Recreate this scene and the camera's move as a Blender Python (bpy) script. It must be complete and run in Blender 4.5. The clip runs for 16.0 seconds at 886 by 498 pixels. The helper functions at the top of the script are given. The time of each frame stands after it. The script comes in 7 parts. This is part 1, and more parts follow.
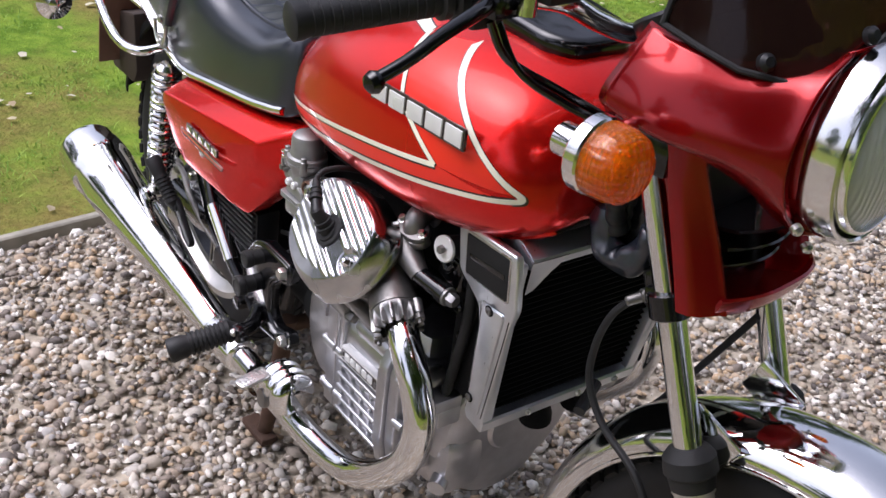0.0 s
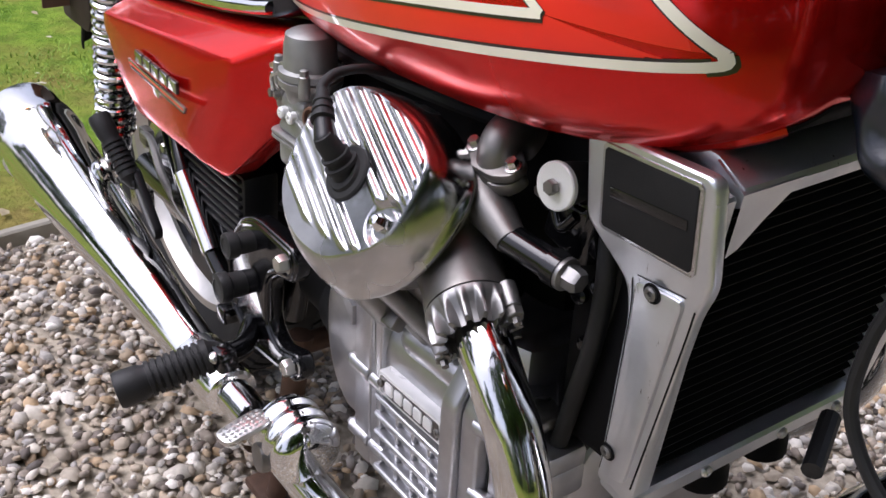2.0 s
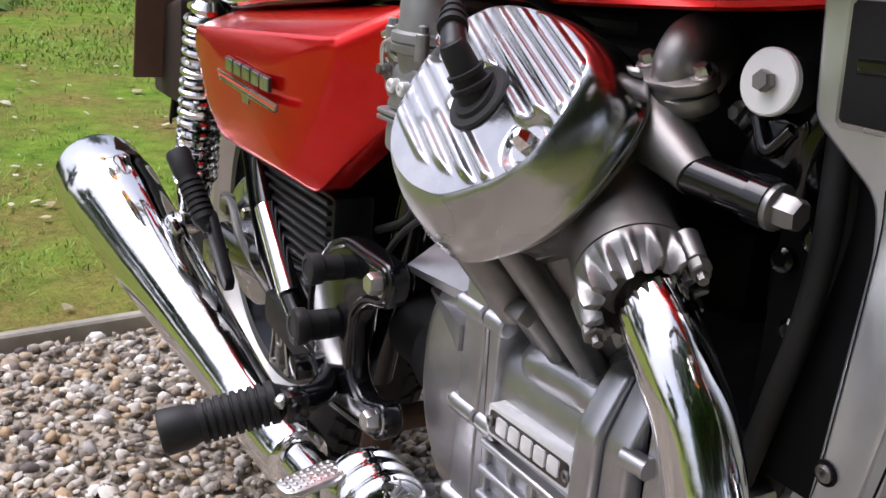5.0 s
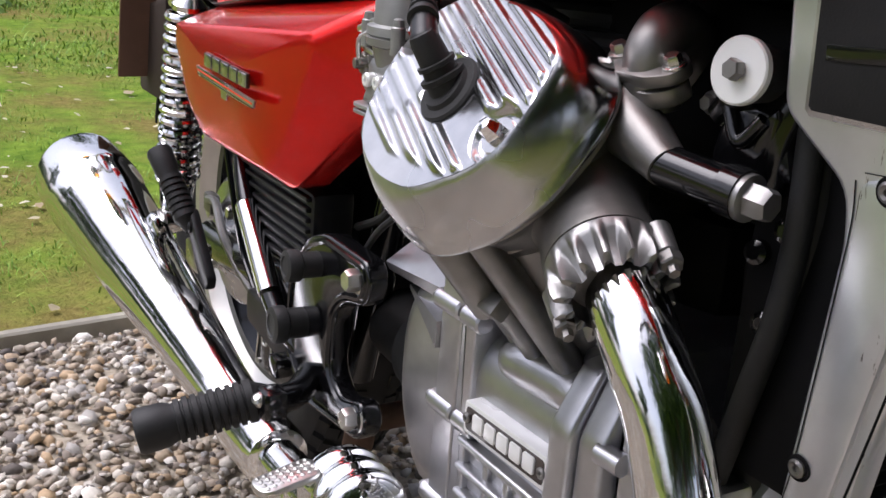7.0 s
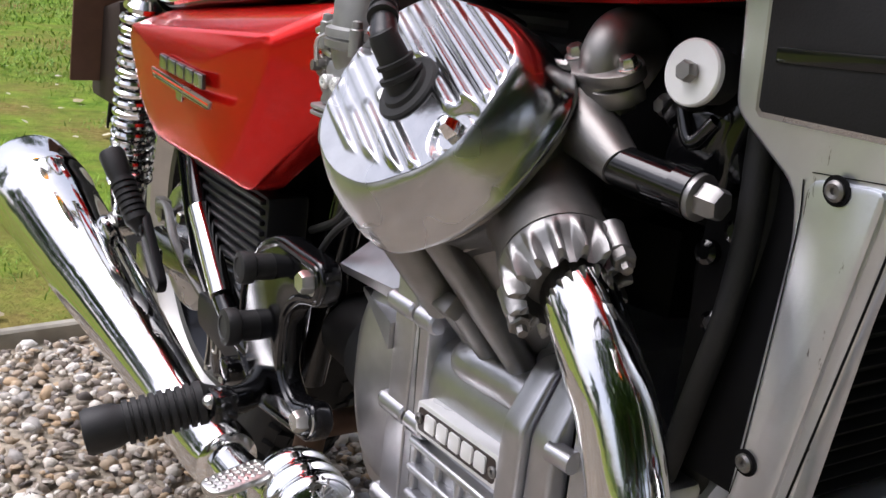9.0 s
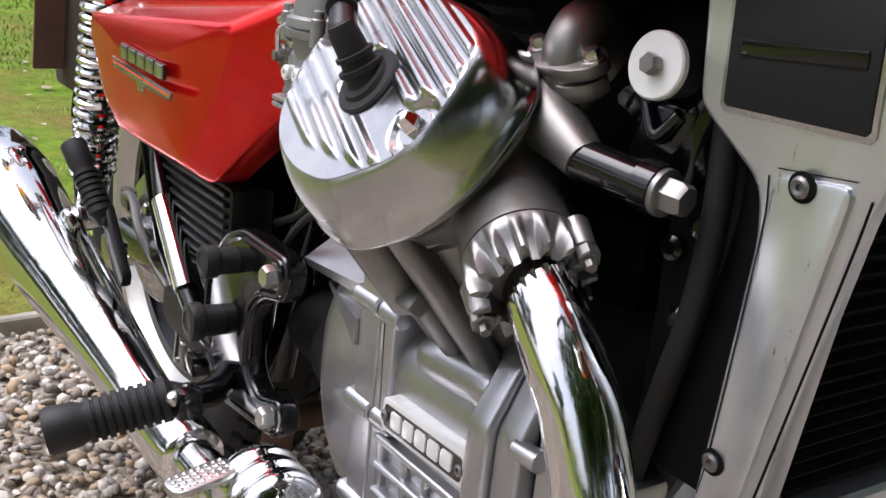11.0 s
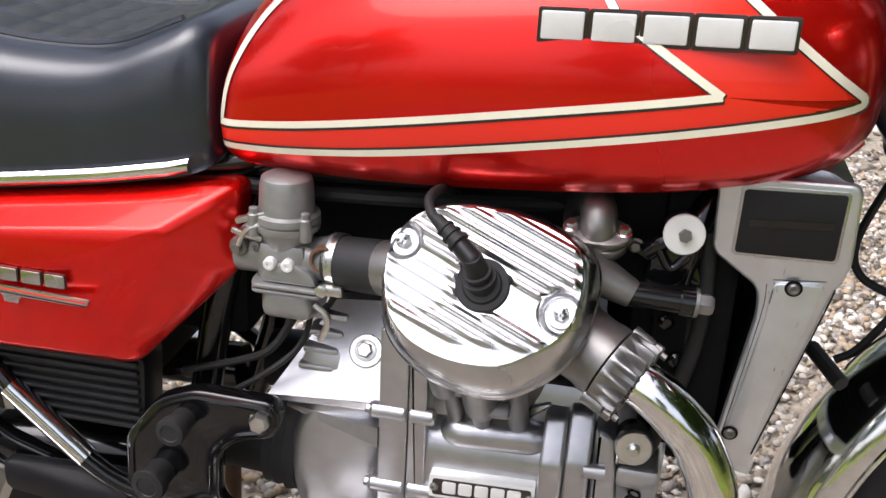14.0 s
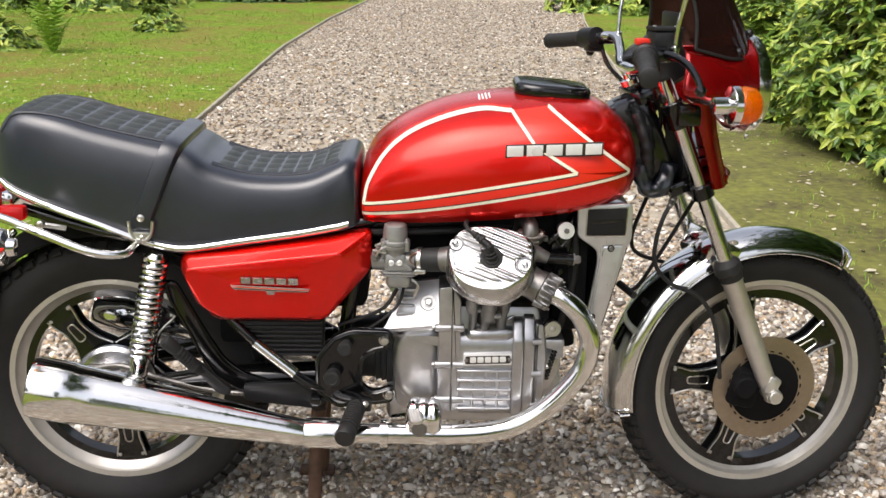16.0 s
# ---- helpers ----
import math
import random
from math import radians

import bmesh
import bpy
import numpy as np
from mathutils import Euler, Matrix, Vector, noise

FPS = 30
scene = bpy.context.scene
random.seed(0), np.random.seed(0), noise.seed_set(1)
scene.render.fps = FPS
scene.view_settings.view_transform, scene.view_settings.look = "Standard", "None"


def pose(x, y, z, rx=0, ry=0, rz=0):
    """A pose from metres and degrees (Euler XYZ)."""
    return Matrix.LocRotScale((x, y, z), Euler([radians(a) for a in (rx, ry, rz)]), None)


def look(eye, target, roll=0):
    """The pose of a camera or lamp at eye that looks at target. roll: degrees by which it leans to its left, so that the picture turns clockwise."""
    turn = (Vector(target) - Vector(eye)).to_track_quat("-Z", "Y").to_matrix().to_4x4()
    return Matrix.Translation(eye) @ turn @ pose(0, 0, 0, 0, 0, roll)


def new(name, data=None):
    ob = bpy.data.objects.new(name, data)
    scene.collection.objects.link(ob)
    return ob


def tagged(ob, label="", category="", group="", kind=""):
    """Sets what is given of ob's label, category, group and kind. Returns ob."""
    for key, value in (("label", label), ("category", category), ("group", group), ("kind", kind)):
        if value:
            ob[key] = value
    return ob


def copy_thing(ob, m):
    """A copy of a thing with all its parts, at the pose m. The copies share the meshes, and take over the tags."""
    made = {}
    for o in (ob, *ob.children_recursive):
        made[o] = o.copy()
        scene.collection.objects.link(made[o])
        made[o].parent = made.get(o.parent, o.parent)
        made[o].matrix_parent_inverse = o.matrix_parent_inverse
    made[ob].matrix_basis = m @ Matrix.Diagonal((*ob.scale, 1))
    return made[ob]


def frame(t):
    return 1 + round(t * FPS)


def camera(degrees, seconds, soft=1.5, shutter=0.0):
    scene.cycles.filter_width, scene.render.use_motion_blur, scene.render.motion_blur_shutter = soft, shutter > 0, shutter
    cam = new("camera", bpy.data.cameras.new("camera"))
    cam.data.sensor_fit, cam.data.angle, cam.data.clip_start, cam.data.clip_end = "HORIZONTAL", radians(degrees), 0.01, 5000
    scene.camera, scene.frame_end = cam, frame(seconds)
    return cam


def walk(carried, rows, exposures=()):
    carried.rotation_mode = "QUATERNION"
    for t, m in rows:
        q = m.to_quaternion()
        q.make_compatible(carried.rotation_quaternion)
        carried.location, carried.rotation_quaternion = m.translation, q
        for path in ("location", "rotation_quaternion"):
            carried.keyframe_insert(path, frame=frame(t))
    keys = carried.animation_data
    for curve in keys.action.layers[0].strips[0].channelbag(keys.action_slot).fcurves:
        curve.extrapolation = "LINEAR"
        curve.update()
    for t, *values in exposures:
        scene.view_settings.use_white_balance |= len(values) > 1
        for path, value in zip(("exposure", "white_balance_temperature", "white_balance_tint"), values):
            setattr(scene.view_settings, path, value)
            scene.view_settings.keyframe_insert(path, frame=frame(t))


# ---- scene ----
cam = camera(44.5, 16.0)
PATH = [
    (0, (1.8803, -0.8981, 1.3841), (1.3378, -0.4615, 0.9903), 6.90),
    (0.5, (1.8735, -0.8904, 1.3723), (1.3392, -0.4392, 0.9837), 7.95),
    (1, (1.7701, -0.8319, 1.3188), (1.2465, -0.3761, 0.9212), 7.51),
    (1.5, (1.6130, -0.7463, 1.2147), (1.0894, -0.2961, 0.8108), 6.00),
    (2, (1.4620, -0.6240, 1.0344), (0.8988, -0.2041, 0.6516), 3.11),
    (2.5, (1.3739, -0.5615, 0.8563), (0.7469, -0.1673, 0.5537), 3.72),
    (3, (1.3519, -0.5751, 0.8072), (0.7030, -0.1815, 0.5541), 4.94),
    (3.5, (1.3531, -0.5900, 0.8017), (0.7058, -0.1884, 0.5575), 4.87),
    (6, (1.3530, -0.5762, 0.7932), (0.7046, -0.1764, 0.5487), 4.54),
    (6.5, (1.3535, -0.5701, 0.7918), (0.7048, -0.1707, 0.5474), 4.45),
    (7, (1.3557, -0.5690, 0.7894), (0.7086, -0.1656, 0.5473), 4.63),
    (7.5, (1.3591, -0.5718, 0.7846), (0.7148, -0.1607, 0.5483), 5.15),
    (8, (1.3616, -0.5747, 0.7805), (0.7210, -0.1546, 0.5499), 5.68),
    (8.5, (1.3621, -0.5761, 0.7799), (0.7262, -0.1478, 0.5514), 5.98),
    (9, (1.3616, -0.5758, 0.7787), (0.7299, -0.1399, 0.5529), 6.27),
    (9.5, (1.3621, -0.5764, 0.7784), (0.7347, -0.1333, 0.5546), 6.48),
    (10, (1.3611, -0.5726, 0.7794), (0.7370, -0.1249, 0.5556), 6.56),
    (12.5, (1.2592, -0.5510, 0.8215), (0.6980, -0.0573, 0.5365), 4.93),
    (13, (1.1805, -0.6709, 0.8684), (0.7296, -0.0789, 0.5747), 6.43),
    (13.5, (1.0573, -0.7915, 0.9407), (0.7448, -0.1209, 0.6362), 4.17),
    (14, (0.9279, -1.0212, 1.0532), (0.7909, -0.2978, 0.7402), 3.01),
    (14.5, (0.8409, -1.3801, 1.2053), (0.8171, -0.6426, 0.8961), 2.29),
    (15, (0.7677, -1.7923, 1.2883), (0.7831, -1.0349, 1.0312), 0.71),
    (15.5, (0.7201, -2.1537, 1.3247), (0.7358, -1.3888, 1.0908), 0.38),
    (16, (0.6698, -2.2784, 1.3201), (0.6873, -1.5128, 1.0887), 0.98),
]
walk(cam, [(t, look(eye, target, roll)) for t, eye, target, roll in PATH], [(0.0, 0.38, 5980, 21), (10.0, 0.50, 6150, 18), (13.5, 0.6, 6200, 17), (16.0, 0.58, 6650, 13)])


# ---- light: soft daylight under a bright, thinly clouded sky ----
world = bpy.data.worlds.new("daylight")
scene.world = world
world.use_nodes = True
wn, wl = world.node_tree.nodes, world.node_tree.links
sky = wn.new("ShaderNodeTexSky")
sky.sky_type = "NISHITA"
sky.sun_disc = False
sky.sun_elevation, sky.sun_rotation = radians(61), radians(218)
sky.air_density, sky.dust_density, sky.ozone_density = 1.0, 4.0, 1.0
wn["Background"].inputs["Strength"].default_value = 0.15
# thin cloud pales the blue
cloud = wn.new("ShaderNodeHueSaturation")
cloud.inputs["Saturation"].default_value = 0.45
wl.new(sky.outputs[0], cloud.inputs["Color"])
wl.new(cloud.outputs[0], wn["Background"].inputs["Color"])
sun = new("sun", bpy.data.lights.new("sun", "SUN"))
sun.data.energy, sun.data.angle, sun.data.color = 1.5, radians(50), (1.0, 0.98, 0.96)
# high over the drive's near end, a little behind the rear wheel
sun.matrix_world = look((-1.8, -2.8, 6.3), (0.4, 0.0, 0.4))


# ---- materials ----
def mat(name, color, rough=0.5, metal=0.0, vary=0.12, scale=40.0, bump=0.0, bump_scale=200.0, coat=0.0, dirt=None, rough_vary=0.1, island=False):
    m = bpy.data.materials.new(name)
    m.use_nodes = True
    n, l = m.node_tree.nodes, m.node_tree.links
    b = n["Principled BSDF"]
    b.inputs["Metallic"].default_value = metal
    b.inputs["Coat Weight"].default_value = coat
    b.inputs["Coat Roughness"].default_value = 0.04
    pos = n.new("ShaderNodeTexCoord")
    grain = n.new("ShaderNodeTexNoise")
    grain.inputs["Scale"].default_value, grain.inputs["Detail"].default_value = scale, 6
    l.new(pos.outputs["Object"], grain.inputs["Vector"])
    big = n.new("ShaderNodeTexNoise")
    big.inputs["Scale"].default_value, big.inputs["Detail"].default_value = scale * 0.13, 3
    l.new(pos.outputs["Object"], big.inputs["Vector"])
    both = n.new("ShaderNodeMath")
    both.operation = "ADD"
    l.new(grain.outputs["Fac"], both.inputs[0])
    l.new(big.outputs["Fac"], both.inputs[1])
    ramp = n.new("ShaderNodeValToRGB")
    ramp.color_ramp.elements[0].position, ramp.color_ramp.elements[1].position = 0.3, 0.7
    lo = tuple(c * (1 - vary) for c in color) if dirt is None else dirt
    hi = tuple(min(1.0, c * (1 + vary)) for c in color)
    ramp.color_ramp.elements[0].color, ramp.color_ramp.elements[1].color = (*lo, 1), (*hi, 1)
    half = n.new("ShaderNodeMath")
    half.operation = "MULTIPLY"
    half.inputs[1].default_value = 0.5
    l.new(both.outputs[0], half.inputs[0])
    l.new(half.outputs[0], ramp.inputs["Fac"])
    l.new(ramp.outputs["Color"], b.inputs["Base Color"])
    r = n.new("ShaderNodeMapRange")
    r.inputs["From Min"].default_value, r.inputs["From Max"].default_value = 0.35, 0.65
    r.inputs["To Min"].default_value, r.inputs["To Max"].default_value = rough * (1 - rough_vary), min(1, rough * (1 + rough_vary * 2))
    l.new(big.outputs["Fac"], r.inputs["Value"])
    l.new(r.outputs["Result"], b.inputs["Roughness"])
    if bump:
        fine = n.new("ShaderNodeTexNoise")
        fine.inputs["Scale"].default_value, fine.inputs["Detail"].default_value = bump_scale, 4
        l.new(pos.outputs["Object"], fine.inputs["Vector"])
        bp = n.new("ShaderNodeBump")
        bp.inputs["Strength"].default_value, bp.inputs["Distance"].default_value = bump, 0.002
        l.new(fine.outputs["Fac"], bp.inputs["Height"])
        l.new(bp.outputs["Normal"], b.inputs["Normal"])
    return m


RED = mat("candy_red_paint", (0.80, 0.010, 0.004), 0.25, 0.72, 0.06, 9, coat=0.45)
# the tank's candy red again, with the fairing's shade put into its colour
FAIRRED = mat("shaded_candy_red_paint", (0.30, 0.003, 0.004), 0.24, 0.60, 0.08, 9, coat=0.4)
ORANGE = mat("bright_red_stripe", (0.85, 0.030, 0.012), 0.28, 0.0, 0.05, 9, coat=0.2)
CREAM = mat("cream_pinstripe", (0.90, 0.86, 0.68), 0.3, 0.0, 0.06, 30, coat=0.8)
BLACKLINE = mat("black_pinstripe", (0.02, 0.012, 0.01), 0.3, 0.0, 0.1, 30, coat=0.8)
CHROME = mat("chrome", (0.84, 0.84, 0.835), 0.07, 1.0, 0.04, 30, bump=0.16, bump_scale=42, rough_vary=0.6)
POLISHED = mat("polished_aluminium", (0.55, 0.55, 0.555), 0.25, 1.0, 0.13, 60, bump=0.14, bump_scale=70, rough_vary=0.35)
CAST = mat("dull_cast_aluminium", (0.24, 0.23, 0.218), 0.38, 0.85, 0.22, 70, bump=0.05, bump_scale=700)
CASE = mat("silver_crankcase", (0.52, 0.52, 0.535), 0.34, 0.94, 0.16, 45, bump=0.05, bump_scale=700)
INSET = mat("matt_black_inset", (0.014, 0.014, 0.014), 0.6, 0.0, 0.2, 60, bump=0.1, bump_scale=700)
CLAMP = mat("grey_cast_clamp", (0.29, 0.285, 0.28), 0.40, 0.9, 0.2, 70, bump=0.06, bump_scale=700)
ZINC = mat("grey_zinc_casting", (0.33, 0.33, 0.32), 0.42, 0.75, 0.2, 60, bump=0.05, bump_scale=700)
SATIN = mat("satin_aluminium", (0.62, 0.60, 0.56), 0.36, 0.8, 0.10, 50, bump=0.06, bump_scale=500)
SILVERPAINT = mat("silver_painted_aluminium", (0.70, 0.725, 0.755), 0.33, 0.92, 0.14, 26, bump=0.05, bump_scale=400)
# scuffs through the silver paint: short scratches and chips
sn, sl = SILVERPAINT.node_tree.nodes, SILVERPAINT.node_tree.links
sc_pos, sc_map, sc_noise, sc_ramp, sc_mix = [sn.new("ShaderNode" + k) for k in ("TexCoord", "Mapping", "TexNoise", "ValToRGB", "MixRGB")]
sc_map.inputs["Scale"].default_value, sc_map.inputs["Rotation"].default_value = (1.0, 1.0, 0.22), (0.0, 0.4, 0.0)
sc_noise.inputs["Scale"].default_value, sc_noise.inputs["Detail"].default_value, sc_noise.inputs["Roughness"].default_value = 95, 5, 0.7
sc_ramp.color_ramp.elements[0].position, sc_ramp.color_ramp.elements[1].position = 0.66, 0.70
sl.new(sc_pos.outputs["Object"], sc_map.inputs["Vector"])
sl.new(sc_map.outputs["Vector"], sc_noise.inputs["Vector"])
sl.new(sc_noise.outputs["Fac"], sc_ramp.inputs["Fac"])
sl.new(sc_ramp.outputs["Color"], sc_mix.inputs["Fac"])
sl.new(sn["Principled BSDF"].inputs["Base Color"].links[0].from_socket, sc_mix.inputs[1])
sc_mix.inputs[2].default_value = (0.13, 0.125, 0.12, 1)
sl.new(sc_mix.outputs["Color"], sn["Principled BSDF"].inputs["Base Color"])
STEEL = mat("zinc_plated_steel", (0.66, 0.65, 0.62), 0.28, 1.0, 0.15, 120)
GLOSSBLACK = mat("gloss_black_paint", (0.004, 0.004, 0.0045), 0.14, 0.0, 0.2, 50, coat=0.25)
SATINBLACK = mat("satin_black_plastic", (0.012, 0.012, 0.013), 0.38, 0.0, 0.25, 60, bump=0.05, bump_scale=700)
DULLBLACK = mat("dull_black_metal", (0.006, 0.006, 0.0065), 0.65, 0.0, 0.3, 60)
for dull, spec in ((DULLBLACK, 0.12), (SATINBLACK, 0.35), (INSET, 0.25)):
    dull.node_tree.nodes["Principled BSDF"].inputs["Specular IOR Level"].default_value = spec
# the sky's bluish sheen is put into the vinyl's base colour
VINYL = mat("blue_sheen_black_vinyl", (0.012, 0.016, 0.025), 0.36, 0.0, 0.2, 30, bump=0.10, bump_scale=420, coat=0.75)
VINYL.node_tree.nodes["Principled BSDF"].inputs["Coat Roughness"].default_value = 0.20
TOPVINYL = mat("worn_black_vinyl", (0.042, 0.048, 0.045), 0.45, 0.0, 0.2, 30, bump=0.12, bump_scale=420)
RUBBER = mat("black_rubber", (0.012, 0.012, 0.012), 0.6, 0.0, 0.3, 70, bump=0.12, bump_scale=500)
TYRE = mat("tyre_rubber", (0.011, 0.0105, 0.0105), 0.7, 0.0, 0.25, 60, bump=0.1, bump_scale=600)
RUST = mat("rust_brown_metal", (0.10, 0.055, 0.035), 0.7, 0.2, 0.4, 60, bump=0.2, bump_scale=300)
DISC = mat("brown_brake_disc", (0.34, 0.27, 0.20), 0.4, 0.85, 0.15, 80)
BROWN = mat("brown_plate", (0.16, 0.08, 0.05), 0.5, 0.0, 0.2, 50)
BADGESILVER = mat("bright_badge_silver", (0.85, 0.85, 0.83), 0.3, 0.25, 0.06, 60)
WHITE = mat("white_print", (0.75, 0.74, 0.70), 0.5, 0.0, 0.05, 50)


def see_through(name, color, rough, transmission, ior=1.45, flutes=0.0, two_way=False):
    """Glass and plastic; flutes: moulded ribs a metre round, upright or crossed."""
    m = mat(name, color, rough, 0.0, 0.05, 20)
    n, l = m.node_tree.nodes, m.node_tree.links
    b = n["Principled BSDF"]
    last = None
    for axis in (("Y", "Z") if two_way else ("Y",)) if flutes else ():
        co = n.new("ShaderNodeTexCoord")
        wv = n.new("ShaderNodeTexWave")
        wv.wave_type, wv.bands_direction, wv.wave_profile = "BANDS", axis, "SIN"
        wv.inputs["Scale"].default_value = flutes
        l.new(co.outputs["Object"], wv.inputs["Vector"])
        bp = n.new("ShaderNodeBump")
        bp.inputs["Strength"].default_value, bp.inputs["Distance"].default_value = 0.6, 0.0010
        l.new(wv.outputs["Fac"], bp.inputs["Height"])
        if last:
            l.new(last.outputs["Normal"], bp.inputs["Normal"])
        last = bp
    if last:
        l.new(last.outputs["Normal"], b.inputs["Normal"])
    b.inputs["Transmission Weight"].default_value, b.inputs["IOR"].default_value = transmission, ior
    return m


AMBER = see_through("amber_lens", (1.0, 0.36, 0.008), 0.08, 0.85, 1.45, 40.0, True)
REDLENS = see_through("red_lens", (0.8, 0.02, 0.02), 0.12, 0.5)
GLASS = see_through("headlamp_glass", (0.96, 0.97, 0.97), 0.06, 0.9, 1.45, 34.0)
LENSGLASS = see_through("fluted_lamp_glass", (0.90, 0.92, 0.92), 0.10, 0.45, 1.45, 34.0)
SMOKED = see_through("smoked_screen", (0.06, 0.030, 0.024), 0.03, 0.8, 1.3)


# ---- shapes ----
class Geo:
    def __init__(self):
        self.v, self.f = [], []

    def add(self, verts, faces):
        o = len(self.v)
        self.v += [tuple(p) for p in verts]
        self.f += [[i + o for i in q] for q in faces]
        return self


def smooth_line(pts, n):
    """Catmull-Rom through points of any dimension, n steps a stretch."""
    p = np.array(pts, float)
    p = np.vstack([2 * p[0] - p[1], p, 2 * p[-1] - p[-2]])
    out = []
    for i in range(1, len(p) - 2):
        for s in np.arange(n) / n:
            out.append(0.5 * (2 * p[i] + (p[i + 1] - p[i - 1]) * s + (2 * p[i - 1] - 5 * p[i] + 4 * p[i + 1] - p[i + 2]) * s * s
                              + (3 * p[i] - p[i - 1] - 3 * p[i + 1] + p[i + 2]) * s ** 3))
    out.append(p[-2])
    return np.array(out)


def loft(g, rings, caps=(True, True), closed=True):
    k, v, f = len(rings[0]), [], []
    for r in rings:
        v += [tuple(p) for p in r]
    for i in range(len(rings) - 1):
        for j in range(k if closed else k - 1):
            a, b = i * k + j, i * k + (j + 1) % k
            f.append([a, b, b + k, a + k])
    if caps[0]:
        f.append(list(range(k))[::-1])
    if caps[1]:
        f.append([(len(rings) - 1) * k + j for j in range(k)])
    return g.add(v, f)


def frame_of(axis):
    a = Vector(axis).normalized()
    u = a.orthogonal().normalized()
    return a, u, a.cross(u)


def lathe(g, p, axis, profile, n=28):
    """Turned about an axis through p: profile of (way along, radius)."""
    a, u, w = frame_of(axis)
    p = Vector(p)
    rings = [[p + a * s + (u * math.cos(2 * math.pi * j / n) + w * math.sin(2 * math.pi * j / n)) * max(r, 1e-5) for j in range(n)] for s, r in profile]
    return loft(g, rings)


def ring_lathe(g, p, axis, loop, n=64):
    """A closed loop of (way along, radius), turned all the way round: tyres, rims, collars."""
    a, u, w = frame_of(axis)
    p, k = Vector(p), len(loop)
    v = [p + a * s + (u * math.cos(2 * math.pi * j / n) + w * math.sin(2 * math.pi * j / n)) * r for j in range(n) for s, r in loop]
    f = [[j * k + i, j * k + (i + 1) % k, ((j + 1) % n) * k + (i + 1) % k, ((j + 1) % n) * k + i] for j in range(n) for i in range(k)]
    return g.add(v, f)


def tube(g, pts, r, n=12, steps=6, caps=(True, True)):
    line = smooth_line(pts, steps) if steps > 1 and len(pts) > 2 else np.array(pts, float)
    radii = np.interp(np.linspace(0, 1, len(line)), np.linspace(0, 1, len(r)), r) if isinstance(r, (list, tuple)) else np.full(len(line), r)
    t = np.gradient(line, axis=0)
    t /= np.linalg.norm(t, axis=1)[:, None]
    u = np.array(Vector(t[0]).orthogonal().normalized())
    rings = []
    for i in range(len(line)):
        u = u - t[i] * (u @ t[i])
        u /= np.linalg.norm(u)
        w = np.cross(t[i], u)
        rings.append([line[i] + radii[i] * (u * math.cos(2 * math.pi * j / n) + w * math.sin(2 * math.pi * j / n)) for j in range(n)])
    return loft(g, rings, caps)


def rounded(poly, r, k=4):
    """A polygon with its corners cut to arcs of about radius r."""
    out, n = [], len(poly)
    for i in range(n):
        a, b, c = (np.array(poly[(i + d) % n], float) for d in (-1, 0, 1))
        ra = min(r, 0.45 * np.linalg.norm(a - b), 0.45 * np.linalg.norm(c - b))
        p0, p1 = b + (a - b) / np.linalg.norm(a - b) * ra, b + (c - b) / np.linalg.norm(c - b) * ra
        for s in np.linspace(0, 1, k):
            out.append(tuple((1 - s) ** 2 * p0 + 2 * s * (1 - s) * b + s * s * p1))
    return out


def inset(poly, d):
    p = np.array(poly, float)
    area = 0.5 * np.sum(p[:, 0] * np.roll(p[:, 1], -1) - np.roll(p[:, 0], -1) * p[:, 1])
    e = np.roll(p, -1, 0) - p
    e /= np.linalg.norm(e, axis=1)[:, None] + 1e-12
    nrm = np.stack([-e[:, 1], e[:, 0]], 1) * (1 if area > 0 else -1)
    m = nrm + np.roll(nrm, 1, 0)
    m /= np.maximum(np.sum(m * m, 1)[:, None] / 2, 0.4)
    return p + m * d


def prism(g, poly, w0, w1, bev=0.0, m=None, steps=2):
    """A flat outline (u, v) drawn out from w0 to w1; u, v, w are x, z, y of the bike unless a matrix m is given."""
    rings = []
    if bev:
        lay = [(bev * (1 - math.sin(a)), bev * (1 - math.cos(a))) for a in np.linspace(0, math.pi / 2, steps + 1)]
        s = 1 if w1 > w0 else -1
        stack = [(i, w0 + s * d) for i, d in lay] + [(i, w1 - s * d) for i, d in lay[::-1]]
    else:
        stack = [(0, w0), (0, w1)]
    for i, w in stack:
        q = inset(poly, i) if i else np.array(poly, float)
        rings.append([(u, w, v) if m is None else tuple(m @ Vector((u, v, w))) for u, v in q])
    return loft(g, rings)


def block(g, c, size, bev=0.003, rot=None):
    """A bevelled box about c."""
    x, y, z = size[0] / 2, size[1] / 2, size[2] / 2
    r = (rot or Matrix.Identity(3)).to_3x3()
    m = Matrix.Translation(c) @ r.to_4x4()
    return prism(g, rounded([(-x, -y), (x, -y), (x, y), (-x, y)], bev, 3), -z, z, min(bev, z * 0.8), m)


def bolt(g, p, axis, r=0.008, h=0.008, washer=True):
    a, u, w = frame_of(axis)
    if washer:
        lathe(g, p, axis, [(0, r * 1.35), (h * 0.25, r * 1.35), (h * 0.3, r * 1.2)], 18)
    p = Vector(p) + a * h * 0.2
    rings = []
    for s, k in ((0, 1.0), (h * 0.75, 1.0), (h, 0.82)):
        rings.append([p + a * s + (u * math.cos(math.pi * j / 3) + w * math.sin(math.pi * j / 3)) * r * k for j in range(6)])
    return loft(g, rings)


def screw_head(g, p, axis, r=0.009, h=0.004):
    lathe(g, p, axis, [(0, r), (h * 0.6, r), (h, r * 0.7), (h * 0.75, r * 0.35), (h * 0.2, r * 0.3)], 16)
    return g


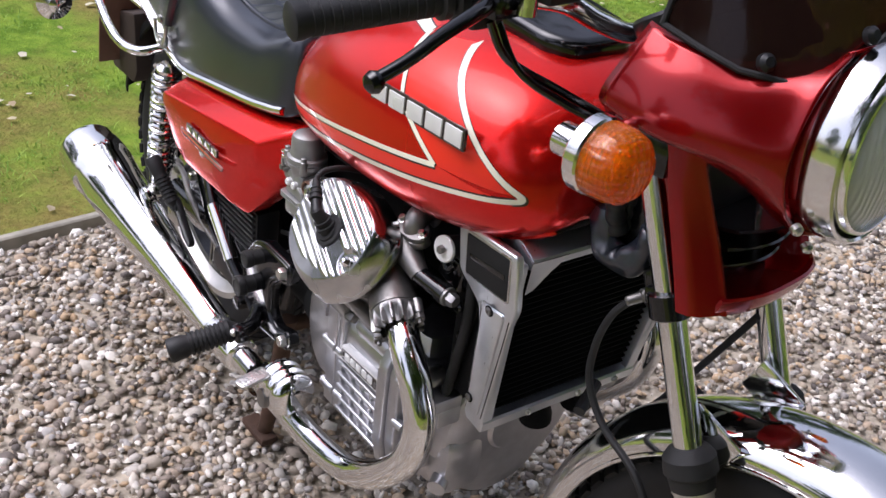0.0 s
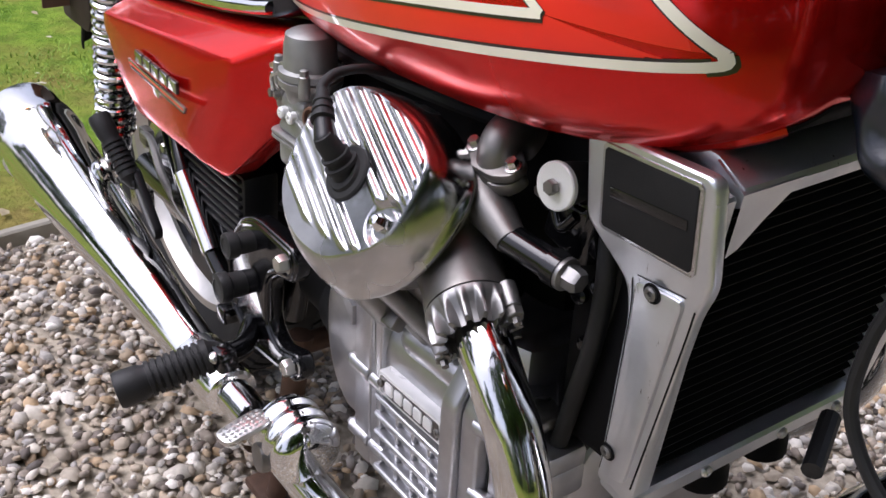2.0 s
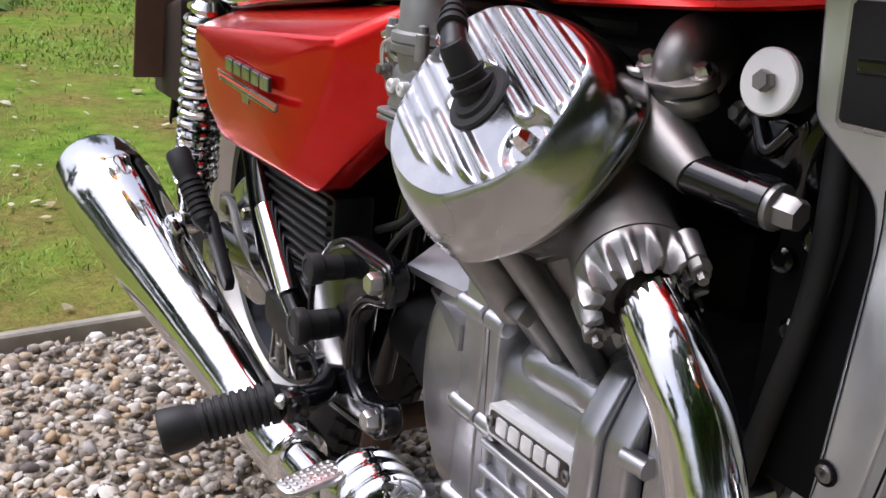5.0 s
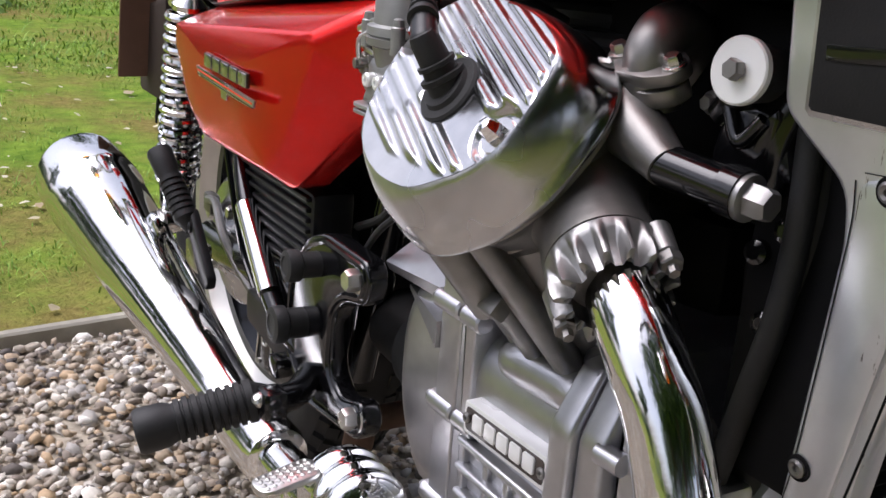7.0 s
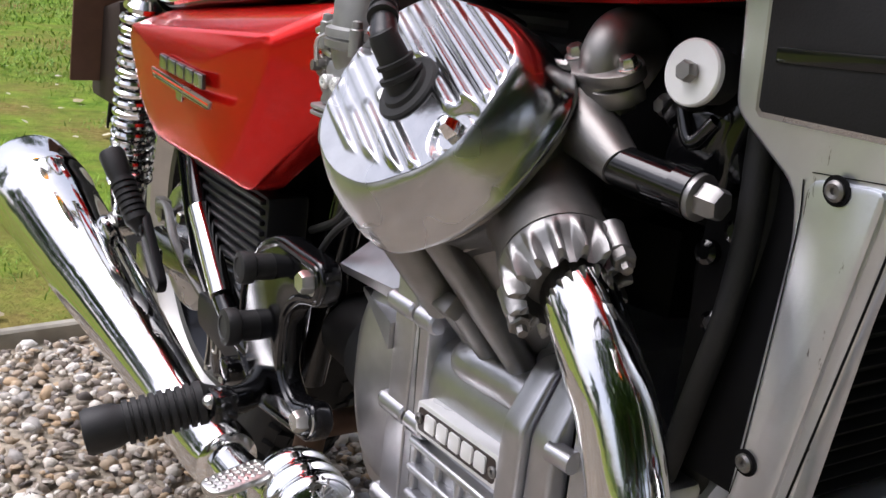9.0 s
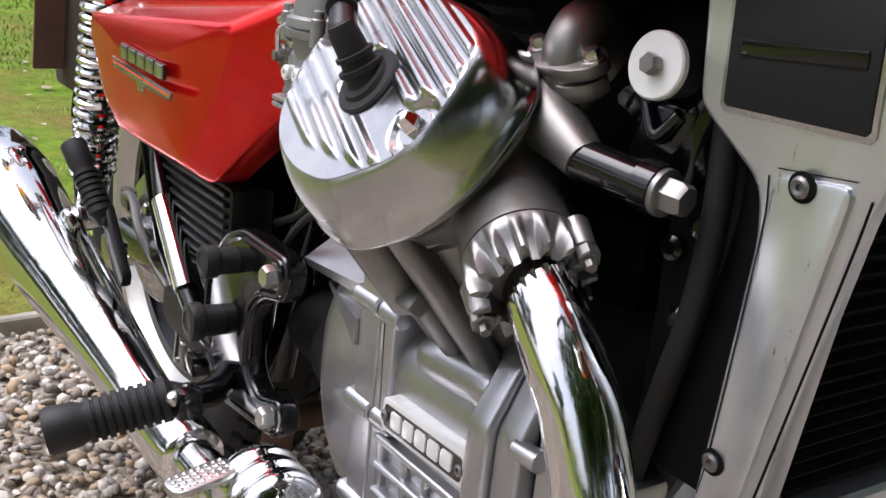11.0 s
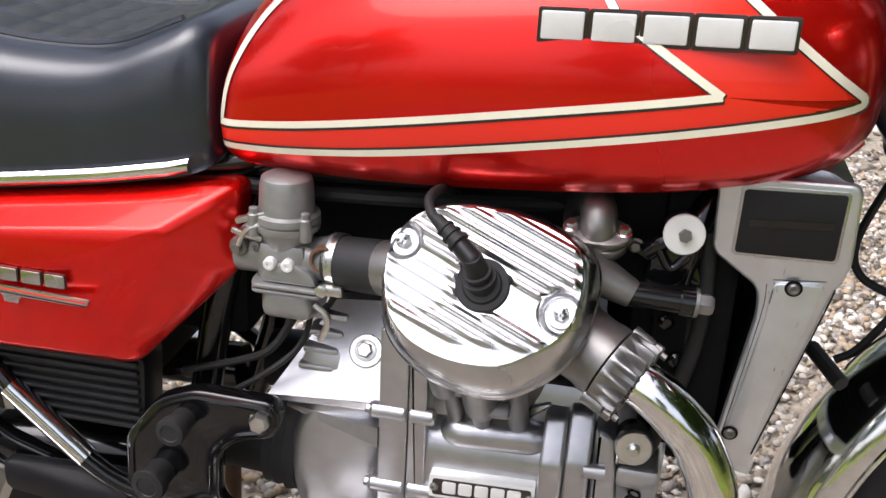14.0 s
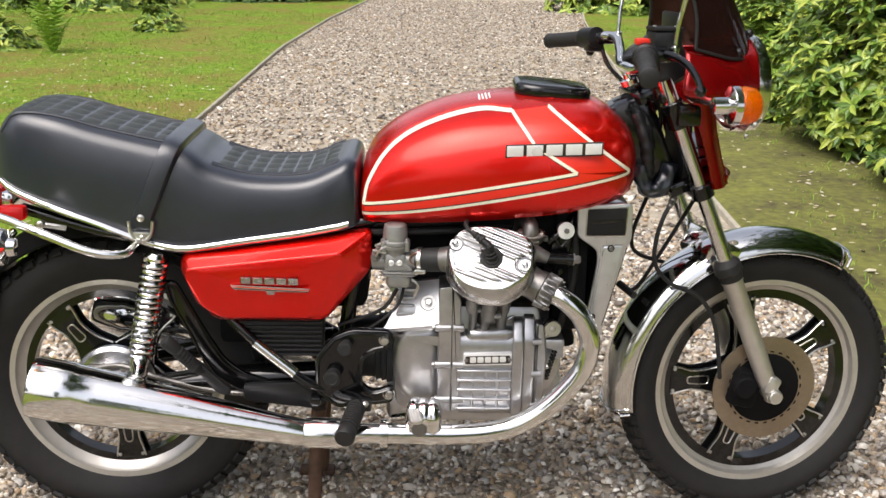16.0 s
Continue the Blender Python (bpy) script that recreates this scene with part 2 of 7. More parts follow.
def part(name, g, material, parent=None, label="", turn=None, sharp=32):
    me = bpy.data.meshes.new(name)
    v = g.v if turn is None else [tuple(turn @ Vector(p)) for p in g.v]
    me.from_pydata(v, [], g.f)
    bm = bmesh.new()
    bm.from_mesh(me)
    bmesh.ops.recalc_face_normals(bm, faces=bm.faces[:])
    bm.to_mesh(me)
    bm.free()
    me.materials.append(material)
    me.polygons.foreach_set("use_smooth", [True] * len(me.polygons))
    me.set_sharp_from_angle(angle=radians(sharp))
    ob = new(name, me)
    if parent is not None:
        ob.parent = parent
    if label:
        tagged(ob, label)
    return ob


def mirror(g):
    o = Geo()
    return o.add([(x, -y, z) for x, y, z in g.v], [q[::-1] for q in g.f])


# ---- the motorcycle: x forward, y to its left, z up from the ground under its wheels, upright on its centre stand ----
bike = tagged(new("motorcycle"), "red roadster motorcycle with chrome exhaust on its centre stand", "motorcycle")
bike.matrix_world = Matrix.Identity(4)
# the fork, front wheel and fairing are turned to the left about the steering head
HEAD = Vector((1.125, 0, 0.945))
STEM = Vector((-0.405, 0, 0.914))
STEER = Matrix.Translation(HEAD) @ Matrix.Rotation(radians(2.5), 4, "X") @ Matrix.Rotation(radians(9.0), 4, STEM) @ Matrix.Translation(-HEAD)

# fuel tank
TX = [0.548, 0.556, 0.58, 0.64, 0.735, 0.854, 0.95, 1.03, 1.075, 1.105, 1.118]
TT = [0.815, 0.845, 0.885, 0.929, 0.966, 0.983, 0.984, 0.972, 0.948, 0.915, 0.880]
TB = [0.740, 0.732, 0.731, 0.734, 0.740, 0.750, 0.760, 0.774, 0.788, 0.806, 0.832]
TW = [0.125, 0.146, 0.162, 0.182, 0.200, 0.208, 0.205, 0.190, 0.170, 0.132, 0.080]
TPROF = smooth_line([(0, 0), (0.74, 0.0), (0.86, 0.022), (0.945, 0.11), (0.992, 0.27), (0.99, 0.45), (0.935, 0.64), (0.80, 0.81), (0.58, 0.925), (0.30, 0.985), (0, 1.0)], 4)


tl = smooth_line(list(zip(TX, TT, TB, TW)), 5)


def tank_section(x):
    return tuple(np.interp(x, tl[:, 0], tl[:, k]) for k in (1, 2, 3))


def tank_y(x, z):
    """The half width of the tank's side at a place."""
    t, b, w = tank_section(x)
    f = min(max((z - b) / (t - b), 0.03), 0.999)
    return w * float(np.interp(f, TPROF[3:, 1], TPROF[3:, 0]))


g = Geo()
rings = []
for x, t, b, w in tl:
    half = [(x, -w * f, b + (t - b) * h) for f, h in TPROF]
    rings.append(half + [(x, -y, z) for _, y, z in half[-2:0:-1]])
loft(g, rings)
tank = part("fuel_tank", g, RED, bike, "glossy candy red steel fuel tank with cream and bright red stripes", sharp=50)
# black plate added under the red tank, so that its reflection stays dark
g = Geo()
loft(g, [[(x, -0.735 * w, b - 0.001), (x, -0.735 * w, b - 0.004), (x, 0.735 * w, b - 0.004), (x, 0.735 * w, b - 0.001)] for x, t, b, w in tl[3:-3]])
part("tank_shade_plate", g, DULLBLACK, tank, "dull black plate added under the tank to darken its reflection")
# the lip along its lower edge
g = Geo()
low = [(x, -0.74 * w - 0.004, b) for x, t, b, w in tl[5:-6]]
tube(g, low, 0.005, 8, 1)
part("lower_lip", g, RED, tank)
part("lower_lip", mirror(g), RED, tank)


def on_tank(pts, out):
    return [(x, -tank_y(x, z) - out, z) for x, z in pts]


def stripe(pts, width, out, side=1):
    """A painted line of that width along the tank's side, through points (x, z)."""
    line = np.array(pts, float)
    t = np.gradient(line, axis=0)
    t /= np.linalg.norm(t, axis=1)[:, None]
    nrm = np.stack([-t[:, 1], t[:, 0]], 1)
    a, b = line + nrm * width / 2, line - nrm * width / 2
    m = (a + b) / 2
    g = Geo()
    loft(g, list(zip(on_tank(a, out), on_tank(m, out), on_tank(b, out))), (False, False), False)
    return g


def dense(pts, n=14):
    p = np.array(pts, float)
    out = [p[0]]
    for a, b in zip(p, p[1:]):
        out += [a + (b - a) * s for s in np.linspace(0, 1, n + 1)[1:]]
    return np.array(out)


LOW = smooth_line([(0.553, 0.749), (0.640, 0.7605), (0.734, 0.7765), (0.915, 0.811), (1.082, 0.842)], 14)
UPP = smooth_line([(0.553, 0.771), (0.640, 0.7865), (0.734, 0.805), (0.860, 0.829), (0.980, 0.850)], 14)
VEE = dense([(0.980, 0.850), (0.895, 0.903), (0.852, 0.962)])
FWD = dense([(1.088, 0.850), (1.015, 0.903), (0.926, 0.970)])
ARC = smooth_line([(0.852, 0.962), (0.79, 0.962), (0.715, 0.944), (0.645, 0.912), (0.598, 0.872), (0.566, 0.818), (0.556, 0.775)], 8)
ARC2 = ARC + np.linspace(0.008, 0.004, len(ARC))[:, None] * np.array([-0.5, 0.75])
TIP = smooth_line([(1.080, 0.8417), (1.0885, 0.8445), (1.0875, 0.851)], 4)
for flip in (False, True):
    def paint(name, g, m, label):
        part(name, mirror(g) if flip else g, m, tank, label)
    g = Geo()
    s = np.linspace(0, 1, 60)
    along = lambda p, t: np.stack([np.interp(t, np.linspace(0, 1, len(p)), p[:, k]) for k in (0, 1)], 1)
    lo, up = along(LOW, s), along(UPP, s)
    loft(g, [on_tank([a + (b - a) * k for k in np.linspace(0, 1, 5)], 0.0006) for a, b in zip(lo, up)], (False, False), False)
    lo, up = along(VEE, s), along(FWD, s)
    loft(g, [on_tank([a + (b - a) * k for k in np.linspace(0, 1, 9)], 0.0006) for a, b in zip(lo, up)], (False, False), False)
    loft(g, [on_tank([a + (b - a) * k for k in np.linspace(0, 1, 3)], 0.0006) for a, b in zip(ARC, ARC2)], (False, False), False)
    paint("stripe_panel", g, ORANGE, "bright red painted arrow stripe")
    for line in (LOW, UPP, VEE, FWD, ARC, TIP):
        off = np.array([0.0022, 0.0026 if line is LOW else -0.0026])
        paint("pinstripe", stripe(line, 0.0062, 0.0016), CREAM, "cream pinstripe")
        paint("pinstripe", stripe(line + off * (0.6 if line is not ARC else 0), 0.0075, 0.0011), BLACKLINE, "thin black pinstripe")


def letter_bars(parent, place, right, up, out, n, width, height, material, backing, skip=0.22):
    """A raised nameplate shown as plain blocks of its letters' size on their dark backing."""
    r, u, o = Vector(right).normalized(), Vector(up).normalized(), Vector(out).normalized()
    m = Matrix((r, u, o)).transposed().to_4x4()
    m.translation = Vector(place)
    step = width / n
    for i in range(n):
        c = -width / 2 + step * (i + 0.5)
        w = step * (1 - skip) / 2
        shape = [(c - w, -height / 2), (c + w, -height / 2), (c + w, height / 2), (c - w, height / 2)]
        g = Geo()
        prism(g, rounded(inset(shape, -0.003 if height > 0.015 else -0.001), 0.002, 3), -0.002, height * 0.10, 0.0004, m)
        part("letter_backing", g, backing, parent)
        g = Geo()
        prism(g, rounded(shape, 0.0015, 3), height * 0.08, height * 0.20, height * 0.05, m)
        part("letter_block", g, material, parent)


# nameplates on both sides of the tank
for side in (-1, 1):
    yb = (tank_y(0.93, 0.896)) * side
    plate = part("nameplate", prism(Geo(), [(0.838, 0.886), (1.022, 0.886), (1.022, 0.893), (0.838, 0.893)], yb * 0.985, yb * 1.004, 0.0004), BLACKLINE, tank, "silver nameplate shown as raised blocks")
    letter_bars(plate, (0.932, yb * 1.012, 0.896), (1, 0, 0.04), (0, 0, 1), (0, side, 0.1), 5, 0.192, 0.0215, BADGESILVER, BLACKLINE, 0.16)

# filler cover
g = Geo()
cap = rounded([(0.862, -0.055), (0.90, -0.075), (0.99, -0.070), (1.022, -0.045), (1.022, 0.045), (0.99, 0.070), (0.90, 0.075), (0.862, 0.055)], 0.03, 5)
prism(g, cap, 0.968, 1.001, 0.012, Matrix.Rotation(radians(5), 4, "Y") @ Matrix.Translation((-0.088, 0, 0.079)), 4)
part("filler_cover", g, GLOSSBLACK, tank, "black plastic fuel filler cover")
g = Geo()
for i in range(4):
    block(g, (0.790 + 0.007 * i, -0.050, 0.975 + 0.0014 * i), (0.0034, 0.034 - 0.006 * (i % 2), 0.0010), 0.0003, Matrix.Rotation(radians(-12), 3, "Y") @ Matrix.Rotation(radians(13), 3, "X"))
part("caution_label", g, WHITE, tank, "small printed caution label in plain bars")

# seat
SX = [-0.205, -0.19, -0.15, -0.07, 0.02, 0.11, 0.17, 0.205, 0.245, 0.31, 0.38, 0.44, 0.49, 0.52, 0.540, 0.546]
ST = [0.86, 0.90, 0.942, 0.938, 0.914, 0.894, 0.881, 0.868, 0.843, 0.824, 0.819, 0.824, 0.844, 0.856, 0.850, 0.835]
SB = [0.80, 0.790, 0.770, 0.742, 0.712, 0.678, 0.664, 0.664, 0.670, 0.681, 0.691, 0.700, 0.709, 0.714, 0.722, 0.730]
SW = [0.07, 0.10, 0.128, 0.148, 0.156, 0.160, 0.162, 0.163, 0.164, 0.164, 0.162, 0.160, 0.156, 0.150, 0.140, 0.125]
SPROF = smooth_line([(0, 0), (0.9, 0.0), (0.985, 0.06), (1.0, 0.28), (0.985, 0.55), (0.94, 0.80), (0.86, 0.925), (0.72, 0.985), (0.4, 1.0), (0, 1.0)], 4)
seat_line = smooth_line(list(zip(SX, ST, SB, SW)), 5)
g = Geo()
rings = []
for x, t, b, w in seat_line:
    half = [(x, -w * f, b + (t - b) * h) for f, h in SPROF]
    rings.append(half + [(x, -y, z) for _, y, z in half[-2:0:-1]])
loft(g, rings)
seat = part("seat", g, VINYL, bike, "stepped black vinyl dual seat with quilted top", sharp=60)


def seat_at(x):
    return tuple(float(np.interp(x, seat_line[:, 0], seat_line[:, k])) for k in (1, 2, 3))


# chrome trim along the seat's lower edge
for side in (-1, 1):
    g = Geo()
    pts = [(x, side * (seat_at(x)[2] * 0.995 + 0.004), seat_at(x)[1] + 0.012) for x in np.linspace(-0.185, 0.525, 40)]
    rings = []
    for x, y, z in pts:
        rings.append([(x, y - side * 0.006, z - 0.0072), (x, y + side * 0.001, z - 0.0066), (x, y + side * 0.0045, z - 0.0036), (x, y + side * 0.0055, z), (x, y + side * 0.0045, z + 0.0036), (x, y + side * 0.001, z + 0.0066), (x, y - side * 0.006, z + 0.0072)])
    loft(g, rings)
    part("trim_strip", g, CHROME, seat, "chrome trim strip")


# wheels
def wheel(name, c, rim_r, tyre_r, tyre_w, first, turn, label):
    y = c[1]
    axle = (0, 1, 0)
    root = part(name, lathe(Geo(), (c[0], y - 0.055, c[2]), axle, [(0, 0.03), (0.004, 0.045), (0.02, 0.06), (0.03, 0.062), (0.08, 0.062), (0.09, 0.06), (0.106, 0.045), (0.11, 0.03)], 36), DULLBLACK, bike, label, turn)
    h = tyre_w / 2
    w = tyre_r - rim_r
    loop = smooth_line([(-h * 0.62, rim_r - 0.012), (-h * 0.86, rim_r + w * 0.15), (-h, rim_r + w * 0.45), (-h * 0.86, rim_r + w * 0.76), (-h * 0.5, rim_r + w * 0.955), (0, tyre_r),
                        (h * 0.5, rim_r + w * 0.955), (h * 0.86, rim_r + w * 0.76), (h, rim_r + w * 0.45), (h * 0.86, rim_r + w * 0.15), (h * 0.62, rim_r - 0.012)], 3)
    part("tyre", ring_lathe(Geo(), c, axle, [tuple(p) for p in loop], 96), TYRE, root, "black rubber tyre", turn)
    k = 0.62 * h
    part("rim", ring_lathe(Geo(), c, axle, [(-k, rim_r), (-k - 0.004, rim_r - 0.003), (-k - 0.002, rim_r - 0.017), (-k + 0.008, rim_r - 0.022), (-0.012, rim_r - 0.040), (0.012, rim_r - 0.040), (k - 0.008, rim_r - 0.022), (k + 0.002, rim_r - 0.017), (k + 0.004, rim_r - 0.003), (k, rim_r)], 96),
         SATIN, root, "satin aluminium rim", turn)
    part("inner_rim", ring_lathe(Geo(), c, axle, [(-0.016, rim_r - 0.030), (-0.016, rim_r - 0.052), (0.016, rim_r - 0.052), (0.016, rim_r - 0.030)], 72), GLOSSBLACK, root, "", turn)
    for i in range(5):
        a = radians(first + 72 * i)
        spoke = None
        for s in (-1, 1):
            m = Matrix.Translation(c) @ Matrix.Rotation(-a, 4, "Y") @ Matrix.Rotation(radians(90), 4, "X")
            r1 = rim_r - 0.044
            shape = rounded([(0.045, -0.058), (0.075, -0.046), (0.105, -0.031), (r1 - 0.055, -0.024), (r1 - 0.012, -0.034), (r1, -0.034), (r1, 0.034), (r1 - 0.012, 0.034), (r1 - 0.055, 0.024), (0.105, 0.031), (0.075, 0.046), (0.045, 0.058)], 0.01, 3)
            g = Geo()
            prism(g, shape, -s * 0.012, -s * 0.018, 0.0015, m)
            spoke = part("spoke", g, GLOSSBLACK, root, "gloss black pressed spoke with bright edges", turn)
            for edge in (-1, 1):
                g = Geo()
                pts = [(0.070, 0.047), (0.105, 0.029), (r1 - 0.055, 0.0225), (r1 - 0.02, 0.030), (r1 - 0.004, 0.033)]
                tube(g, [m @ Vector((u, edge * v, -s * 0.0185)) for u, v in pts], 0.0019, 6, 4)
                part("bright_edge", g, STEEL, spoke, "", turn)
            slot = rounded([(0.115, -0.011), (r1 - 0.04, -0.008), (r1 - 0.04, 0.008), (0.115, 0.011)], 0.012, 5)
            g = Geo()
            tube(g, [m @ Vector((u, v, -s * 0.0185)) for u, v in slot + slot[:1]], 0.0019, 6, 1)
            part("bright_slot", g, STEEL, spoke, "", turn)
            for v in (-0.026, 0.026):
                g = Geo()
                lathe(g, m @ Vector((r1 - 0.008, v, -s * 0.018)), (m.to_3x3() @ Vector((0, 0, -s))), [(0, 0.0045), (0.002, 0.004), (0.003, 0.002)], 10)
                part("rivet", g, STEEL, spoke, "", turn)
    return root


rear_wheel = wheel("rear_wheel", (0.0, 0.0, 0.328), 0.2435, 0.335, 0.112, 130, None, "rear wheel with black pressed spokes and satin rim")
front_wheel = wheel("front_wheel", (1.447, 0.0, 0.318), 0.2505, 0.321, 0.092, 33, STEER, "front wheel with black pressed spokes and satin rim")
for dy in (-0.062, ):
    g = Geo()
    ring_lathe(g, (1.447, dy, 0.318), (0, 1, 0), [(-0.0028, 0.1220), (-0.0028, 0.0820), (0.0028, 0.0820), (0.0028, 0.1220)], 72)
    disc = part("brake_disc", g, DISC, front_wheel, "brown stained steel brake disc", STEER)
    g = Geo()
    for i in range(26):
        a = 2 * math.pi * i / 26
        block(g, (1.447 + 0.087 * math.cos(a), dy - 0.0022, 0.318 + 0.087 * math.sin(a)), (0.010, 0.002, 0.004), 0.0008, Matrix.Rotation(-a + math.pi / 2, 3, "Y"))
    part("disc_slot", g, DULLBLACK, disc, "", STEER)
    part("disc_carrier", lathe(Geo(), (1.447, dy - 0.012, 0.318), (0, 1, 0), [(0, 0.03), (0.002, 0.055), (0.008, 0.082), (0.014, 0.083)], 40), DULLBLACK, disc, "", STEER)

# fork: in the frame of the straight-ahead wheel
FTOP, FEND = Vector((1.170, 0, 0.968)), Vector((1.447, 0, 0.318))
FD = (FEND - FTOP).normalized()


def fork_at(z, y):
    p = FTOP + FD * ((z - FTOP.z) / FD.z)
    return Vector((p.x, y, z))


fork = part("front_fork", lathe(Geo(), fork_at(1.0, 0) - Vector((0.045, 0, 0.02)), FD, [(0, 0.02), (0.02, 0.03), (0.20, 0.03), (0.235, 0.022)], 20), DULLBLACK, bike, "telescopic front fork with chrome tubes", STEER)
for y in (-0.095, 0.095):
    part("fork_tube", lathe(Geo(), fork_at(1.02, y), FD, [(0, 0.0165), (0.47, 0.0165)], 28), CHROME, fork, "chrome fork tube", STEER)
    lp = fork_at(0.604, y)
    leg = part("fork_leg", lathe(Geo(), lp, FD, [(-0.004, 0.022), (0, 0.0245), (0.02, 0.0245), (0.024, 0.0225), (0.21, 0.0215), (0.27, 0.021), (0.286, 0.019), (0.325, 0.017), (0.331, 0.012)], 28), SATIN, fork, "satin aluminium fork leg", STEER)
    part("dust_boot", lathe(Geo(), fork_at(0.636, y), FD, [(0, 0.0185), (0.004, 0.024), (0.012, 0.030), (0.03, 0.031), (0.034, 0.0275), (0.05, 0.0255)], 28), RUBBER, fork, "black rubber dust boot", STEER)
    part("clamp_band", lathe(Geo(), fork_at(0.80, y), FD, [(0, 0.022), (0.002, 0.0245), (0.028, 0.0245), (0.03, 0.022)], 28), GLOSSBLACK, fork, "black lower yoke clamp", STEER)
for z, t in ((0.985, 0.026), (0.79, 0.03)):
    g = Geo()
    c = fork_at(z, 0)
    rot = Matrix.Rotation(math.atan2(FD.x, -FD.z) * -1, 3, "Y")
    block(g, c - Vector((0.026, 0, 0)), (0.062, 0.14, t), 0.008, rot)
    for y in (-0.082, 0.082):
        block(g, c - Vector((0.010, -y, 0)), (0.036, 0.05, t * 0.9), 0.008, rot)
    part("yoke", g, GLOSSBLACK, fork, "black fork yoke", STEER)
# axle pinch clamp
g = Geo()
lathe(g, (1.447, -0.118, 0.318), (0, 1, 0), [(0, 0.010), (0.003, 0.017), (0.03, 0.017), (0.236, 0.012)], 20)
part("axle", g, SATIN, fork, "", STEER)

# front mudguard
g = Geo()
rings = []
for a in np.linspace(radians(22), radians(150), 44):
    rr = 0.343
    cs = [(-0.064 * math.cos(q), -0.028 + 0.044 * math.sin(q) ** 0.9) for q in np.linspace(0, math.pi, 17)]
    outer = [(1.448 + (rr + h) * math.cos(a + radians(38)), y, 0.320 + (rr + h) * math.sin(a + radians(38))) for y, h in cs]
    inner = [(1.448 + (rr + h - 0.003) * math.cos(a + radians(38)), y * 0.965, 0.320 + (rr + h - 0.003) * math.sin(a + radians(38))) for y, h in cs[::-1]]
    rings.append(outer + inner)
loft(g, rings)
fender = part("front_mudguard", g, CHROME, bike, "chrome steel front mudguard", STEER)

# exhaust on both sides, then the near parts of the right one
for side in (-1, 1):
    def at(x, y, z):
        return (x, -side * y, z) if side > 0 else (x, y, z)
    g = Geo()
    tube(g, [at(0.922, -0.184, 0.605), at(0.945, -0.197, 0.599), at(0.966, -0.205, 0.589), at(0.986, -0.209, 0.572), at(1.004, -0.210, 0.549), at(1.022, -0.211, 0.500), at(1.010, -0.212, 0.440), at(0.972, -0.212, 0.385), at(0.915, -0.212, 0.333), at(0.85, -0.213, 0.302), at(0.76, -0.214, 0.290), at(0.60, -0.213, 0.290), at(0.45, -0.214, 0.291)], 0.0215, 28, 8)
    pipe = part("exhaust_pipe", g, CHROME, bike, "curved chrome exhaust pipe")
    m0, m1 = Vector(at(0.43, -0.215, 0.292)), Vector(at(-0.112, -0.240, 0.404))
    d = m1 - m0
    ln = d.length
    prof = [(-0.02, 0.022), (0, 0.029), (0.05, 0.031), (0.15, 0.038), (0.30, 0.050), (0.42, 0.058), (0.47, 0.0605), (0.474, 0.063), (0.50, 0.063), (0.545, 0.0625), (0.555, 0.060), (0.558, 0.05), (0.545, 0.046), (0.50, 0.044)]
    muffler = part("muffler", lathe(Geo(), m0, d, prof, 44), CHROME, bike, "long tapered chrome muffler")
    g = Geo()
    tube(g, [at(0.530, -0.213, 0.290), at(0.526, -0.213, 0.290), at(0.515, -0.213, 0.290), at(0.450, -0.214, 0.291), at(0.436, -0.214, 0.291), at(0.43, -0.214, 0.291)], [0.023, 0.030, 0.0325, 0.0325, 0.031, 0.026], 24, 1)
    part("joint_clamp", g, CHROME, pipe, "chrome joint sleeve")

def soft_step(q):
    q = min(1.0, max(0.0, q))
    return q * q * (3 - 2 * q)


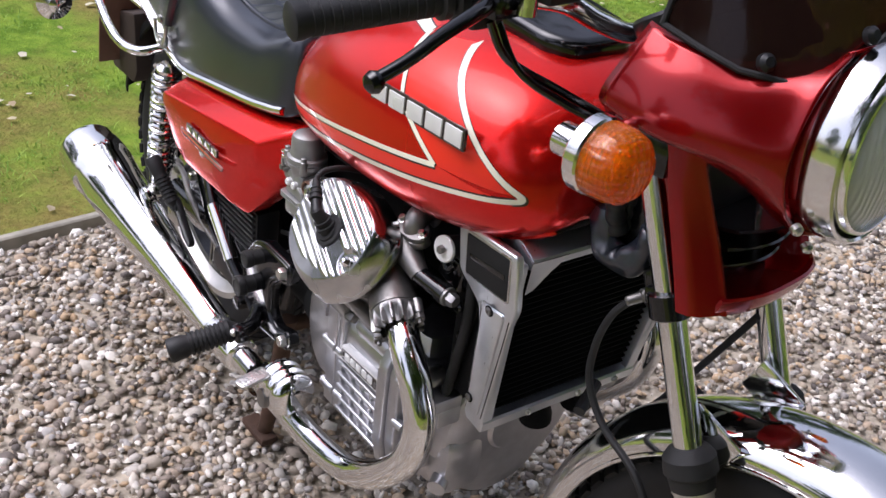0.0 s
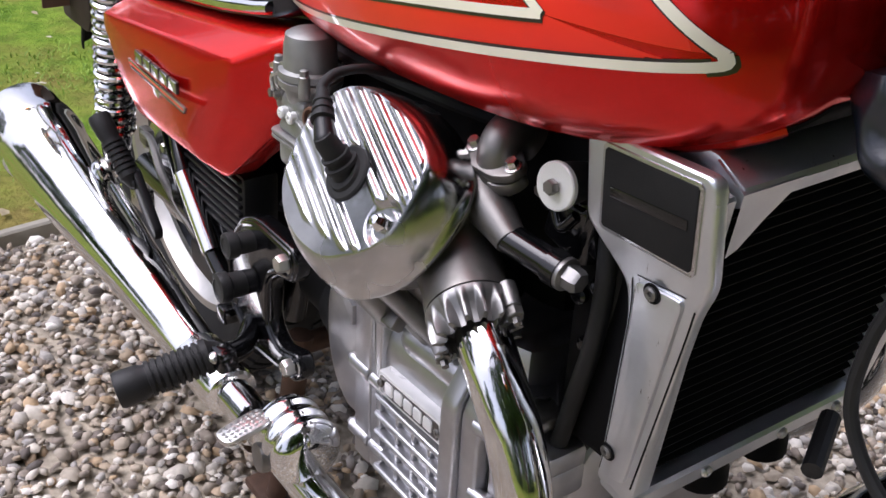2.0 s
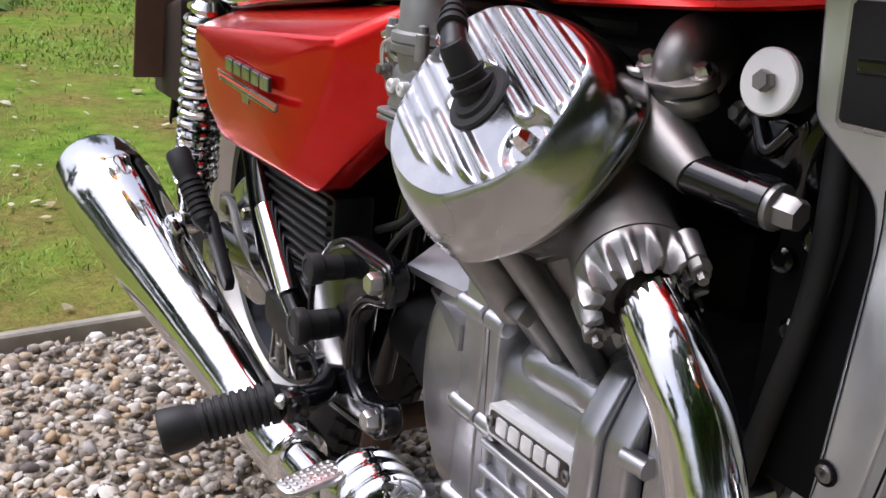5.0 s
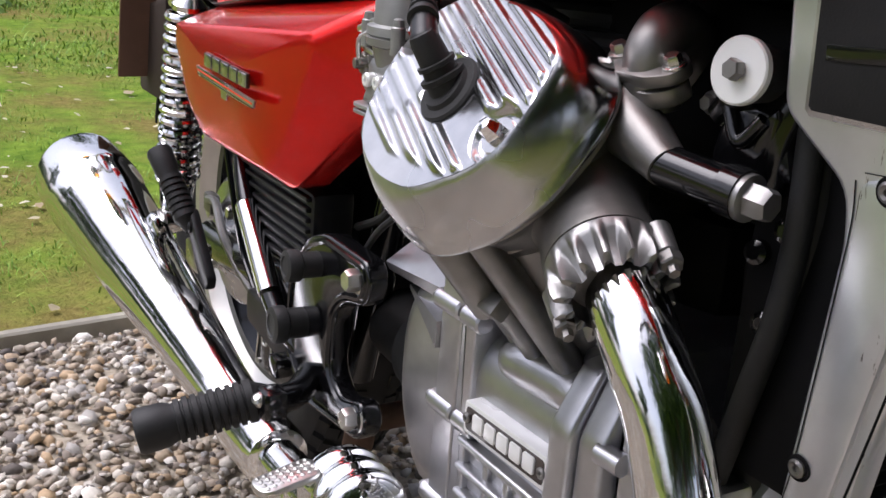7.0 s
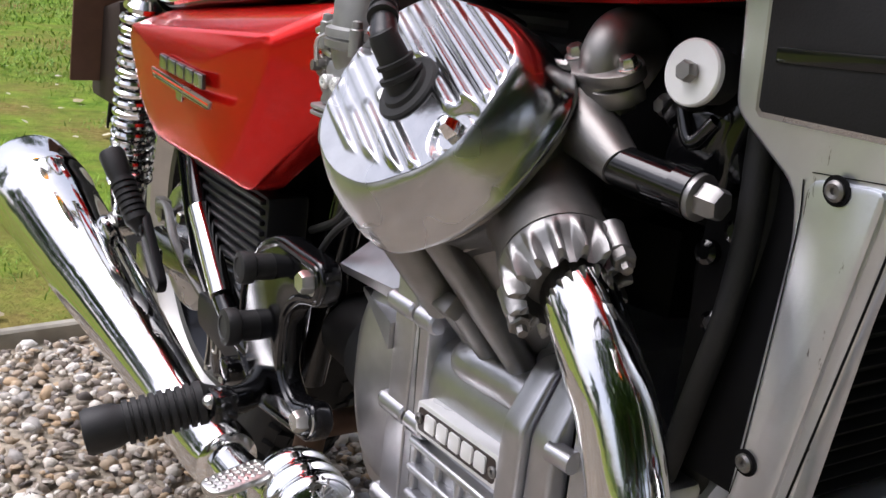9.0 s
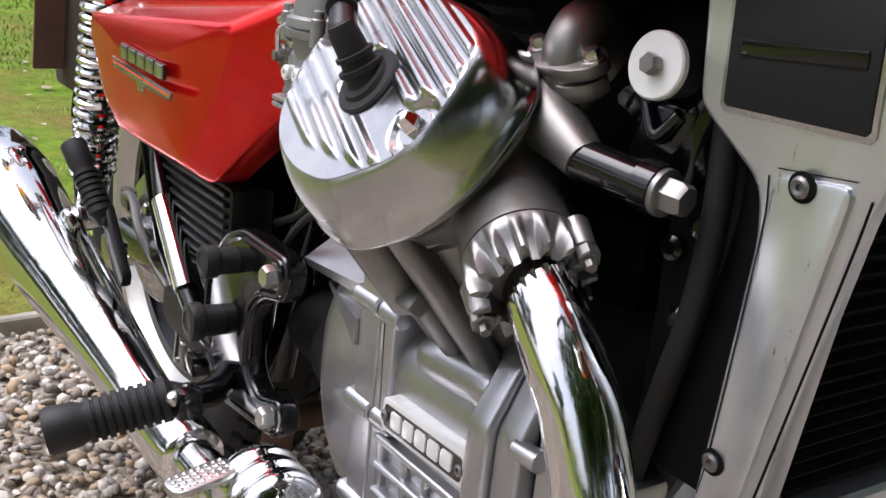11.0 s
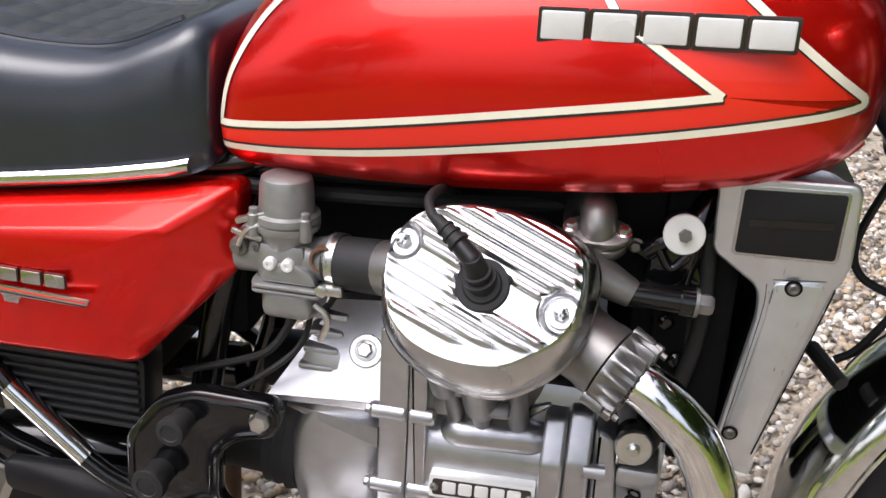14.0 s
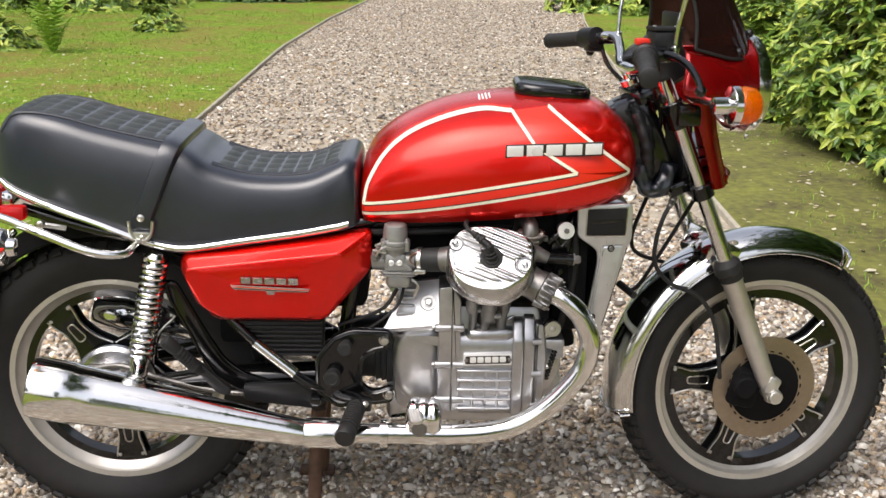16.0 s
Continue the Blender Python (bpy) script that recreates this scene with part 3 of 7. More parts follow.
# side panels
for side in (-1, 1):
    edge = [(0.186, 0.664), (0.180, 0.630), (0.214, 0.558), (0.262, 0.531), (0.477, 0.531), (0.571, 0.630), (0.573, 0.714)]
    face = [(0.205, 0.648), (0.200, 0.628), (0.229, 0.566), (0.270, 0.541), (0.455, 0.541), (0.512, 0.645), (0.516, 0.678)]
    deep = [0.158, 0.158, 0.170, 0.185, 0.182, 0.150, 0.150]

    def bulge(x, z):
        return 0.2095 - 0.020 * float(soft_step((x - 0.40) / 0.12)) - 0.009 * float(soft_step((0.66 - z) / 0.14))

    e, f = rounded(edge, 0.016, 6), rounded(face, 0.014, 6)
    dp = [d for d in deep for _ in range(6)]
    rings = [[(x, side * (d - 0.03), z) for (x, z), d in zip(e, dp)], [(x, side * (d - 0.002), z) for (x, z), d in zip(e, dp)], [(x + (fx - x) * 0.05, side * (d + 0.002), z + (fz - z) * 0.05) for (x, z), (fx, fz), d in zip(e, f, dp)]]
    for q in (0.45, 0.88, 0.95, 1.0):
        rings.append([(x + (fx - x) * q, side * (d + (bulge(fx, fz) - d) * (q * 0.985 + 0.012 * (q > 0.94) + 0.02 * (q == 0.45))), z + (fz - z) * q) for (x, z), (fx, fz), d in zip(e, f, dp)])
    mid = np.mean(f, 0)
    for q in (0.06, 0.3, 0.6, 0.97):
        rings.append([(fx + (mid[0] - fx) * q, side * (bulge(fx + (mid[0] - fx) * q, fz + (mid[1] - fz) * q) + 0.001), fz + (mid[1] - fz) * q) for fx, fz in f])
    g = Geo()
    loft(g, rings)
    cover = part("side_panel", g, RED, bike, "glossy candy red side panel", sharp=60)
    # badge in plain bars: a row of blocks over a striped wing
    by = side * 0.2125
    badge = part("badge", prism(Geo(), rounded([(0.291, 0.6165), (0.451, 0.6095), (0.447, 0.6015), (0.381, 0.603), (0.379, 0.596), (0.365, 0.5965), (0.363, 0.604), (0.299, 0.607)], 0.001, 2), by, by + side * 0.003, 0.0006), POLISHED, cover, "silver winged badge in plain bars")
    for k in range(2):
        part("badge_stripe", prism(Geo(), [(0.297, 0.6135 - 0.0035 * k), (0.447, 0.6070 - 0.0035 * k), (0.447, 0.6055 - 0.0035 * k), (0.297, 0.612 - 0.0035 * k)], by + side * 0.0028, by + side * 0.0034), (ORANGE, BLACKLINE)[k], badge)
    letter_bars(badge, (0.370, side * 0.2125, 0.6245), (1, 0, -0.02), (0, 0, 1), (0, side, 0), 5, 0.118, 0.0125, POLISHED, BLACKLINE, 0.18)
    # ribbed black panel below
    low = rounded([(0.262, 0.528), (0.474, 0.525), (0.470, 0.440), (0.350, 0.446)], 0.008, 3)
    ribbed = part("ribbed_panel", prism(Geo(), low, side * 0.12, side * 0.163, 0.004), SATINBLACK, bike, "black ribbed plastic panel under the side panel")
    for i in range(8):
        z = 0.519 - i * 0.0102
        x0 = 0.272 + max(0.0, (0.528 - z)) * 1.05
        g = Geo()
        prism(g, rounded([(x0, z - 0.0026), (0.468, z - 0.0026), (0.468, z + 0.0026), (x0, z + 0.0026)], 0.002, 3), side * 0.160, side * 0.1685, 0.002)
        part("rib", g, SATINBLACK, ribbed)

# ---- engine ----
CN = Vector((-0.0200, -0.8199, 0.5720)).normalized()
CU = (Vector((1, 0, 0)) - CN * CN.x).normalized()
CV = CN.cross(CU)
CE = Vector((0.8121, -0.2374, 0.6811))
CM = Matrix(((CU.x, CV.x, CN.x, CE.x), (CU.y, CV.y, CN.y, CE.y), (CU.z, CV.z, CN.z, CE.z), (0, 0, 0, 1)))
# the valve cover's outline at its lip and round its ribbed face
COVER = [(-0.090, 0.005), (-0.085, -0.028), (-0.068, -0.053), (-0.036, -0.073), (0.000, -0.0805), (0.028, -0.079), (0.052, -0.066), (0.070, -0.050), (0.085, -0.025), (0.092, 0.008), (0.091, 0.036), (0.080, 0.054), (0.058, 0.067), (0.024, 0.077), (-0.020, 0.079), (-0.052, 0.073), (-0.074, 0.055), (-0.087, 0.030)]
FACE = [(-0.0805, 0.003), (-0.071, -0.027), (-0.049, -0.048), (-0.020, -0.0575), (0.006, -0.0590), (0.025, -0.0560), (0.045, -0.045), (0.062, -0.033), (0.0750, -0.016), (0.0790, 0.008), (0.0765, 0.037), (0.068, 0.048), (0.050, 0.058), (0.020, 0.066), (-0.018, 0.069), (-0.048, 0.064), (-0.068, 0.050), (-0.0795, 0.029)]
CLINE = [tuple(p) for p in smooth_line(COVER + COVER[:1], 18)[:-1]]
FLINE = smooth_line(FACE + FACE[:1], 18)[:-1]


def soft(x, a, b):
    q = np.clip((x - a) / (b - a), 0, 1)
    return q * q * (3 - 2 * q)


g = Geo()
block(g, (0.775, 0, 0.43), (0.31, 0.27, 0.24), 0.02)
prism(g, rounded([(0.60, -0.10), (0.93, -0.10), (0.93, 0.10), (0.60, 0.10)], 0.03, 4), 0.262, 0.33, 0.015, Matrix.Identity(4))
engine = part("engine", g, CASE, bike, "transverse twin-cylinder engine in cast aluminium")
# a black block stands in for the shade between the cylinders
part("valley", block(Geo(), (0.77, 0, 0.565), (0.26, 0.15, 0.10), 0.03), DULLBLACK, engine, "dull black block that fills the valley between the cylinders with shade")

for side in (-1, 1):
    flip = (lambda q: q) if side < 0 else mirror

    def eng(name, g, m, label="", parent=None):
        return part(name, flip(g), m, parent or engine, label, sharp=38)

    # valve cover: lip, wall, rounded shoulder, then a face with low cast ribs
    PLUG, NUTA, NUTB = np.array([0.001, 0.005]), np.array([-0.0700, 0.0345]), np.array([0.0668, -0.0100])
    ang = radians(-23)
    dr, dn = np.array([math.cos(ang), math.sin(ang)]), np.array([-math.sin(ang), math.cos(ang)])

    def relief(p, out):
        """Height over the face at p, out metres inside the face's edge."""
        q = p @ dn
        wave = np.cos(2 * math.pi * (q + 0.001) / 0.0112)
        rib = 0.5 + 0.5 * np.tanh(1.6 * wave) / math.tanh(1.6)
        m = soft(out, 0.0, 0.006) * soft(np.hypot(*(p - PLUG).T), 0.021, 0.026) * soft(np.hypot(*(p - NUTB).T), 0.018, 0.023)
        m *= soft(np.hypot(*(p - NUTA).T), 0.014, 0.019)
        # smooth channel from the plug to the front edge, smooth band along the rear and lower edge
        rel = p - PLUG
        m *= 1 - soft(rel @ dr, 0.0, 0.012) * (1 - soft(np.abs(rel @ dn + 0.002), 0.010, 0.015))
        m *= soft(p[:, 1] + 0.046 - 0.30 * np.maximum(0.0, -p[:, 0] - 0.02), 0.0, 0.008)
        m *= 1 - 0.8 * (1 - soft(np.hypot(*(p - np.array([-0.052, 0.004])).T), 0.020, 0.034))
        low = 0.0050 * (1 - soft(np.hypot(*(p - NUTB).T), 0.0140, 0.0195)) + 0.007 * (1 - soft(np.hypot(*(p - NUTA).T), 0.012, 0.017))
        return 0.0030 * rib * m - low

    g = Geo()
    rings = []
    for d, w in ((0.006, -0.0420), (-0.0004, -0.0420), (-0.0012, -0.0405), (-0.0008, -0.0382), (0.0004, -0.0370)):
        rings.append([CM @ Vector((u, v, w)) for u, v in inset(CLINE, d)])
    lip_line = np.array(inset(CLINE, 0.0010))
    for q, w in ((0.03, -0.0300), (0.12, -0.0235), (0.25, -0.0170), (0.42, -0.0108), (0.60, -0.0060), (0.76, -0.0028), (0.90, -0.0008), (1.0, 0.0)):
        rings.append([CM @ Vector((u, v, w)) for u, v in lip_line + (FLINE - lip_line) * q])
    edge_line = FLINE
    rings.append([CM @ Vector((u, v, -0.012)) for u, v in inset(FLINE, 0.0006)])
    loft(g, rings)
    # the ribbed face, laid in rows along the ribs
    across, along = edge_line @ dn, edge_line @ dr
    rows = []
    for q in np.arange(across.min() + 0.0004, across.max(), 0.0008):
        hit = []
        for i in range(len(across)):
            j = (i + 1) % len(across)
            if (across[i] - q) * (across[j] - q) <= 0 and across[i] != across[j]:
                hit.append(along[i] + (along[j] - along[i]) * (q - across[i]) / (across[j] - across[i]))
        t = np.linspace(min(hit) - 0.0008, max(hit) + 0.0008, 100)
        p = t[:, None] * dr + q * dn
        out = np.minimum(np.minimum(t - t[0], t[-1] - t), 0.8 * min(q - across.min(), across.max() - q))
        rows.append([CM @ Vector((u, v, w)) for (u, v), w in zip(p, relief(p, out) + 0.0004)])
    loft(g, rows, (False, False), False)
    vc = eng("valve_cover", g, POLISHED, "polished ribbed aluminium valve cover")
    # chrome cap nuts on their washers
    for c, w in ((NUTA, -0.0065), (NUTB, -0.0038)):
        p = CM @ Vector((*c, w))
        g = Geo()
        lathe(g, p, CN, [(0.000, 0.0120), (0.0022, 0.0120), (0.0030, 0.0112), (0.0030, 0.0085)], 32)
        nut = eng("cap_nut", g, POLISHED, "chrome domed cap nut on a pale washer", vc)
        g = Geo()
        lathe(g, p + CN * 0.003, CN, [(0, 0.0070), (0.005, 0.0070), (0.0065, 0.0060), (0.0090, 0.0055), (0.0115, 0.0042), (0.0125, 0.002)], 6)
        eng("dome", g, CHROME, "", nut)
    # spark plug cap and lead: a ringed boot that leans back, a knuckle, a ringed sleeve, then the cable
    pp = CM @ Vector((*PLUG, 0.0))
    k1, k2, k3 = Vector((0.8060, -0.2500, 0.7130)), Vector((0.7885, -0.2424, 0.7275)), Vector((0.7675, -0.2305, 0.7405))
    g = Geo()
    lathe(g, pp, CN, [(-0.006, 0.0225), (0.0016, 0.0225), (0.0030, 0.0212), (0.0036, 0.0165), (0.0062, 0.0150), (0.0070, 0.0120)], 36)
    cap = eng("plug_cap", g, RUBBER, "black rubber spark plug cap", vc)
    b_ax = (k1 - pp).normalized()
    b_len = (k1 - pp).length
    g = Geo()
    lathe(g, pp, b_ax, [(0, 0.0125), (0.008, 0.0122), (0.0085, 0.0140), (0.0115, 0.0140), (0.0120, 0.0108), (0.0165, 0.0104), (0.0170, 0.0120), (0.0195, 0.0120), (0.0200, 0.0098), (b_len, 0.0092), (b_len + 0.005, 0.0078), (b_len + 0.0075, 0.004)], 28)
    elb = eng("boot", g, RUBBER, "ringed rubber boot", cap)
    g = Geo()
    tube(g, [k1 - (k2 - k1).normalized() * 0.004, k1, k1 * 0.5 + k2 * 0.5, k2], [0.0080, 0.0090, 0.0082, 0.0072], 20, 4)
    knuckle = eng("knuckle", g, SATINBLACK, "", cap)
    ax = (k3 - k2).normalized()
    g = Geo()
    lathe(g, k2 - ax * 0.008, ax, [(0, 0.0076), (0.0010, 0.0096), (0.0040, 0.0096), (0.0048, 0.0078), (0.0085, 0.0076), (0.0093, 0.0088), (0.0115, 0.0088), (0.0123, 0.0070), (0.0165, 0.0068), (0.0172, 0.0079), (0.0190, 0.0079), (0.0198, 0.0062), (0.030, 0.0050)], 22)
    eng("sleeve", g, RUBBER, "ringed rubber sleeve", knuckle)
    g = Geo()
    tube(g, [k2 + ax * 0.020, k3, k3 + Vector((-0.006, 0.018, 0.006)), k3 + Vector((-0.002, 0.05, 0.004)), k3 + Vector((0.0, 0.11, -0.02))], 0.0042, 10, 6)
    eng("plug_lead", g, RUBBER, "black ignition lead", cap)
    # head and cylinder below the cover
    g = Geo()
    rings = []
    for d, w in ((0.006, -0.0415), (0.005, -0.049), (0.010, -0.052), (0.014, -0.062), (0.020, -0.085), (0.030, -0.100)):
        rings.append([CM @ Vector((u, v, w)) for u, v in inset(CLINE[::4], d)])
    loft(g, rings)
    head = eng("cylinder_head", g, CAST, "cast aluminium cylinder head")
    cyl = Vector((0, 0.64, -0.77))
    g = Geo()
    lathe(g, CM @ Vector((0.006, -0.014, -0.075)), cyl, [(0, 0.050), (0.01, 0.052), (0.016, 0.046), (0.15, 0.045)], 32)
    eng("cylinder", g, CAST, "", head)
    for u, v, r, ln in ((-0.034, -0.057, 0.0125, 0.060), (0.000, -0.064, 0.0155, 0.074), (-0.030, -0.055, 0.0085, 0.19), (-0.004, -0.058, 0.0095, 0.20), (0.030, -0.054, 0.0105, 0.19)):
        g = Geo()
        q = CM @ Vector((u, v, -0.048))
        tube(g, [q, q + cyl * (ln - 0.003), q + cyl * ln], [r, r, r, r * 0.8], 20, 1)
        eng("stud_column", g, CAST, "", head)
    for p in ((0.831, -0.200, 0.551), (0.797, -0.193, 0.563)):
        g = Geo()
        block(g, p, (0.018, 0.014, 0.015), 0.003, Matrix.Rotation(radians(-38), 3, "X"))
        eng("lug", g, CAST, "", head)
    # exhaust port, fluted clamp collar
    ex0, ex1 = Vector((0.868, -0.172, 0.632)), Vector((0.947, -0.203, 0.597))
    ed = (ex1 - ex0).normalized()
    g = Geo()
    lathe(g, ex0, ed, [(-0.03, 0.046), (0.010, 0.038), (0.028, 0.0335), (0.044, 0.0325), (0.054, 0.0340), (0.061, 0.0340)], 36)
    eng("exhaust_port", g, CAST, "", head)
    rc = ex0 + ed * 0.0625
    a, u, w = frame_of(ed)
    n = 240
    th = np.arange(n) * 2 * math.pi / n
    tooth = np.clip(0.10 + 0.95 * np.cos(15 * th), 0, 1) ** 0.8
    rings = []
    for s, r0, k in ((0, 0.0300, 0), (0.0005, 0.0345, 0), (0.004, 0.0345, 0.0006), (0.008, 0.0325, 0.0024), (0.012, 0.0292, 0.0058), (0.017, 0.0265, 0.0090), (0.0225, 0.0248, 0.0108), (0.0268, 0.0242, 0.0104), (0.0278, 0.0240, 0.0050), (0.0250, 0.0240, 0), (0.012, 0.0230, 0)):
        rings.append([rc + a * s + (u * math.cos(t) + w * math.sin(t)) * (r0 + k * z) for t, z in zip(th, tooth)])
    g = Geo()
    loft(g, rings)
    ring = eng("exhaust_clamp", g, CLAMP, "fluted cast aluminium exhaust clamp", head)
    for q in (Vector((0.947, -0.179, 0.623)), Vector((0.921, -0.222, 0.571))):
        rel = q - rc
        rad = (rel - a * rel.dot(a)).normalized()
        c = rc + rad * 0.0335
        g = Geo()
        lathe(g, c - a * 0.002, a, [(0, 0.0080), (0.016, 0.0072), (0.020, 0.0066), (0.021, 0.0055)], 16)
        eng("clamp_ear", g, CLAMP, "", ring)
        g = Geo()
        lathe(g, c + a * 0.020, a, [(0, 0.0072), (0.0065, 0.0072), (0.0075, 0.0062), (0.0078, 0.0034), (0.013, 0.0032)], 6)
        eng("clamp_nut", g, CAST, "", ring)
    # intake stub and rubber boot
    g = Geo()
    tube(g, [(0.765, -0.190, 0.668), (0.735, -0.180, 0.664), (0.712, -0.172, 0.661)], [0.030, 0.028, 0.024], 24, 4)
    eng("intake_stub", g, CAST, "", head)
    g = Geo()
    tube(g, [(0.717, -0.173, 0.661), (0.69, -0.168, 0.659), (0.664, -0.163, 0.657)], [0.025, 0.0245, 0.0235], 24, 3)
    boot = eng("intake_boot", g, RUBBER, "black rubber intake boot")
    g = Geo()
    ring_lathe(g, (0.672, -0.164, 0.658), (-1, 0.18, -0.07), [(-0.004, 0.0255), (-0.004, 0.0235), (0.004, 0.0235), (0.004, 0.0255)], 28)
    eng("clamp", g, STEEL, "", boot)
    # carburettor
    g = Geo()
    tube(g, [(0.676, -0.165, 0.660), (0.668, -0.164, 0.659), (0.650, -0.162, 0.657), (0.575, -0.152, 0.652)], [0.0225, 0.0245, 0.0195, 0.0195], 24, 3)
    block(g, (0.622, -0.162, 0.654), (0.046, 0.040, 0.040), 0.008)
    carb = eng("carburettor", g, ZINC, "cast zinc carburettor")
    g = Geo()
    lathe(g, (0.621, -0.160, 0.664), (0, 0, 1), [(0, 0.021), (0.012, 0.024), (0.018, 0.0255), (0.020, 0.0300), (0.0255, 0.0305), (0.0265, 0.0285), (0.028, 0.0305), (0.034, 0.0300), (0.036, 0.0255), (0.060, 0.0243), (0.067, 0.0225), (0.070, 0.017), (0.071, 0.002)], 36)
    chamber = eng("vacuum_chamber", g, ZINC, "round cast vacuum chamber", carb)
    for dx, dy in ((-0.024, -0.020), (0.024, -0.020)):
        g = Geo()
        lathe(g, (0.621 + dx, -0.160 + dy, 0.680), (0, 0, 1), [(0, 0.0055), (0.020, 0.0055), (0.021, 0.0042), (0.026, 0.0040), (0.027, 0.002)], 14)
        eng("cap_screw", g, ZINC, "", chamber)
    g = Geo()
    prism(g, rounded([(0.607, -0.188), (0.649, -0.188), (0.655, -0.176), (0.655, -0.134), (0.602, -0.134), (0.602, -0.176)], 0.010, 4), 0.602, 0.632, 0.009, Matrix.Identity(4), 3)
    bowl = eng("float_bowl", g, ZINC, "cast float bowl", carb)
    for z0, z1 in ((0.629, 0.6325), (0.634, 0.6375)):
        g = Geo()
        prism(g, rounded([(0.598, -0.192), (0.661, -0.192), (0.664, -0.180), (0.664, -0.128), (0.594, -0.128), (0.594, -0.180)], 0.009, 4), z0, z1, 0.001, Matrix.Identity(4))
        eng("bowl_flange", g, ZINC, "", bowl)
    g = Geo()
    prism(g, rounded([(0.602, 0.638), (0.658, 0.638), (0.652, 0.650), (0.640, 0.657), (0.620, 0.657), (0.608, 0.650)], 0.006, 4), -0.150, -0.186, 0.003)
    eng("choke_body", g, ZINC, "", carb)
    for x in (0.6135, 0.630):
        g = Geo()
        lathe(g, (x, -0.180, 0.6565), (0, -1, 0), [(0, 0.0058), (0.008, 0.0058), (0.0095, 0.0045), (0.0095, 0.0022), (0.007, 0.0018)], 16)
        eng("jet_screw", g, BADGESILVER, "", carb)
    g = Geo()
    lathe(g, (0.660, -0.166, 0.664), (0.1, -1, 0.05), [(0, 0.0115), (0.016, 0.0125), (0.018, 0.0120), (0.018, 0.0098), (0.014, 0.0095), (0.0138, 0.001)], 24)
    eng("brown_plug", g, BROWN, "round brown plastic plug", carb)
    for x, y, z, r in ((0.588, -0.170, 0.676, 0.0085), (0.581, -0.176, 0.664, 0.0095), (0.598, -0.180, 0.668, 0.006)):
        g = Geo()
        lathe(g, (x, y + 0.012, z), (-0.1, -1, 0), [(0, r), (0.010, r), (0.012, r * 0.85), (0.012, r * 0.5), (0.018, r * 0.45)], 16)
        eng("fitting", g, CAST, "", carb)
    g = Geo()
    block(g, (0.594, -0.178, 0.696), (0.030, 0.008, 0.006), 0.002, Matrix.Rotation(radians(-20), 3, "Y"))
    block(g, (0.589, -0.176, 0.678), (0.030, 0.006, 0.006), 0.002, Matrix.Rotation(radians(12), 3, "Y"))
    tube(g, [(0.606, -0.182, 0.693), (0.590, -0.184, 0.684), (0.580, -0.178, 0.664)], 0.0022, 8, 4)
    eng("throttle_linkage", g, STEEL, "plated throttle linkage", carb)
    g = Geo()
    block(g, (0.672, -0.190, 0.640), (0.022, 0.008, 0.010), 0.003)
    lathe(g, (0.664, -0.188, 0.640), (0, -1, 0), [(0, 0.006), (0.007, 0.006), (0.008, 0.004)], 6)
    eng("idle_adjuster", g, STEEL, "", carb)
    g = Geo()
    tube(g, [(0.655, -0.185, 0.622), (0.668, -0.186, 0.610), (0.660, -0.182, 0.585)], 0.003, 8, 4)
    eng("drain_pipe", g, STEEL, "", carb)

    # crankcase: round rear half under a sloping hood, joint flange, front half
    g = Geo()
    prism(g, rounded([(0.640, 0.334), (0.712, 0.326), (0.712, 0.515), (0.640, 0.505), (0.616, 0.46), (0.614, 0.39)], 0.035, 7), -0.10, -0.146, 0.018, steps=6)
    rear = eng("rear_crankcase", g, CASE, "cast aluminium rear crankcase")
    g = Geo()
    v = [(0.596, -0.151, 0.500), (0.712, -0.158, 0.513), (0.712, -0.105, 0.596), (0.652, -0.105, 0.590), (0.622, -0.118, 0.540),
         (0.597, -0.148, 0.493), (0.712, -0.154, 0.501), (0.712, -0.09, 0.501), (0.610, -0.09, 0.493), (0.640, -0.08, 0.585), (0.712, -0.08, 0.592)]
    g.add(v, [[0, 1, 2, 3, 4], [0, 5, 6, 1], [5, 8, 7, 6], [0, 4, 8, 5], [4, 3, 9, 8], [3, 2, 10, 9]])
    eng("hood", g, CASE, "", rear)
    g = Geo()
    v = [(0.610, -0.134, 0.482), (0.610, -0.134, 0.479), (0.712, -0.168, 0.491), (0.712, -0.168, 0.470), (0.712, -0.13, 0.491), (0.712, -0.13, 0.465), (0.610, -0.12, 0.482), (0.610, -0.12, 0.479)]
    g.add(v, [[0, 2, 3, 1], [0, 6, 4, 2], [1, 3, 5, 7], [2, 4, 5, 3], [0, 1, 7, 6], [6, 7, 5, 4]])
    eng("web", g, CASE, "", rear)
    g = Geo()
    hn = Vector((0.02, -0.84, 0.54))
    lathe(g, (0.690, -0.131, 0.552), hn, [(-0.004, 0.0165), (0.0025, 0.0165), (0.0035, 0.0155), (0.0035, 0.007)], 28)
    washer = eng("washer", g, STEEL, "", rear)
    g = Geo()
    bolt(g, Vector((0.690, -0.131, 0.552)) + hn * 0.0035, hn, 0.0078, 0.008)
    eng("bolt", g, STEEL, "plated hexagon bolt on a washer", washer)
    for i in range(4):
        g = Geo()
        block(g, (0.640 + 0.003 * i, -0.124 + 0.006 * i, 0.528 + 0.016 * i), (0.036, 0.026, 0.0070), 0.003)
        eng("fin", g, CASE, "", rear)
    g = Geo()
    lathe(g, (0.615, -0.085, 0.405), (-1, 0, 0), [(0, 0.048), (0.012, 0.050), (0.014, 0.044), (0.024, 0.047), (0.026, 0.042), (0.036, 0.045), (0.038, 0.038), (0.10, 0.035)], 28)
    eng("shaft_boot", g, RUBBER, "black rubber drive shaft boot")

    g = Geo()
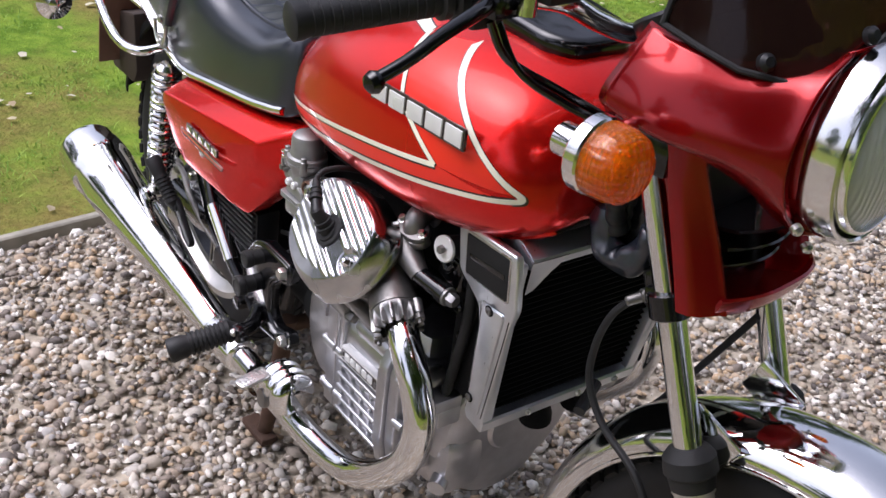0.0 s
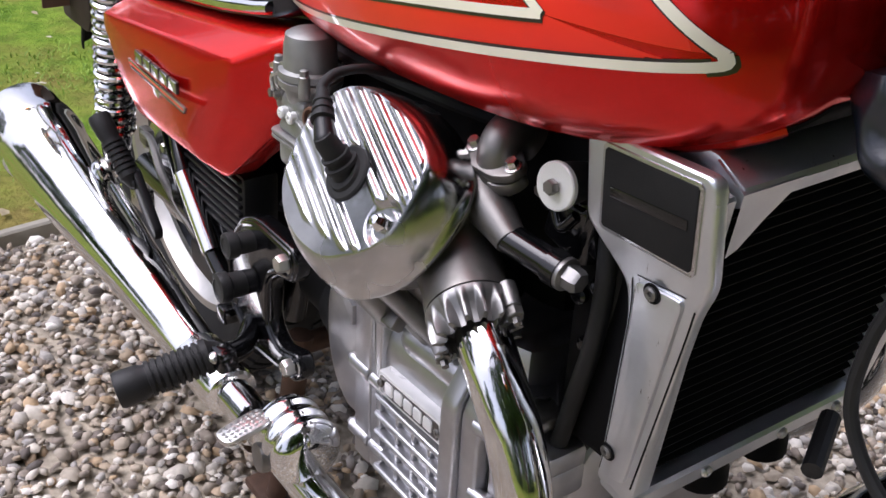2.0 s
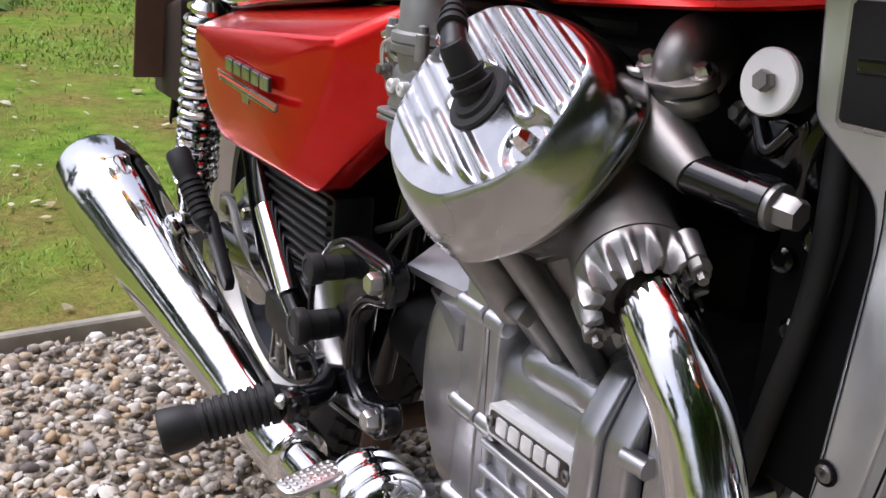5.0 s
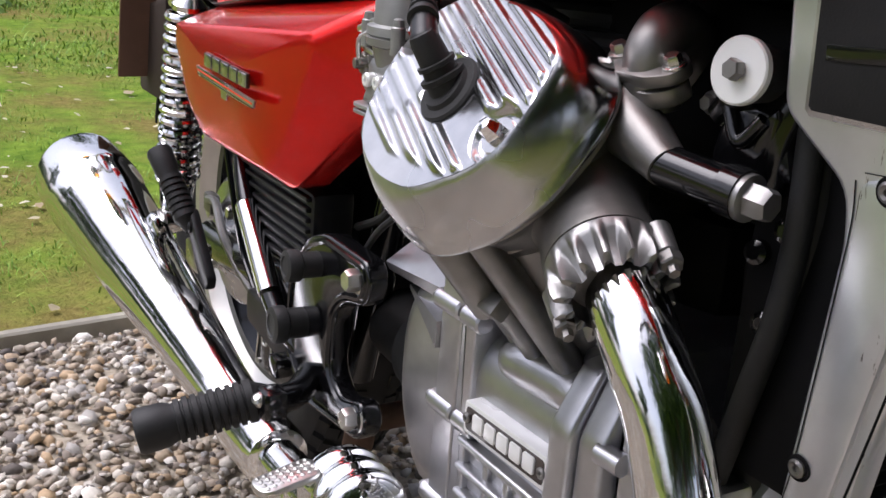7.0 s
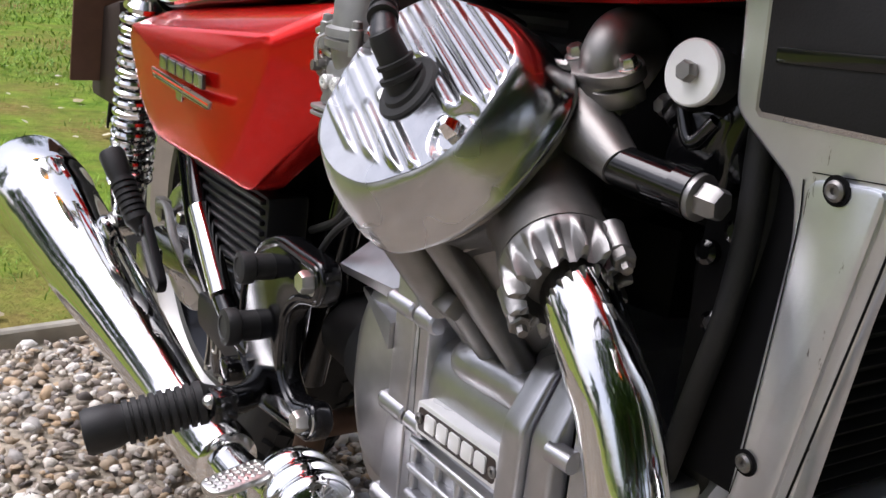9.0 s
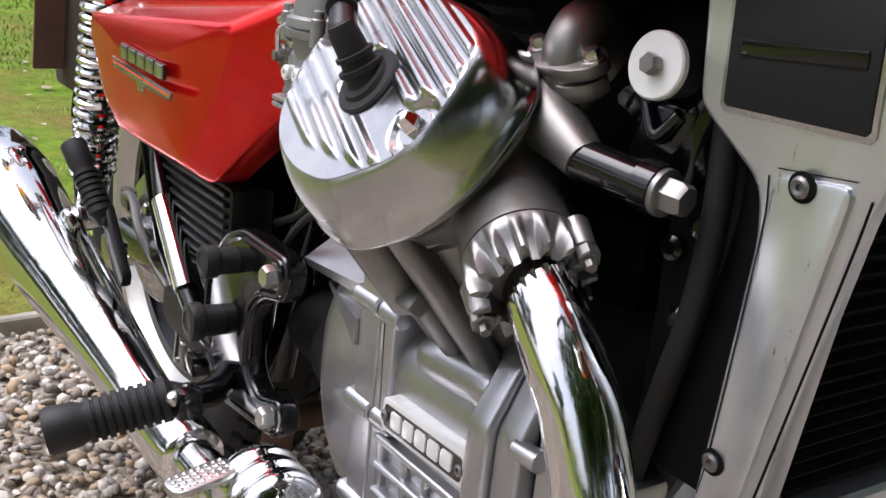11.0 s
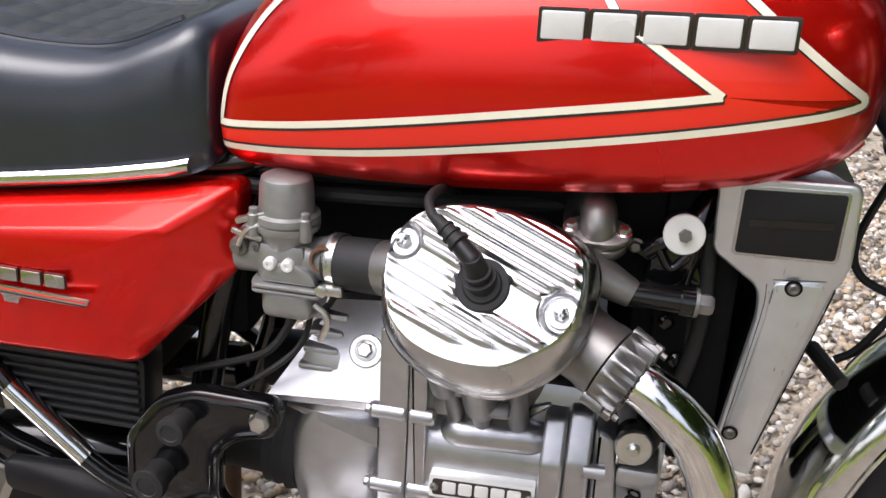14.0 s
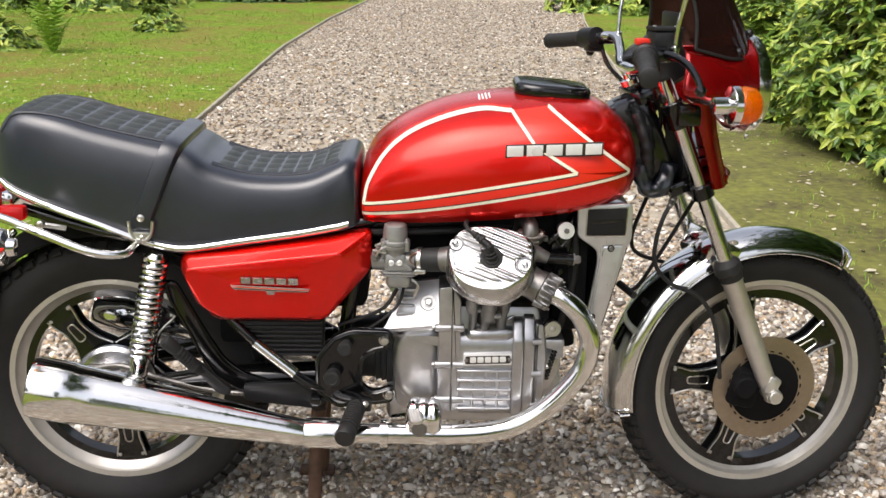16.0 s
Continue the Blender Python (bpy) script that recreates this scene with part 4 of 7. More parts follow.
    prism(g, rounded([(0.712, 0.318), (0.7396, 0.318), (0.7396, 0.600), (0.712, 0.596)], 0.002, 3), -0.08, -0.1645, 0.002, steps=3)
    flange = eng("joint_flange", g, CASE, "bolted crankcase joint flange")
    g = Geo()
    prism(g, rounded([(0.7404, 0.318), (0.758, 0.320), (0.758, 0.570), (0.7404, 0.598)], 0.002, 3), -0.08, -0.1640, 0.002, steps=3)
    eng("flange_half", g, CASE, "", flange)
    g = Geo()
    prism(g, [(0.738, 0.322), (0.742, 0.322), (0.742, 0.594), (0.738, 0.594)], -0.08, -0.1595)
    eng("gasket", g, DULLBLACK, "", flange)
    for z in (0.508, 0.425, 0.345):
        for x0, x1 in ((0.704, 0.7385), (0.7415, 0.766)):
            g = Geo()
            tube(g, [(x0, -0.1605, z), (x0 + 0.002, -0.1605, z), (x1 - 0.002, -0.1605, z), (x1, -0.1605, z)], [0.0068, 0.0084, 0.0084, 0.0068], 18, 1)
            eng("bolt_boss", g, CASE, "", flange)
        g = Geo()
        bolt(g, (0.704, -0.1605, z), (-1, 0, 0), 0.0050, 0.005)
        eng("bolt", g, CLAMP, "", flange)
    # front half: ribbed side with a round shoulder, then two end columns
    ALONG = Matrix(((0, 0, 1, 0), (1, 0, 0, 0), (0, 1, 0, 0), (0, 0, 0, 1)))
    g = Geo()
    side_line = [(-0.06, 0.306), (-0.148, 0.308)] + [(-0.158, 0.318), (-0.1585, 0.40), (-0.1585, 0.462), (-0.1560, 0.476), (-0.1490, 0.488), (-0.1370, 0.496), (-0.1220, 0.501), (-0.10, 0.506), (-0.06, 0.512)]
    prism(g, side_line, 0.757, 0.905, 0, ALONG)
    front = eng("front_crankcase", g, CASE, "cast aluminium front crankcase")
    g = Geo()
    tube(g, [(0.772, -0.136, 0.478), (0.776, -0.138, 0.482), (0.790, -0.140, 0.486), (0.855, -0.140, 0.490), (0.864, -0.138, 0.488), (0.868, -0.136, 0.484)], [0.004, 0.013, 0.0185, 0.0185, 0.013, 0.004], 20, 4)
    eng("shoulder", g, CASE, "", front)
    for x0, x1, top, y1 in ((0.868, 0.8895, 0.524, -0.176), (0.8905, 0.914, 0.530, -0.170)):
        g = Geo()
        prof = rounded([(-0.08, 0.310), (y1 + 0.008, 0.310), (y1, 0.36), (y1, 0.484), (y1 + 0.022, top), (-0.08, top + 0.008)], 0.007, 5)
        prism(g, prof, x0, x1, 0.0035, ALONG, steps=3)
        eng("end_column", g, CASE, "", front)
    g = Geo()
    prism(g, rounded([(0.846, 0.506), (0.872, 0.506), (0.872, 0.53), (0.852, 0.522)], 0.004, 3), -0.10, -0.140, 0.004)
    eng("gusset", g, CASE, "", front)
    g = Geo()
    prism(g, rounded([(0.9155, 0.318), (0.934, 0.322), (0.942, 0.43), (0.934, 0.512), (0.9155, 0.522)], 0.006, 3), -0.10, -0.160, 0.006, steps=3)
    fc = eng("front_cover", g, CASE, "cast front engine cover")
    for z in (0.49, 0.418, 0.345):
        g = Geo()
        bolt(g, (0.938, -0.150, z), (1, -0.2, 0), 0.0055, 0.008)
        eng("bolt", g, STEEL, "", fc)
        g = Geo()
        tube(g, [(0.908, -0.166, z - 0.01), (0.928, -0.164, z - 0.01)], 0.0075, 14, 1)
        eng("bolt_boss", g, CASE, "", fc)
    # cooling ribs as a grid
    for i in range(5):
        z = 0.413 - 0.0215 * i
        g = Geo()
        prism(g, rounded([(0.752, z - 0.0032), (0.868, z - 0.0032), (0.868, z + 0.0032), (0.752, z + 0.0032)], 0.0025, 3), -0.145, -0.1685, 0.0028, steps=3)
        eng("rib", g, CASE, "", front)
    for i in range(4):
        x = 0.785 + 0.0265 * i
        g = Geo()
        prism(g, rounded([(x - 0.0032, 0.327), (x + 0.0032, 0.327), (x + 0.0032, 0.413), (x - 0.0032, 0.413)], 0.002, 3), -0.145, -0.1635, 0.0025, steps=3)
        eng("rib", g, CASE, "", front)
    # name plate in plain blocks
    g = Geo()
    prism(g, rounded([(0.765, 0.4270), (0.867, 0.4300), (0.867, 0.4550), (0.765, 0.4520)], 0.003, 3), -0.150, -0.1715, 0.0012)
    name_plate = eng("nameplate", g, BADGESILVER, "silver framed nameplate in plain blocks", front)
    g = Geo()
    prism(g, rounded([(0.7685, 0.4306), (0.8635, 0.4335), (0.8635, 0.4515), (0.7685, 0.4486)], 0.003, 3), -0.170, -0.1720)
    eng("field", g, BLACKLINE, "", name_plate)
    for i in range(5):
        c, z = 0.7850 + i * 0.0156, 0.4405 + i * 0.0005
        g = Geo()
        prism(g, rounded([(c - 0.0066, z - 0.0064), (c + 0.0066, z - 0.0062), (c + 0.0066, z + 0.0066), (c - 0.0066, z + 0.0064)], 0.0015, 2), -0.1705, -0.1735, 0.0008)
        eng("letter_block", g, BADGESILVER, "", name_plate)
    for x, z in ((0.7705, 0.4398), (0.8620, 0.4425)):
        g = Geo()
        screw_head(g, (x, -0.1722, z), (0, -1, 0), 0.0042, 0.0022)
        eng("plate_screw", g, CAST, "", name_plate)
    # front: timing plug, bracket, clutch cable end
    g = Geo()
    lathe(g, (0.949, -0.128, 0.504), (0.08, -1, 0.1), [(0, 0.015), (0.025, 0.015), (0.025, 0.0175), (0.031, 0.0175), (0.033, 0.016), (0.033, 0.006), (0.037, 0.0055), (0.039, 0.003)], 26)
    eng("drain_plug", g, STEEL, "plated plug with slotted head")
    g = Geo()
    block(g, (0.958, -0.13, 0.470), (0.040, 0.05, 0.022), 0.005)
    block(g, (0.965, -0.125, 0.448), (0.026, 0.04, 0.03), 0.004)
    eng("bracket", g, CASE)
    g = Geo()
    for k in range(9):
        ring_lathe(g, (0.958 - 0.002 * k, -0.150, 0.452 - 0.0075 * k), (-0.25, 0, -1), [(-0.0018, 0.0058), (0.0, 0.007), (0.0018, 0.0058), (0, 0.004)], 12)
    eng("return_spring", g, DULLBLACK, "small black return spring")

# front housing under the radiator
g = Geo()
lathe(g, (0.925, 0.0, 0.40), (1, 0, -0.06), [(0, 0.13), (0.03, 0.128), (0.045, 0.118), (0.052, 0.10), (0.054, 0.05), (0.06, 0.045), (0.062, 0.02)], 40)
part("front_housing", g, CASE, engine, "round cast aluminium front housing")
g = Geo()
block(g, (0.955, -0.085, 0.345), (0.05, 0.07, 0.10), 0.015)
tube(g, [(0.955, -0.10, 0.325), (0.975, -0.13, 0.318)], 0.014, 16, 1)
part("pump_housing", g, CASE, engine)

# water elbow, mounting lug, black hanger with its bolt
g = Geo()
tube(g, [(0.897, -0.152, 0.690), (0.897, -0.157, 0.712), (0.897, -0.156, 0.723), (0.895, -0.148, 0.731), (0.891, -0.132, 0.733), (0.882, -0.112, 0.722), (0.872, -0.10, 0.70)], [0.0165, 0.0160, 0.0158, 0.0158, 0.0150, 0.0140, 0.0130], 22, 6)
elbow = part("water_elbow", g, CAST, engine, "cast water elbow")
EF = Matrix.Translation((0.897, -0.158, 0.712)) @ Matrix.Rotation(radians(28), 4, "X")
g = Geo()
prism(g, rounded([(-0.029, -0.007), (-0.014, -0.016), (0.014, -0.016), (0.029, -0.007), (0.029, 0.007), (0.014, 0.016), (-0.014, 0.016), (-0.029, 0.007)], 0.006, 4), -0.003, 0.005, 0.0015, EF)
part("flange", g, CAST, elbow)
g = Geo()
prism(g, rounded([(-0.026, -0.007), (-0.014, -0.017), (0.014, -0.017), (0.026, -0.007), (0.026, 0.007), (-0.026, 0.007)], 0.006, 4), -0.016, -0.005, 0.0015, EF)
part("flange_seat", g, CAST, elbow)
for dx in (-0.0225, 0.0225):
    g = Geo()
    bolt(g, EF @ Vector((dx, 0, 0.005)), EF.to_3x3() @ Vector((0, 0, 1)), 0.0052, 0.006)
    part("bolt", g, STEEL, elbow)
g = Geo()
lathe(g, (0.872, -0.160, 0.688), Vector((0.062, -0.008, -0.024)), [(0, 0.024), (0.018, 0.0215), (0.045, 0.0158), (0.062, 0.0128), (0.066, 0.0122)], 30)
part("mounting_lug", g, CAST, engine, "tapered cast mounting lug")

frame_ = part("frame", tube(Geo(), [(0.930, -0.167, 0.6650), (0.984, -0.161, 0.661)], 0.0118, 20, 1), GLOSSBLACK, bike, "gloss black tubular steel frame")
g = Geo()
ring_lathe(g, (0.972, -0.162, 0.662), (0.98, 0.1, -0.07), [(0, 0.010), (0, 0.0140), (0.012, 0.0140), (0.012, 0.010)], 24)
part("collar", g, GLOSSBLACK, frame_)
g = Geo()
bolt(g, (0.984, -0.161, 0.661), (0.98, 0.1, -0.07), 0.0095, 0.014)
part("hanger_bolt", g, CLAMP, frame_, "plated hexagon bolt")
# down tube behind the hanger, and the gusset between tube and washer
g = Geo()
tube(g, [(0.990, -0.129, 0.715), (0.993, -0.130, 0.687), (0.995, -0.130, 0.641), (0.991, -0.130, 0.594), (0.981, -0.129, 0.550), (0.970, -0.127, 0.505), (0.955, -0.122, 0.455)], 0.0075, 16, 6)
part("down_tube", g, RUBBER, frame_, "black frame down tube")
g = Geo()
prism(g, rounded([(0.946, 0.702), (0.984, 0.706), (0.978, 0.676), (0.966, 0.662), (0.938, 0.668)], 0.008, 4), -0.118, -0.146, 0.005, steps=3)
tube(g, [(0.950, -0.146, 0.700), (0.962, -0.148, 0.684), (0.975, -0.146, 0.698)], 0.0045, 12, 6)
part("gusset", g, GLOSSBLACK, frame_, "gloss black frame gusset")
for p in ((0.985, -0.124, 0.640), (0.965, -0.122, 0.622), (0.978, -0.122, 0.585)):
    g = Geo()
    lathe(g, p, (0.2, -1, 0.1), [(0, 0.0075), (0.005, 0.0070), (0.007, 0.004)], 14)
    part("rivet", g, GLOSSBLACK, frame_)
for side in (-1, 1):
    for pts, r in (([(1.06, side * 0.03, 0.86), (1.00, side * 0.10, 0.76), (0.975, side * 0.13, 0.70), (0.968, side * 0.13, 0.66)], 0.014),
                   ([(0.20, side * 0.12, 0.66), (0.255, side * 0.150, 0.555), (0.33, side * 0.172, 0.478), (0.43, side * 0.176, 0.392), (0.50, side * 0.16, 0.36)], 0.0108),
                   ([(0.22, side * 0.11, 0.70), (0.40, side * 0.11, 0.71), (0.56, side * 0.10, 0.72), (0.8, side * 0.05, 0.80)], 0.015),
                   ([(0.56, side * 0.085, 0.70), (0.53, side * 0.10, 0.58), (0.51, side * 0.11, 0.45), (0.48, side * 0.11, 0.34)], 0.016),
                   ([(-0.15, side * 0.10, 0.74), (0.05, side * 0.115, 0.69), (0.25, side * 0.12, 0.67)], 0.012)):
        part("frame_tube", tube(Geo(), pts, r, 16, 6), GLOSSBLACK, frame_)
part("frame_tube", tube(Geo(), [(1.10, 0, 0.92), (0.95, 0, 0.86), (0.6, 0, 0.78)], 0.03, 18, 4), GLOSSBLACK, frame_)
# rear down tube's bright sleeve
g = Geo()
tube(g, [(0.330, -0.1735, 0.477), (0.412, -0.1785, 0.410)], 0.0120, 20, 1)
part("bright_sleeve", g, CHROME, frame_, "chrome sleeve on the rear down tube")

# rubber-mounted disc of the radiator mounting
g = Geo()
lathe(g, (0.965, -0.128, 0.718), (0.1, -1, 0.12), [(0, 0.013), (0.022, 0.0155), (0.032, 0.0155)], 28)
mount = part("radiator_mount", g, RUBBER, bike, "black rubber mount with a silver washer")
g = Geo()
lathe(g, (0.9682, -0.160, 0.7218), (0.1, -1, 0.12), [(0, 0.0175), (0.0035, 0.0175), (0.0045, 0.0165), (0.0046, 0.007)], 32)
part("washer", g, BADGESILVER, mount, "pale silver washer")
g = Geo()
bolt(g, (0.9688, -0.1645, 0.7225), (0.1, -1, 0.12), 0.0058, 0.006, False)
part("bolt", g, CAST, mount)
g = Geo()
prism(g, rounded([(0.925, 0.690), (0.952, 0.712), (0.978, 0.705), (0.992, 0.665), (0.955, 0.672)], 0.006, 3), -0.118, -0.138, 0.004)
tube(g, [(0.940, -0.140, 0.694), (0.95, -0.142, 0.704), (0.962, -0.142, 0.712)], 0.009, 14, 4)
part("bracket", g, GLOSSBLACK, mount)
g = Geo()
bolt(g, (0.930, -0.139, 0.698), (0, -1, 0), 0.005, 0.005)
part("bolt", g, CAST, mount)
# hose down from the mount
g = Geo()
tube(g, [(0.980, -0.118, 0.715), (0.992, -0.115, 0.66), (0.985, -0.108, 0.58), (0.965, -0.10, 0.50), (0.955, -0.09, 0.43)], 0.011, 14, 6)
part("coolant_hose", g, RUBBER, bike, "black rubber coolant hose")

# rounded cover at the engine's front, low behind the radiator
g = Geo()
lathe(g, (0.905, 0, 0.345), (1, 0, 0), [(0, 0.106), (0.030, 0.104), (0.048, 0.096), (0.060, 0.080), (0.066, 0.055), (0.068, 0.020), (0.068, 0.001)], 40)
part("front_dome", g, CASE, engine, "rounded cast cover at the engine's front")

# ---- radiator ----
RU, RN = Vector((0.156, 0, 0.988)), Vector((0.988, 0, -0.156))
RO = Vector((1.052, 0, 0.480))


def rad_m(y):
    return Matrix(((RN.x, RU.x, 0, RO.x), (0, 0, 1, y), (RN.z, RU.z, 0, RO.z), (0, 0, 0, 1)))


g = Geo()
prism(g, [(-0.030, 0.012), (-0.012, 0.012), (-0.012, 0.278), (-0.030, 0.278)], -0.128, 0.128, 0.002, rad_m(0))
radiator = part("radiator", g, DULLBLACK, bike, "radiator with a silver surround and black core")
for i in range(24):
    g = Geo()
    v = 0.032 + i * 0.0101
    prism(g, [(-0.014, v), (-0.006, v - 0.003), (-0.006, v - 0.0018), (-0.014, v + 0.0012)], -0.126, 0.126, 0, rad_m(0))
    part("slat", g, DULLBLACK, radiator)
for side in (-1, 1):
    # side plate: wide head, narrow leg with a raised field
    y0, y1 = side * 0.126, side * 0.1385

    def leaning(g):
        g.v = [(x, y + side * 0.085 * max(0.0, z - 0.50), z) for x, y, z in g.v]
        return g

    g = Geo()
    prism(g, rounded([(0.990, 0.776), (1.102, 0.780), (1.106, 0.704), (1.096, 0.680), (1.056, 0.497), (1.019, 0.491), (1.024, 0.530), (1.038, 0.652), (1.035, 0.678), (1.008, 0.697), (0.993, 0.708)], 0.010, 5), y0, y1, 0.004, steps=3)
    plate = part("side_plate", leaning(g), SILVERPAINT, radiator, "silver painted radiator side plate, scuffed")
    g = Geo()
    prism(g, rounded([(1.046, 0.686), (1.089, 0.690), (1.051, 0.508), (1.026, 0.504), (1.031, 0.535), (1.045, 0.652)], 0.008, 4), y1 - side * 0.002, y1 + side * 0.0035, 0.002)
    field = part("raised_field", leaning(g), SILVERPAINT, plate)
    # thin black lines: shade drawn along the front crease, scratches behind and above
    for line, r_ in (([(1.0965, 0.686), (1.0890, 0.650), (1.0565, 0.508)], 0.0007), ([(1.0415, 0.684), (1.0415, 0.652), (1.0285, 0.535), (1.0235, 0.505)], 0.0003), ([(1.046, 0.6885), (1.088, 0.6925)], 0.0003)):
        g = Geo()
        tube(g, [(x, y1 + side * 0.0004, z) for x, z in line], r_, 6, 4)
        part("crease_shade_and_scratch", leaning(g), DULLBLACK, field)
    g = Geo()
    prism(g, rounded([(1.008, 0.7075), (1.0935, 0.7095), (1.0935, 0.7745), (1.008, 0.7705)], 0.003, 2), y1 - side * 0.003, y1 + side * 0.0015, 0.0008)
    part("plate_rim", leaning(g), POLISHED, plate)
    g = Geo()
    prism(g, rounded([(1.0108, 0.7105), (1.0907, 0.7125), (1.0907, 0.7717), (1.0108, 0.7677)], 0.002, 2), y1 - side * 0.002, y1 + side * 0.0024, 0.0006)
    ins = part("black_inset", leaning(g), INSET, plate, "matt black inset plate")
    g = Geo()
    prism(g, [(1.018, 0.735), (1.085, 0.740), (1.085, 0.7475), (1.018, 0.7425)], y1 + side * 0.0022, y1 + side * 0.0032, 0.0004)
    part("blank_bar", leaning(g), GLOSSBLACK, ins)
    for x, z in ((1.063, 0.684), (1.034, 0.530)):
        g = Geo()
        screw_head(g, (x, y1 + side * 0.0042, z), (0, side, 0), 0.0052, 0.0028)
        screw = part("screw", leaning(g), CAST, plate)
        # a flat black disc paints the shade of the screw's recess
        g = Geo()
        lathe(g, (x, y1 + side * 0.0034, z), (0, side, 0), [(0, 0.0074), (0.0009, 0.0074), (0.0010, 0.004)], 24)
        part("recess_shade", leaning(g), DULLBLACK, screw)
    # front flange beside the core
    g = Geo()
    prism(g, rounded([(-0.030, 0.010), (0.004, 0.010), (0.006, 0.29), (-0.03, 0.29)], 0.002, 2), side * 0.1380, side * 0.120, 0.002, rad_m(0))
    part("front_flange", leaning(g), SILVERPAINT, radiator)
g = Geo()
prism(g, rounded([(-0.10, 0.285), (0.004, 0.276), (0.006, 0.292), (-0.02, 0.302), (-0.10, 0.300)], 0.003, 2), -0.136, 0.136, 0.003, rad_m(0))
part("top_tank", g, SILVERPAINT, radiator, "silver top of the radiator surround")
for side in (-1, 1):
    g = Geo()
    v = [rad_m(0) @ Vector(p) for p in ((-0.02, 0.300, side * 0.138), (0.006, 0.290, side * 0.138), (0.008, 0.245, side * 0.138), (-0.02, 0.300, side * 0.080), (0.006, 0.290, side * 0.080), (0.004, 0.28, side * 0.09), (0.004, 0.245, side * 0.122))]
    g.add(v, [[0, 3, 4, 1], [1, 4, 5, 6, 2]])
    part("corner_gusset", g, SILVERPAINT, radiator)
g = Geo()
prism(g, rounded([(-0.03, 0.004), (0.006, 0.004), (0.006, 0.024), (-0.03, 0.024)], 0.003, 2), -0.138, 0.138, 0.003, rad_m(0))
low = part("lower_rail", g, SILVERPAINT, radiator, "silver lower rail")
for y in (-0.06, 0.03, 0.1):
    g = Geo()
    screw_head(g, rad_m(0) @ Vector((0.006, 0.014, y)), RN, 0.005, 0.004)
    part("screw", g, STEEL, low)
g = Geo()
for side in (-0.02, 0.06):
    lathe(g, (1.000, side + 0.03, 0.500), (0, 0.1, -1), [(0, 0.016), (0.06, 0.018), (0.078, 0.024), (0.092, 0.024), (0.095, 0.018), (0.096, 0.002)], 18)
part("horn", g, DULLBLACK, bike, "black horn bodies under the radiator")

# plain black blocks added between the cylinders, under the tank, to deepen the shade
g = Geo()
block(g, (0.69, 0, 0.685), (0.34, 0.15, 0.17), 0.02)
part("air_chamber", g, DULLBLACK, bike, "plain dull black block in the air chamber's place, darkening the space under the tank")
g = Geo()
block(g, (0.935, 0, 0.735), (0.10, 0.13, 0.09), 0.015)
part("ignition_coil", g, DULLBLACK, bike, "plain dull black block in the coils' place, darkening the space under the tank")

# ---- plain black masses that deepen the shade inside the frame ----
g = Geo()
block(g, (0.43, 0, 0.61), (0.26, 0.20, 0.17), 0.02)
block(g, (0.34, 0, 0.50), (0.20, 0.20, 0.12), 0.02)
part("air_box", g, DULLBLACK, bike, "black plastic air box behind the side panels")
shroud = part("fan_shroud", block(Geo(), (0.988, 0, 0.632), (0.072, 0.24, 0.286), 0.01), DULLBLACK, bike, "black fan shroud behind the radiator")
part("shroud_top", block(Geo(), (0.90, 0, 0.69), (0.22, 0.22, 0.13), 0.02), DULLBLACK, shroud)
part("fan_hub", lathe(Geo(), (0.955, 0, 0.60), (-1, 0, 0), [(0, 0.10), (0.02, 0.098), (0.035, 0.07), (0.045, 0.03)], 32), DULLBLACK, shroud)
for y, z in ((-0.10, 0.715), (-0.112, 0.70), (-0.095, 0.735)):
    g = Geo()
    tube(g, [(0.56, y, z), (0.66, y - 0.01, z + 0.006), (0.78, y, z + 0.01), (0.95, y + 0.02, z + 0.02)], 0.008, 10, 5)
    part("wiring_loom", g, RUBBER, bike, "black wiring loom under the tank")
g = Geo()
tube(g, [(0.625, -0.15, 0.59), (0.60, -0.15, 0.55), (0.56, -0.14, 0.525), (0.50, -0.13, 0.50)], 0.004, 8, 5)
part("breather_hose", g, RUBBER, bike, "thin black breather hose")
g = Geo()
tube(g, [(0.64, -0.14, 0.60), (0.63, -0.15, 0.56), (0.60, -0.16, 0.53), (0.55, -0.15, 0.49)], 0.003, 8, 5)
part("breather_hose", g, RUBBER, bike, "thin black breather hose")

# ---- footrest bracket, pegs, brake pedal ----
g = Geo()
brk = rounded([(0.455, 0.445), (0.492, 0.492), (0.530, 0.508), (0.612, 0.506), (0.620, 0.488), (0.612, 0.466), (0.575, 0.458), (0.555, 0.440), (0.552, 0.385), (0.575, 0.368), (0.615, 0.382), (0.626, 0.362), (0.612, 0.342), (0.545, 0.335), (0.50, 0.330), (0.452, 0.365)], 0.012, 4)
prism(g, brk, -0.158, -0.178, 0.004, steps=3)
bracket = part("footrest_bracket", g, GLOSSBLACK, bike, "gloss black pressed footrest bracket")
g = Geo()
line = [(x, -0.1765, z) for x, z in inset(brk, 0.007)]
tube(g, line + line[:1], 0.004, 8, 1)
part("pressed_bead", g, GLOSSBLACK, bracket)
for x, y, z in ((0.600, -0.174, 0.487), (0.608, -0.174, 0.364)):
    g = Geo()
    bolt(g, (x, y, z), (0, -1, 0.05), 0.010, 0.014)
    part("bolt", g, STEEL, bracket, "plated hexagon bolt")
